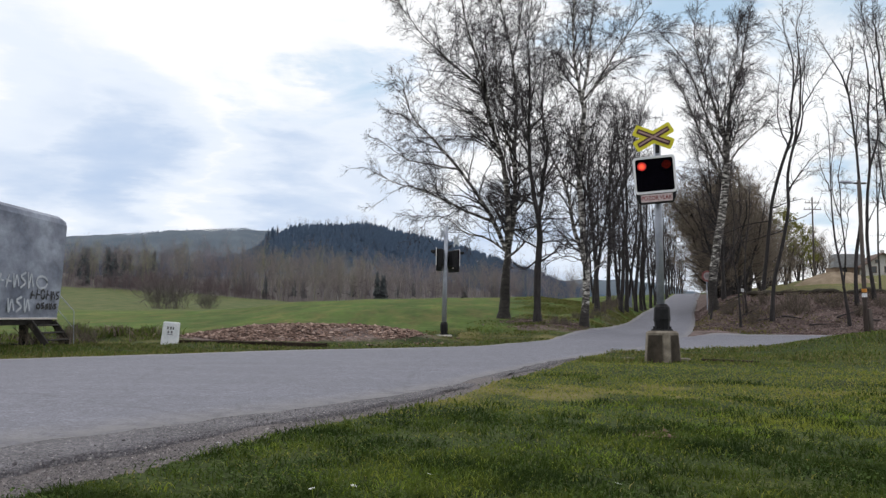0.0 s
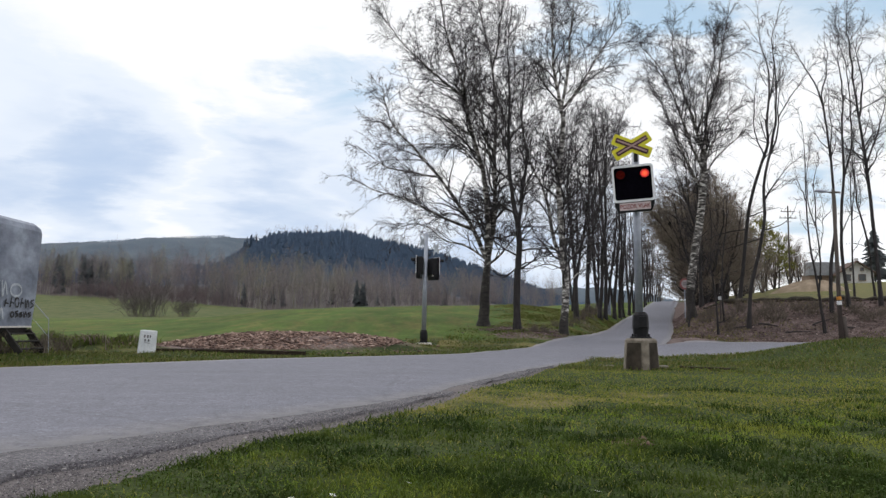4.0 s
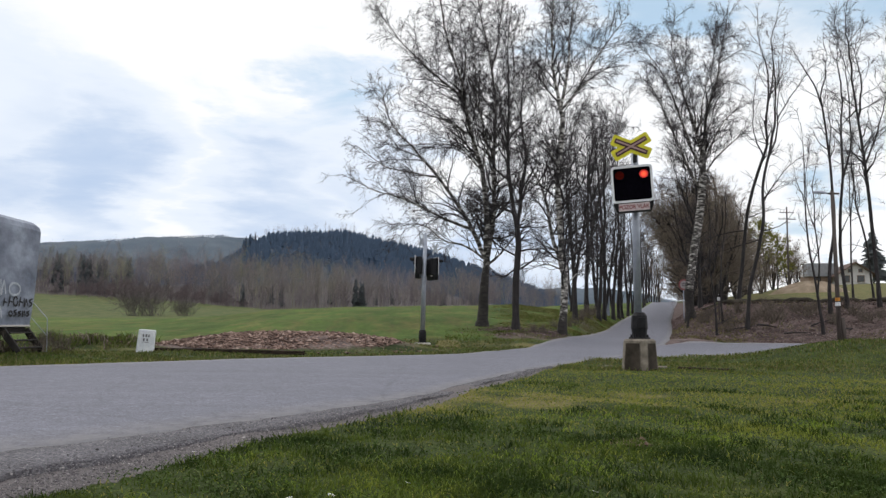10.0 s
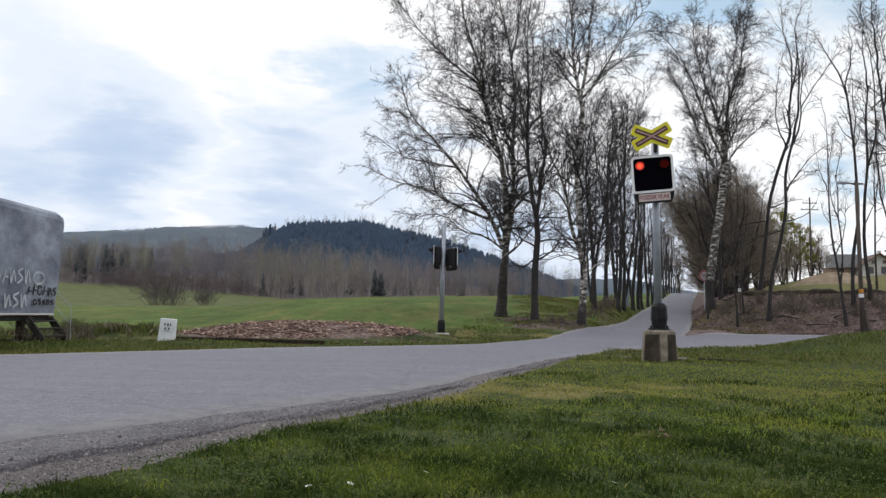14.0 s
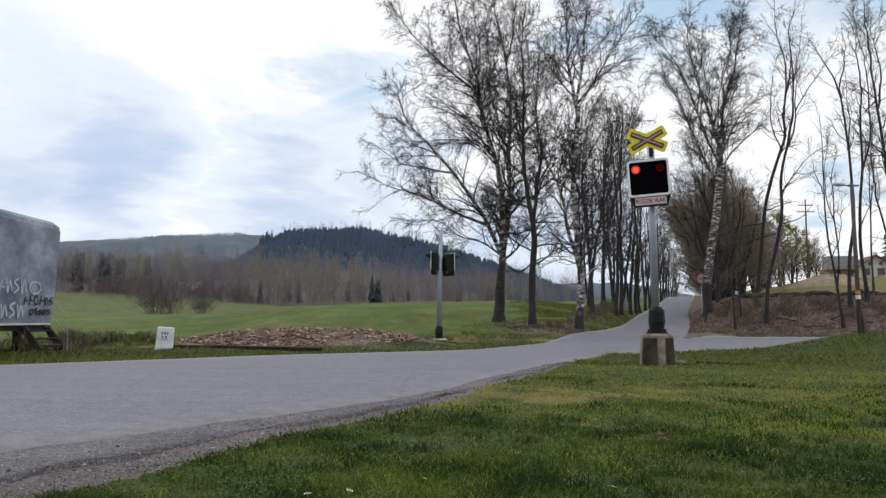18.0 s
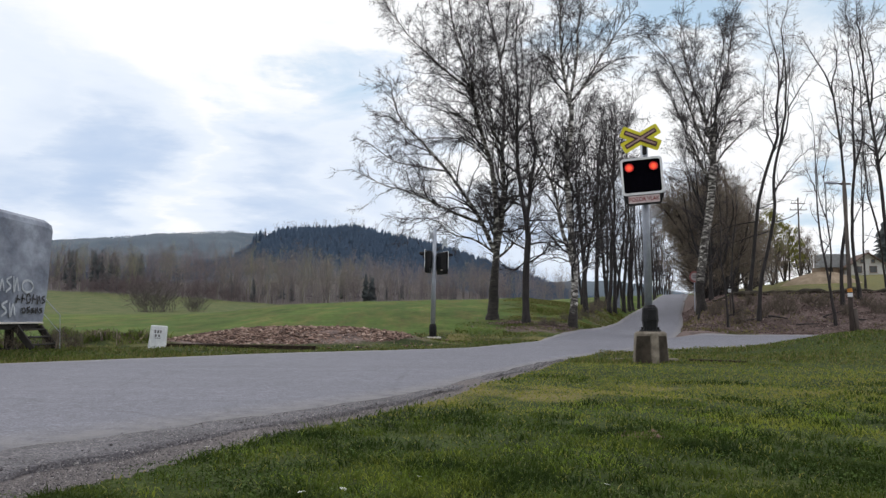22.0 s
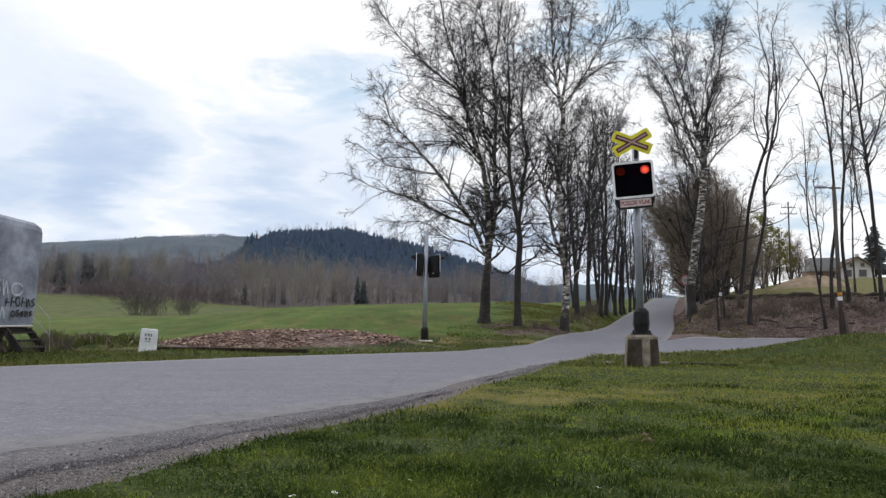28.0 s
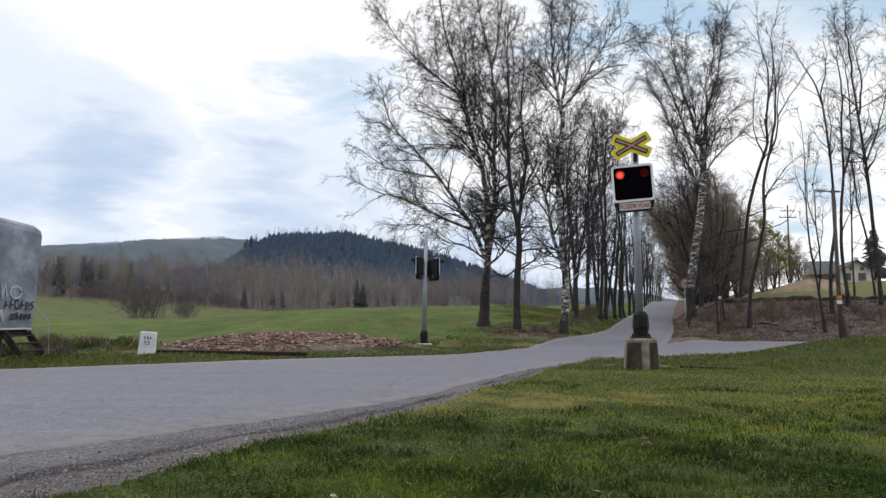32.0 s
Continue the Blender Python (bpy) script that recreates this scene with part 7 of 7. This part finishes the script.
def build_houses():
    def window(parent, x, z, w, h, y=-0.06):
        fr = part("window", ring_prism([(x - w / 2, z - h / 2), (x + w / 2, z - h / 2), (x + w / 2, z + h / 2), (x - w / 2, z + h / 2)],
                                       [(x - w / 2 + 0.08, z - h / 2 + 0.08), (x + w / 2 - 0.08, z - h / 2 + 0.08), (x + w / 2 - 0.08, z + h / 2 - 0.08), (x - w / 2 + 0.08, z + h / 2 - 0.08)], y - 0.03, y + 0.05), BROWN_WOOD, parent, "brown window frame")
        part("pane", box(w - 0.16, 0.02, h - 0.16, (x, y + 0.01, z)), PANE, fr, "dark window pane")
        part("sill", box(w + 0.1, 0.14, 0.06, (x, y - 0.05, z - h / 2 - 0.03)), SLAB, fr)

    x, y, z = footing(55.2, 165)
    hs = thing("house", pose(x, y, z - 0.9, 0, 0, -14), "pale plastered house with a brown roof behind the trees", "house")
    w, d, e, r = 5.8, 9.0, 2.8, 5.0
    part("wall", prism([(-w / 2, 0), (w / 2, 0), (w / 2, e), (-w / 2, e)], 0, d), PLASTER, hs, "white plastered walls")
    part("gable", prism([(-w / 2, e), (w / 2, e), (0, r - 0.1)], 0.03, d - 0.03), PLASTER, hs, "pale plastered gable")
    for s in (-1, 1):
        roof = bmesh.new()
        pts = [(0, r), (s * (w / 2 + 0.7), e - 0.35), (s * (w / 2 + 0.7), e - 0.53), (0, r - 0.2)]
        prism(pts if s > 0 else pts[::-1], -0.8, d + 0.6, roof)
        part("roof", roof, TILE, hs, "brown tiled roof")
    for xx in (-1.6, 0.9):
        window(hs, xx, 1.9, 1.3, 1.3)
    for xx in (-0.9, 0.9):
        window(hs, xx, 3.4, 0.7, 0.7, -0.03)
    part("chimney", box(0.6, 0.6, 1.4, (1.2, d / 2, r + 0.1), 0.02), PLASTER, hs)
    x, y, z = footing(51.0, 168)
    sh = thing("shed", pose(x, y, z - 0.3, 0, 0, -8), "low barn with a grey roof", "barn")
    part("wall", prism([(-2.6, 0), (2.6, 0), (2.6, 2.0), (-2.6, 2.0)], 0, 5), BROWN_WOOD, sh)
    part("roof", prism([(-2.9, 1.8), (2.9, 1.8), (2.7, 4.3), (-2.7, 4.3)], -0.4, 2.6), SLATE, sh, "grey sheet roof")
    part("door", box(1.2, 0.06, 1.7, (-1, -0.03, 0.85), 0.01), TAR, sh)
    x, y, z = footing(57.6, 180)
    rng = np.random.default_rng(81)
    v, f = spruce(rng, 14, 16)
    t = thing("spruce", pose(x, y, z + 0.2), "dark spruce beside the house", "tree")
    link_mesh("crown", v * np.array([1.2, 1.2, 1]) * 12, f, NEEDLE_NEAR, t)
    part("trunk", rod((0, 0, -0.6), (0, 0, 2.4), 0.2, 0.16, 8), BARK, t)


# ---- grass ----
def blades(name, xy, high, wide, mat, label, seed, lean=0.45, sward=False):
    """Bent blades of grass, three triangles each; a far sward is shaded as one soft surface."""
    n = len(xy)
    rng = np.random.default_rng(seed)
    z = ground(xy[:, 0], xy[:, 1]) + 0.018 * rough_of(xy[:, 0], xy[:, 1], 1.1) - 0.012
    p = np.concatenate([xy, z[:, None]], 1)
    a = rng.uniform(0, 2 * np.pi, n)
    side = np.stack([np.cos(a), np.sin(a), 0 * a], 1) * wide[:, None] / 2
    b = rng.uniform(0, 2 * np.pi, n)
    tip = np.stack([np.cos(b), np.sin(b), 0 * b], 1) * (high * rng.uniform(0.1, lean * 2, n))[:, None]
    mid = p + tip * 0.3 + UP * (high * 0.6)[:, None]
    end = p + tip + UP * (high * rng.uniform(0.75, 1.0, n))[:, None]
    v = np.stack([p - side, p + side, mid + side * 0.7, mid - side * 0.7, end], 1).reshape(-1, 3)
    i = np.arange(n)[:, None] * 5
    f = np.concatenate([i + np.array([0, 1, 2]), i + np.array([0, 2, 3]), i + np.array([3, 2, 4])])
    ob = link_mesh(name, v, f, mat, smooth=sward)
    if sward:
        up = unit(np.concatenate([rng.normal(0, 0.35, (n, 2)), np.ones((n, 1))], 1))
        ob.data.normals_split_custom_set_from_vertices(np.repeat(up, 5, axis=0).tolist())
    return tagged(ob, label, "grass", kind="stuff")


def build_grass():
    rng = np.random.default_rng(91)

    def spots(n, d0, d1, b0, b1, power=1.0):
        d = d0 * (d1 / d0) ** (rng.uniform(0, 1, n) ** power)
        b = rng.uniform(b0, b1, n) / 100
        y = d / np.hypot(1, b)
        return np.stack([b * y, y], 1)

    def off_road(xy, margin=0.0):
        bad = paved(xy[:, 0], xy[:, 1]) | inside(xy[:, 0], xy[:, 1], SHOULDER_OUTLINE)
        gap = np.min(np.hypot(xy[:, None, 0] - RAIL_LINE[None, ::2, 0], xy[:, None, 1] - RAIL_LINE[None, ::2, 1]), 1) if len(xy) < 200000 else np.ones(len(xy))
        return xy[~bad & (gap > 0.42)]

    def tufted(xy, step=0.9):
        """Keeps more where the sward is thick."""
        t = rough_of(xy[:, 0], xy[:, 1], 5.1 * step) + rough_of(xy[:, 0], xy[:, 1], 13.0 * step, 2.0)
        return xy[rng.uniform(-4.6, 1.2, len(xy)) < t]

    near = tufted(off_road(spots(330000, 1.6, 17, -75, 72)))
    patch = hump(near[:, 0], near[:, 1], 2.4, 8.2, 4.4, 2.0, 6, 0.62) + hump(near[:, 0], near[:, 1], -0.2, 7.6, 0.6, 1.8, -20, 0.6)
    far_off = np.clip((np.hypot(near[:, 0], near[:, 1]) - 6) / 5, 0, 1)
    dry = rng.uniform(0, 1, len(near)) < np.clip(patch * (0.55 + 0.35 * rough_of(near[:, 0], near[:, 1], 2.3)), 0, 0.8) + 0.05 + 0.28 * (far_off > 0.4) + 0.5 * far_off * (0.7 + 0.4 * rough_of(near[:, 0], near[:, 1], 0.9))
    d = np.hypot(near[:, 0], near[:, 1])
    lush = near[~dry]
    dl = d[~dry]
    tall = (0.042 + 0.022 * np.clip(rough_of(lush[:, 0], lush[:, 1], 2.7), -1, 1)) * rng.uniform(0.45, 1.15, len(lush)) * np.clip(1.05 - patch[~dry] * 0.5, 0.5, 1) * np.clip(1.25 - 0.07 * dl, 0.6, 1)
    # Grass near the stand takes the blade colour with shade in it.
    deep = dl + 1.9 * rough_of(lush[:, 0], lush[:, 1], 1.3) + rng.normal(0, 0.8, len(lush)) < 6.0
    blades("lawn", lush[deep], tall[deep], (0.0032 + 0.0008 * dl)[deep], SHADED_BLADE, "dark green roadside grass, foreground shade put into its colour", 92, 0.8)
    blades("lawn", lush[~deep], tall[~deep], (0.0032 + 0.0008 * dl)[~deep], BLADE, "ragged green roadside grass", 96, 0.9)
    blades("dry_grass", near[dry], rng.uniform(0.015, 0.045, dry.sum()), 0.004 + 0.0008 * d[dry], STRAW, "worn yellowish grass", 93, 0.8)
    # the lawn goes on round and behind the walker's stand
    r, a = 11.0 * rng.uniform(0, 1, 150000) ** 0.75, rng.uniform(0, 2 * np.pi, 150000)
    back = np.stack([r * np.sin(a), r * np.cos(a)], 1)
    back = off_road(back[(back[:, 1] < 1.5) | (np.abs(back[:, 0]) > 0.74 * back[:, 1])])
    blades("lawn", back, rng.uniform(0.025, 0.065, len(back)), rng.uniform(0.010, 0.022, len(back)), SHADED_BLADE, "short green grass beside the road", 103, 0.6)
    # single tufts that stand above the sward, and low round leaves between them
    heart = spots(3200, 1.7, 10.5, -72, 70)
    heart = heart[rng.uniform(-1.8, 1.4, len(heart)) < rough_of(heart[:, 0], heart[:, 1], 2.1, 3.0)]
    many = np.repeat(heart, 20, axis=0)
    d = np.hypot(many[:, 0], many[:, 1])
    tuft = many + rng.normal(0, 1, many.shape) * (0.022 + 0.006 * d)[:, None]
    inside_lawn = ~(paved(tuft[:, 0], tuft[:, 1]) | inside(tuft[:, 0], tuft[:, 1], SHOULDER_OUTLINE))
    inside_lawn &= hump(tuft[:, 0], tuft[:, 1], 2.0, 8.3, 3.0, 1.0, 8, 1.0) < 0.45
    tuft, d = tuft[inside_lawn], d[inside_lawn]
    pale = np.repeat(rng.uniform(0, 1, len(heart)) < 0.05, 20)[inside_lawn]
    size = rng.uniform(0.035, 0.085, len(tuft))
    blades("tufts", tuft[pale], size[pale] * 0.85, (0.004 + 0.0009 * d)[pale], BLADE, "fresh light green tufts in the lawn", 101, 0.7)
    blades("tufts", tuft[~pale], size[~pale], (0.004 + 0.0009 * d)[~pale], SHADED_BLADE, "dark green tufts in the lawn", 102, 0.7)
    leaf = off_road(spots(75000, 1.6, 12, -72, 70))
    leaf = leaf[rng.uniform(-0.6, 1.5, len(leaf)) < rough_of(leaf[:, 0], leaf[:, 1], 1.9, 5.0) + 0.5 * rough_of(leaf[:, 0], leaf[:, 1], 6.0)]
    z = ground(leaf[:, 0], leaf[:, 1]) + 0.018 * rough_of(leaf[:, 0], leaf[:, 1], 1.1) + rng.uniform(0.015, 0.05, len(leaf))
    p = np.concatenate([leaf, z[:, None]], 1)
    a = unit(np.concatenate([rng.normal(0, 1, (len(p), 2)), rng.normal(0, 0.35, (len(p), 1))], 1))
    c = unit(np.cross(a, unit(np.concatenate([rng.normal(0, 0.45, (len(p), 2)), np.ones((len(p), 1))], 1))))
    s = rng.uniform(0.003, 0.007, (len(p), 1)) + 0.0006 * np.hypot(leaf[:, 0], leaf[:, 1])[:, None]
    v = np.stack([p - a * s, p + c * s * 0.8, p + a * s, p - c * s * 0.8], 1)
    tagged(link_mesh("clover", v.reshape(-1, 3), np.arange(4 * len(p)).reshape(-1, 4), CLOVER), "low round green leaves in the lawn", "clover", kind="stuff")
    far = off_road(spots(70000, 14, 27, -75, 60))
    bankish = hump(far[:, 0], far[:, 1], -4.2, 23.2, 4.0, 2.0, -14, 1.0) > 0.3
    far = far[~bankish]
    d = np.hypot(far[:, 0], far[:, 1])
    tall = rng.uniform(0.03, 0.085, len(far)) * (1 + 0.5 * np.clip(rough_of(far[:, 0], far[:, 1], 1.9), -0.8, 1))
    sere = rng.uniform(0, 1, len(far)) < 0.38 + 0.25 * rough_of(far[:, 0], far[:, 1], 0.8)
    blades("verge_grass", far[~sere], tall[~sere], (0.006 + 0.0007 * d)[~sere], SWARD, "green grass on the far verge", 94, 0.5, True)
    blades("dry_verge", far[sere], tall[sere] * 0.9, (0.006 + 0.0007 * d)[sere], SWARD_DRY, "yellowish old grass on the far verge", 95, 0.6, True)
    # tufts over the meadow and the lane's bank, patchy
    field = np.concatenate([off_road(spots(110000, 26, 80, -72, 26, 0.9)), off_road(spots(42000, 29, 62, 9, 25))])
    d = np.hypot(field[:, 0], field[:, 1])
    thick = rough_of(field[:, 0], field[:, 1], 0.55) + 0.8 * rough_of(field[:, 0], field[:, 1], 1.7, 1.0) + 0.6 * rough_of(field[:, 0], field[:, 1] * 0.3, 0.21, 4.0)
    under = (field[:, 0] / field[:, 1] > 0.09 + rng.uniform(0, 0.035, len(field)) + 0.02 * rough_of(field[:, 0], field[:, 1], 0.9)) & (d < 60)
    bare = under & (d < 37) & (field[:, 0] / field[:, 1] < 0.19) & (field[:, 0] / field[:, 1] > 0.085)
    keep = (rng.uniform(-1.7, 2.2, len(field)) < thick + under * 1.3) & (rng.uniform(0, 1, len(field)) < np.where(bare, 0.3, 1.0)) & (hump(field[:, 0], field[:, 1], -4.2, 23.2, 4.2, 2.6, -14, 1.0) < 0.2)
    field, d, thick, under = field[keep], d[keep], thick[keep], under[keep]
    tall = rng.uniform(0.03, 0.075, len(field)) * (1 + 0.3 * under) * np.clip(1 + 0.3 * thick, 0.6, 1.8)
    sere = (under | (d < 30)) & (rng.uniform(0, 1, len(field)) < 0.30 + 0.22 * rough_of(field[:, 0], field[:, 1], 0.35, 2.0) + 0.25 * (d < 32) + 0.3 * (d > 36))
    shade = under & ~sere
    blades("bank_grass", field[shade], tall[shade], (0.006 + 0.0006 * d)[shade], SWARD, "deep green tufts of grass on the bank under the trees", 100, 0.6, True)
    open_field = ~under & ~sere & (d < np.where(field[:, 0] / field[:, 1] > 0.03, 35, 29))
    blades("meadow_tufts", field[open_field], tall[open_field], (0.008 + 0.0008 * d)[open_field], SWARD, "green tufts of grass over the meadow", 97, 0.6, True)
    blades("dry_tufts", field[sere], tall[sere] * 0.9, (0.010 + 0.0008 * d)[sere], SWARD_DRY, "pale old grass tufts on the bank", 98, 0.7, True)
    # weeds between the wagon and the earth bank
    weeds = np.concatenate([rng.normal((-9.2, 22.3), (1.2, 0.6), (6000, 2)), rng.normal((-12.5, 21.6), (1.6, 0.8), (3000, 2))])
    weeds = weeds[rng.uniform(-1.6, 1.6, len(weeds)) < rough_of(weeds[:, 0], weeds[:, 1], 3.3) + 0.6 * rough_of(weeds[:, 0], weeds[:, 1], 8.0, 1.0)]
    weeds = off_road(weeds)
    weeds = weeds[weeds[:, 0] < -7.5]
    tall = rng.uniform(0.05, 0.26, len(weeds)) * np.clip(1 + 0.5 * rough_of(weeds[:, 0], weeds[:, 1], 2.4), 0.3, 1.6)
    old = rng.uniform(0, 1, len(weeds)) < 0.22 + 0.3 * rough_of(weeds[:, 0], weeds[:, 1], 1.7, 3.0)
    blades("weeds", weeds[~old], tall[~old], np.full((~old).sum(), 0.03), SWARD, "ragged green weeds beside the wagon", 99, 0.6, True)
    blades("dry_weeds", weeds[old], tall[old], np.full(old.sum(), 0.03), LEAF, "withered brown weeds beside the wagon", 105, 0.6, True)
    # dead leaves on the bank beside the branch road, and in drifts between the trees by the meadow
    under_trees = np.concatenate([rng.normal((3.5, 34.2), (0.5, 0.7), (1500, 2)), rng.normal((5.0, 33.0), (0.6, 0.6), (1300, 2)), rng.normal((4.2, 31.8), (0.9, 0.5), (700, 2))])
    under_trees = under_trees[rng.uniform(-1.3, 1.3, len(under_trees)) < rough_of(under_trees[:, 0], under_trees[:, 1], 2.3)]
    b = np.concatenate([ring_places(rng, 22000, 31, 64, 38, 50), ring_places(rng, 6000, 31.5, 37, 46, 66), under_trees])
    b = b[~paved(b[:, 0], b[:, 1])]
    z = ground(b[:, 0], b[:, 1]) + 0.03
    p = np.concatenate([b, z[:, None]], 1)
    a = unit(np.concatenate([rng.normal(0, 1, (len(p), 2)), rng.normal(0, 0.25, (len(p), 1))], 1))
    c = unit(np.cross(a, unit(np.concatenate([rng.normal(0, 0.4, (len(p), 2)), np.ones((len(p), 1))], 1))))
    s = rng.uniform(0.025, 0.065, (len(p), 1))
    v = np.stack([p - a * s, p + c * s * 0.7, p + a * s, p - c * s * 0.7], 1)
    tagged(link_mesh("fallen_leaves", v.reshape(-1, 3), np.arange(4 * len(p)).reshape(-1, 4), LEAF), "brown fallen leaves on the bank and under the trees", "leaves", kind="stuff")
    # grass that creeps over the bank
    creep = ring_places(rng, 16000, 31, 66, 38, 49)
    creep = creep[~paved(creep[:, 0], creep[:, 1])]
    creep = creep[rng.uniform(-0.2, 2.6, len(creep)) < rough_of(creep[:, 0], creep[:, 1], 0.7, 1.0) + rough_of(creep[:, 0], creep[:, 1], 2.1) * 0.6 + 1.6 * (creep[:, 0] / creep[:, 1] < 0.41) - 0.2]
    blades("bank_grass", creep, rng.uniform(0.05, 0.16, len(creep)), np.full(len(creep), 0.035), SWARD_DRY, "olive tufts creeping over the leafy bank", 104, 0.7, True)
    # a few white flowers in the lawn
    for i, (x, y) in enumerate([(-0.52, 3.30), (-0.36, 3.36), (-1.22, 4.45), (-0.05, 3.62), (0.75, 3.45)]):
        z = float(ground(np.array([x]), np.array([y]))[0])
        fl = thing("daisy", pose(x, y, z + 0.045, rng.uniform(-15, 15), rng.uniform(-15, 15), rng.uniform(0, 360)), "small white flower in the grass", "flower", "flowers in the grass")
        head = bmesh.new()
        c0 = head.verts.new((0, 0, 0.004))
        for k in range(9):
            a = 2 * math.pi * k / 9
            q = [head.verts.new((r * math.cos(a + o), r * math.sin(a + o), h)) for r, o, h in ((0.004, 0, 0.004), (0.014, -0.2, 0.007), (0.016, 0.2, 0.007))]
            head.faces.new(q)
        head.verts.remove(c0)
        part("petals", head, PETAL, fl)
        part("stalk", rod((0, 0, -0.06), (0, 0, 0.003), 0.0015, 0.0015, 5), BLADE, fl)


def build_fly():
    """A fly about 10 mm long, its head towards local y."""
    fly = thing("fly", pose(-2.9, 1.0, 0.045, 0, 0, -70), "small dark fly with clear wings in flight", "insect")
    for name, y, r, stretch in (("abdomen", -0.0029, 0.0021, 1.7), ("thorax", 0.0018, 0.0019, 1.1), ("head", 0.0044, 0.0013, 0.9)):
        b = bmesh.new()
        bmesh.ops.create_uvsphere(b, u_segments=12, v_segments=8, radius=r)
        bmesh.ops.transform(b, matrix=Matrix.Translation((0, y, 0)) @ Matrix.Diagonal((1, stretch, 0.9, 1)), verts=b.verts)
        part(name, b, BLACK, fly, smooth=True)
    for s in (-1, 1):
        wing = prism([(s * x, z) for x, z in ((0.001, 0.0015), (0.005, 0.0004), (0.007, -0.002), (0.006, -0.004), (0.002, -0.003))], -0.0001, 0.0001)
        part("wing", wing, INK, fly, "greyish wing", pose(0, 0.0014, 0.0018, -75, 0, 0))
    return fly


OFF_DISCS = near_signal()
FLY = build_fly()
far_signal()
build_crossing()
build_wagon()
build_bank()
build_houses()
build_grass()


# ---- what moves: added discs hide the two glowing lenses in turn, in place of switching; a fly crosses from the road up over the lawn ----
PERIOD, TO_RIGHT, TO_LEFT = 1.129, 0.545, 1.00


def motions():
    for disc, x, lit_first in zip(OFF_DISCS, (-0.205, 0.205), (True, False)):
        shut, away = pose(x, 0, 0.16), pose(x, 0.10, 0.16)      # before the lens, or drawn back into the housing
        first, second = (away, shut) if lit_first else (shut, away)
        rows = [(0.0, first)]
        for k in range(40):
            for moment, before, after in ((TO_RIGHT + PERIOD * k, first, second), (TO_LEFT + PERIOD * k, second, first)):
                if moment + 0.1 < SECONDS:
                    rows.append((moment - 0.03, before))
                    rows.append((moment + 0.03, after))
        rows.append((SECONDS, rows[-1][1]))
        walk(disc, rows)
    path = [(6.58, -1.479, 2.610, 1.058), (6.7, -1.191, 2.754, 1.066), (6.8, -1.061, 2.806, 1.058), (6.9, -1.016, 2.823, 1.112), (7.0, -0.850, 2.877, 1.173), (7.1, -0.733, 2.909, 1.250),
            (7.2, -0.544, 2.950, 1.374), (7.3, -0.513, 2.956, 1.487), (7.4, -0.363, 2.978, 1.549), (7.6, -0.131, 2.997, 1.783), (7.8, 0.090, 2.999, 2.131), (8.3, 0.9, 1.4, 2.2)]
    rest, later = pose(-2.9, 1.0, 0.045, 0, 0, -70), pose(1.6, -2.5, 0.05, 0, 0, -120)
    walk(FLY, [(0.0, rest), (6.0, rest)] + [(t, pose(x, y, z, 20, 0, -70)) for t, x, y, z in path] + [(9.2, later), (SECONDS, later)])


motions()
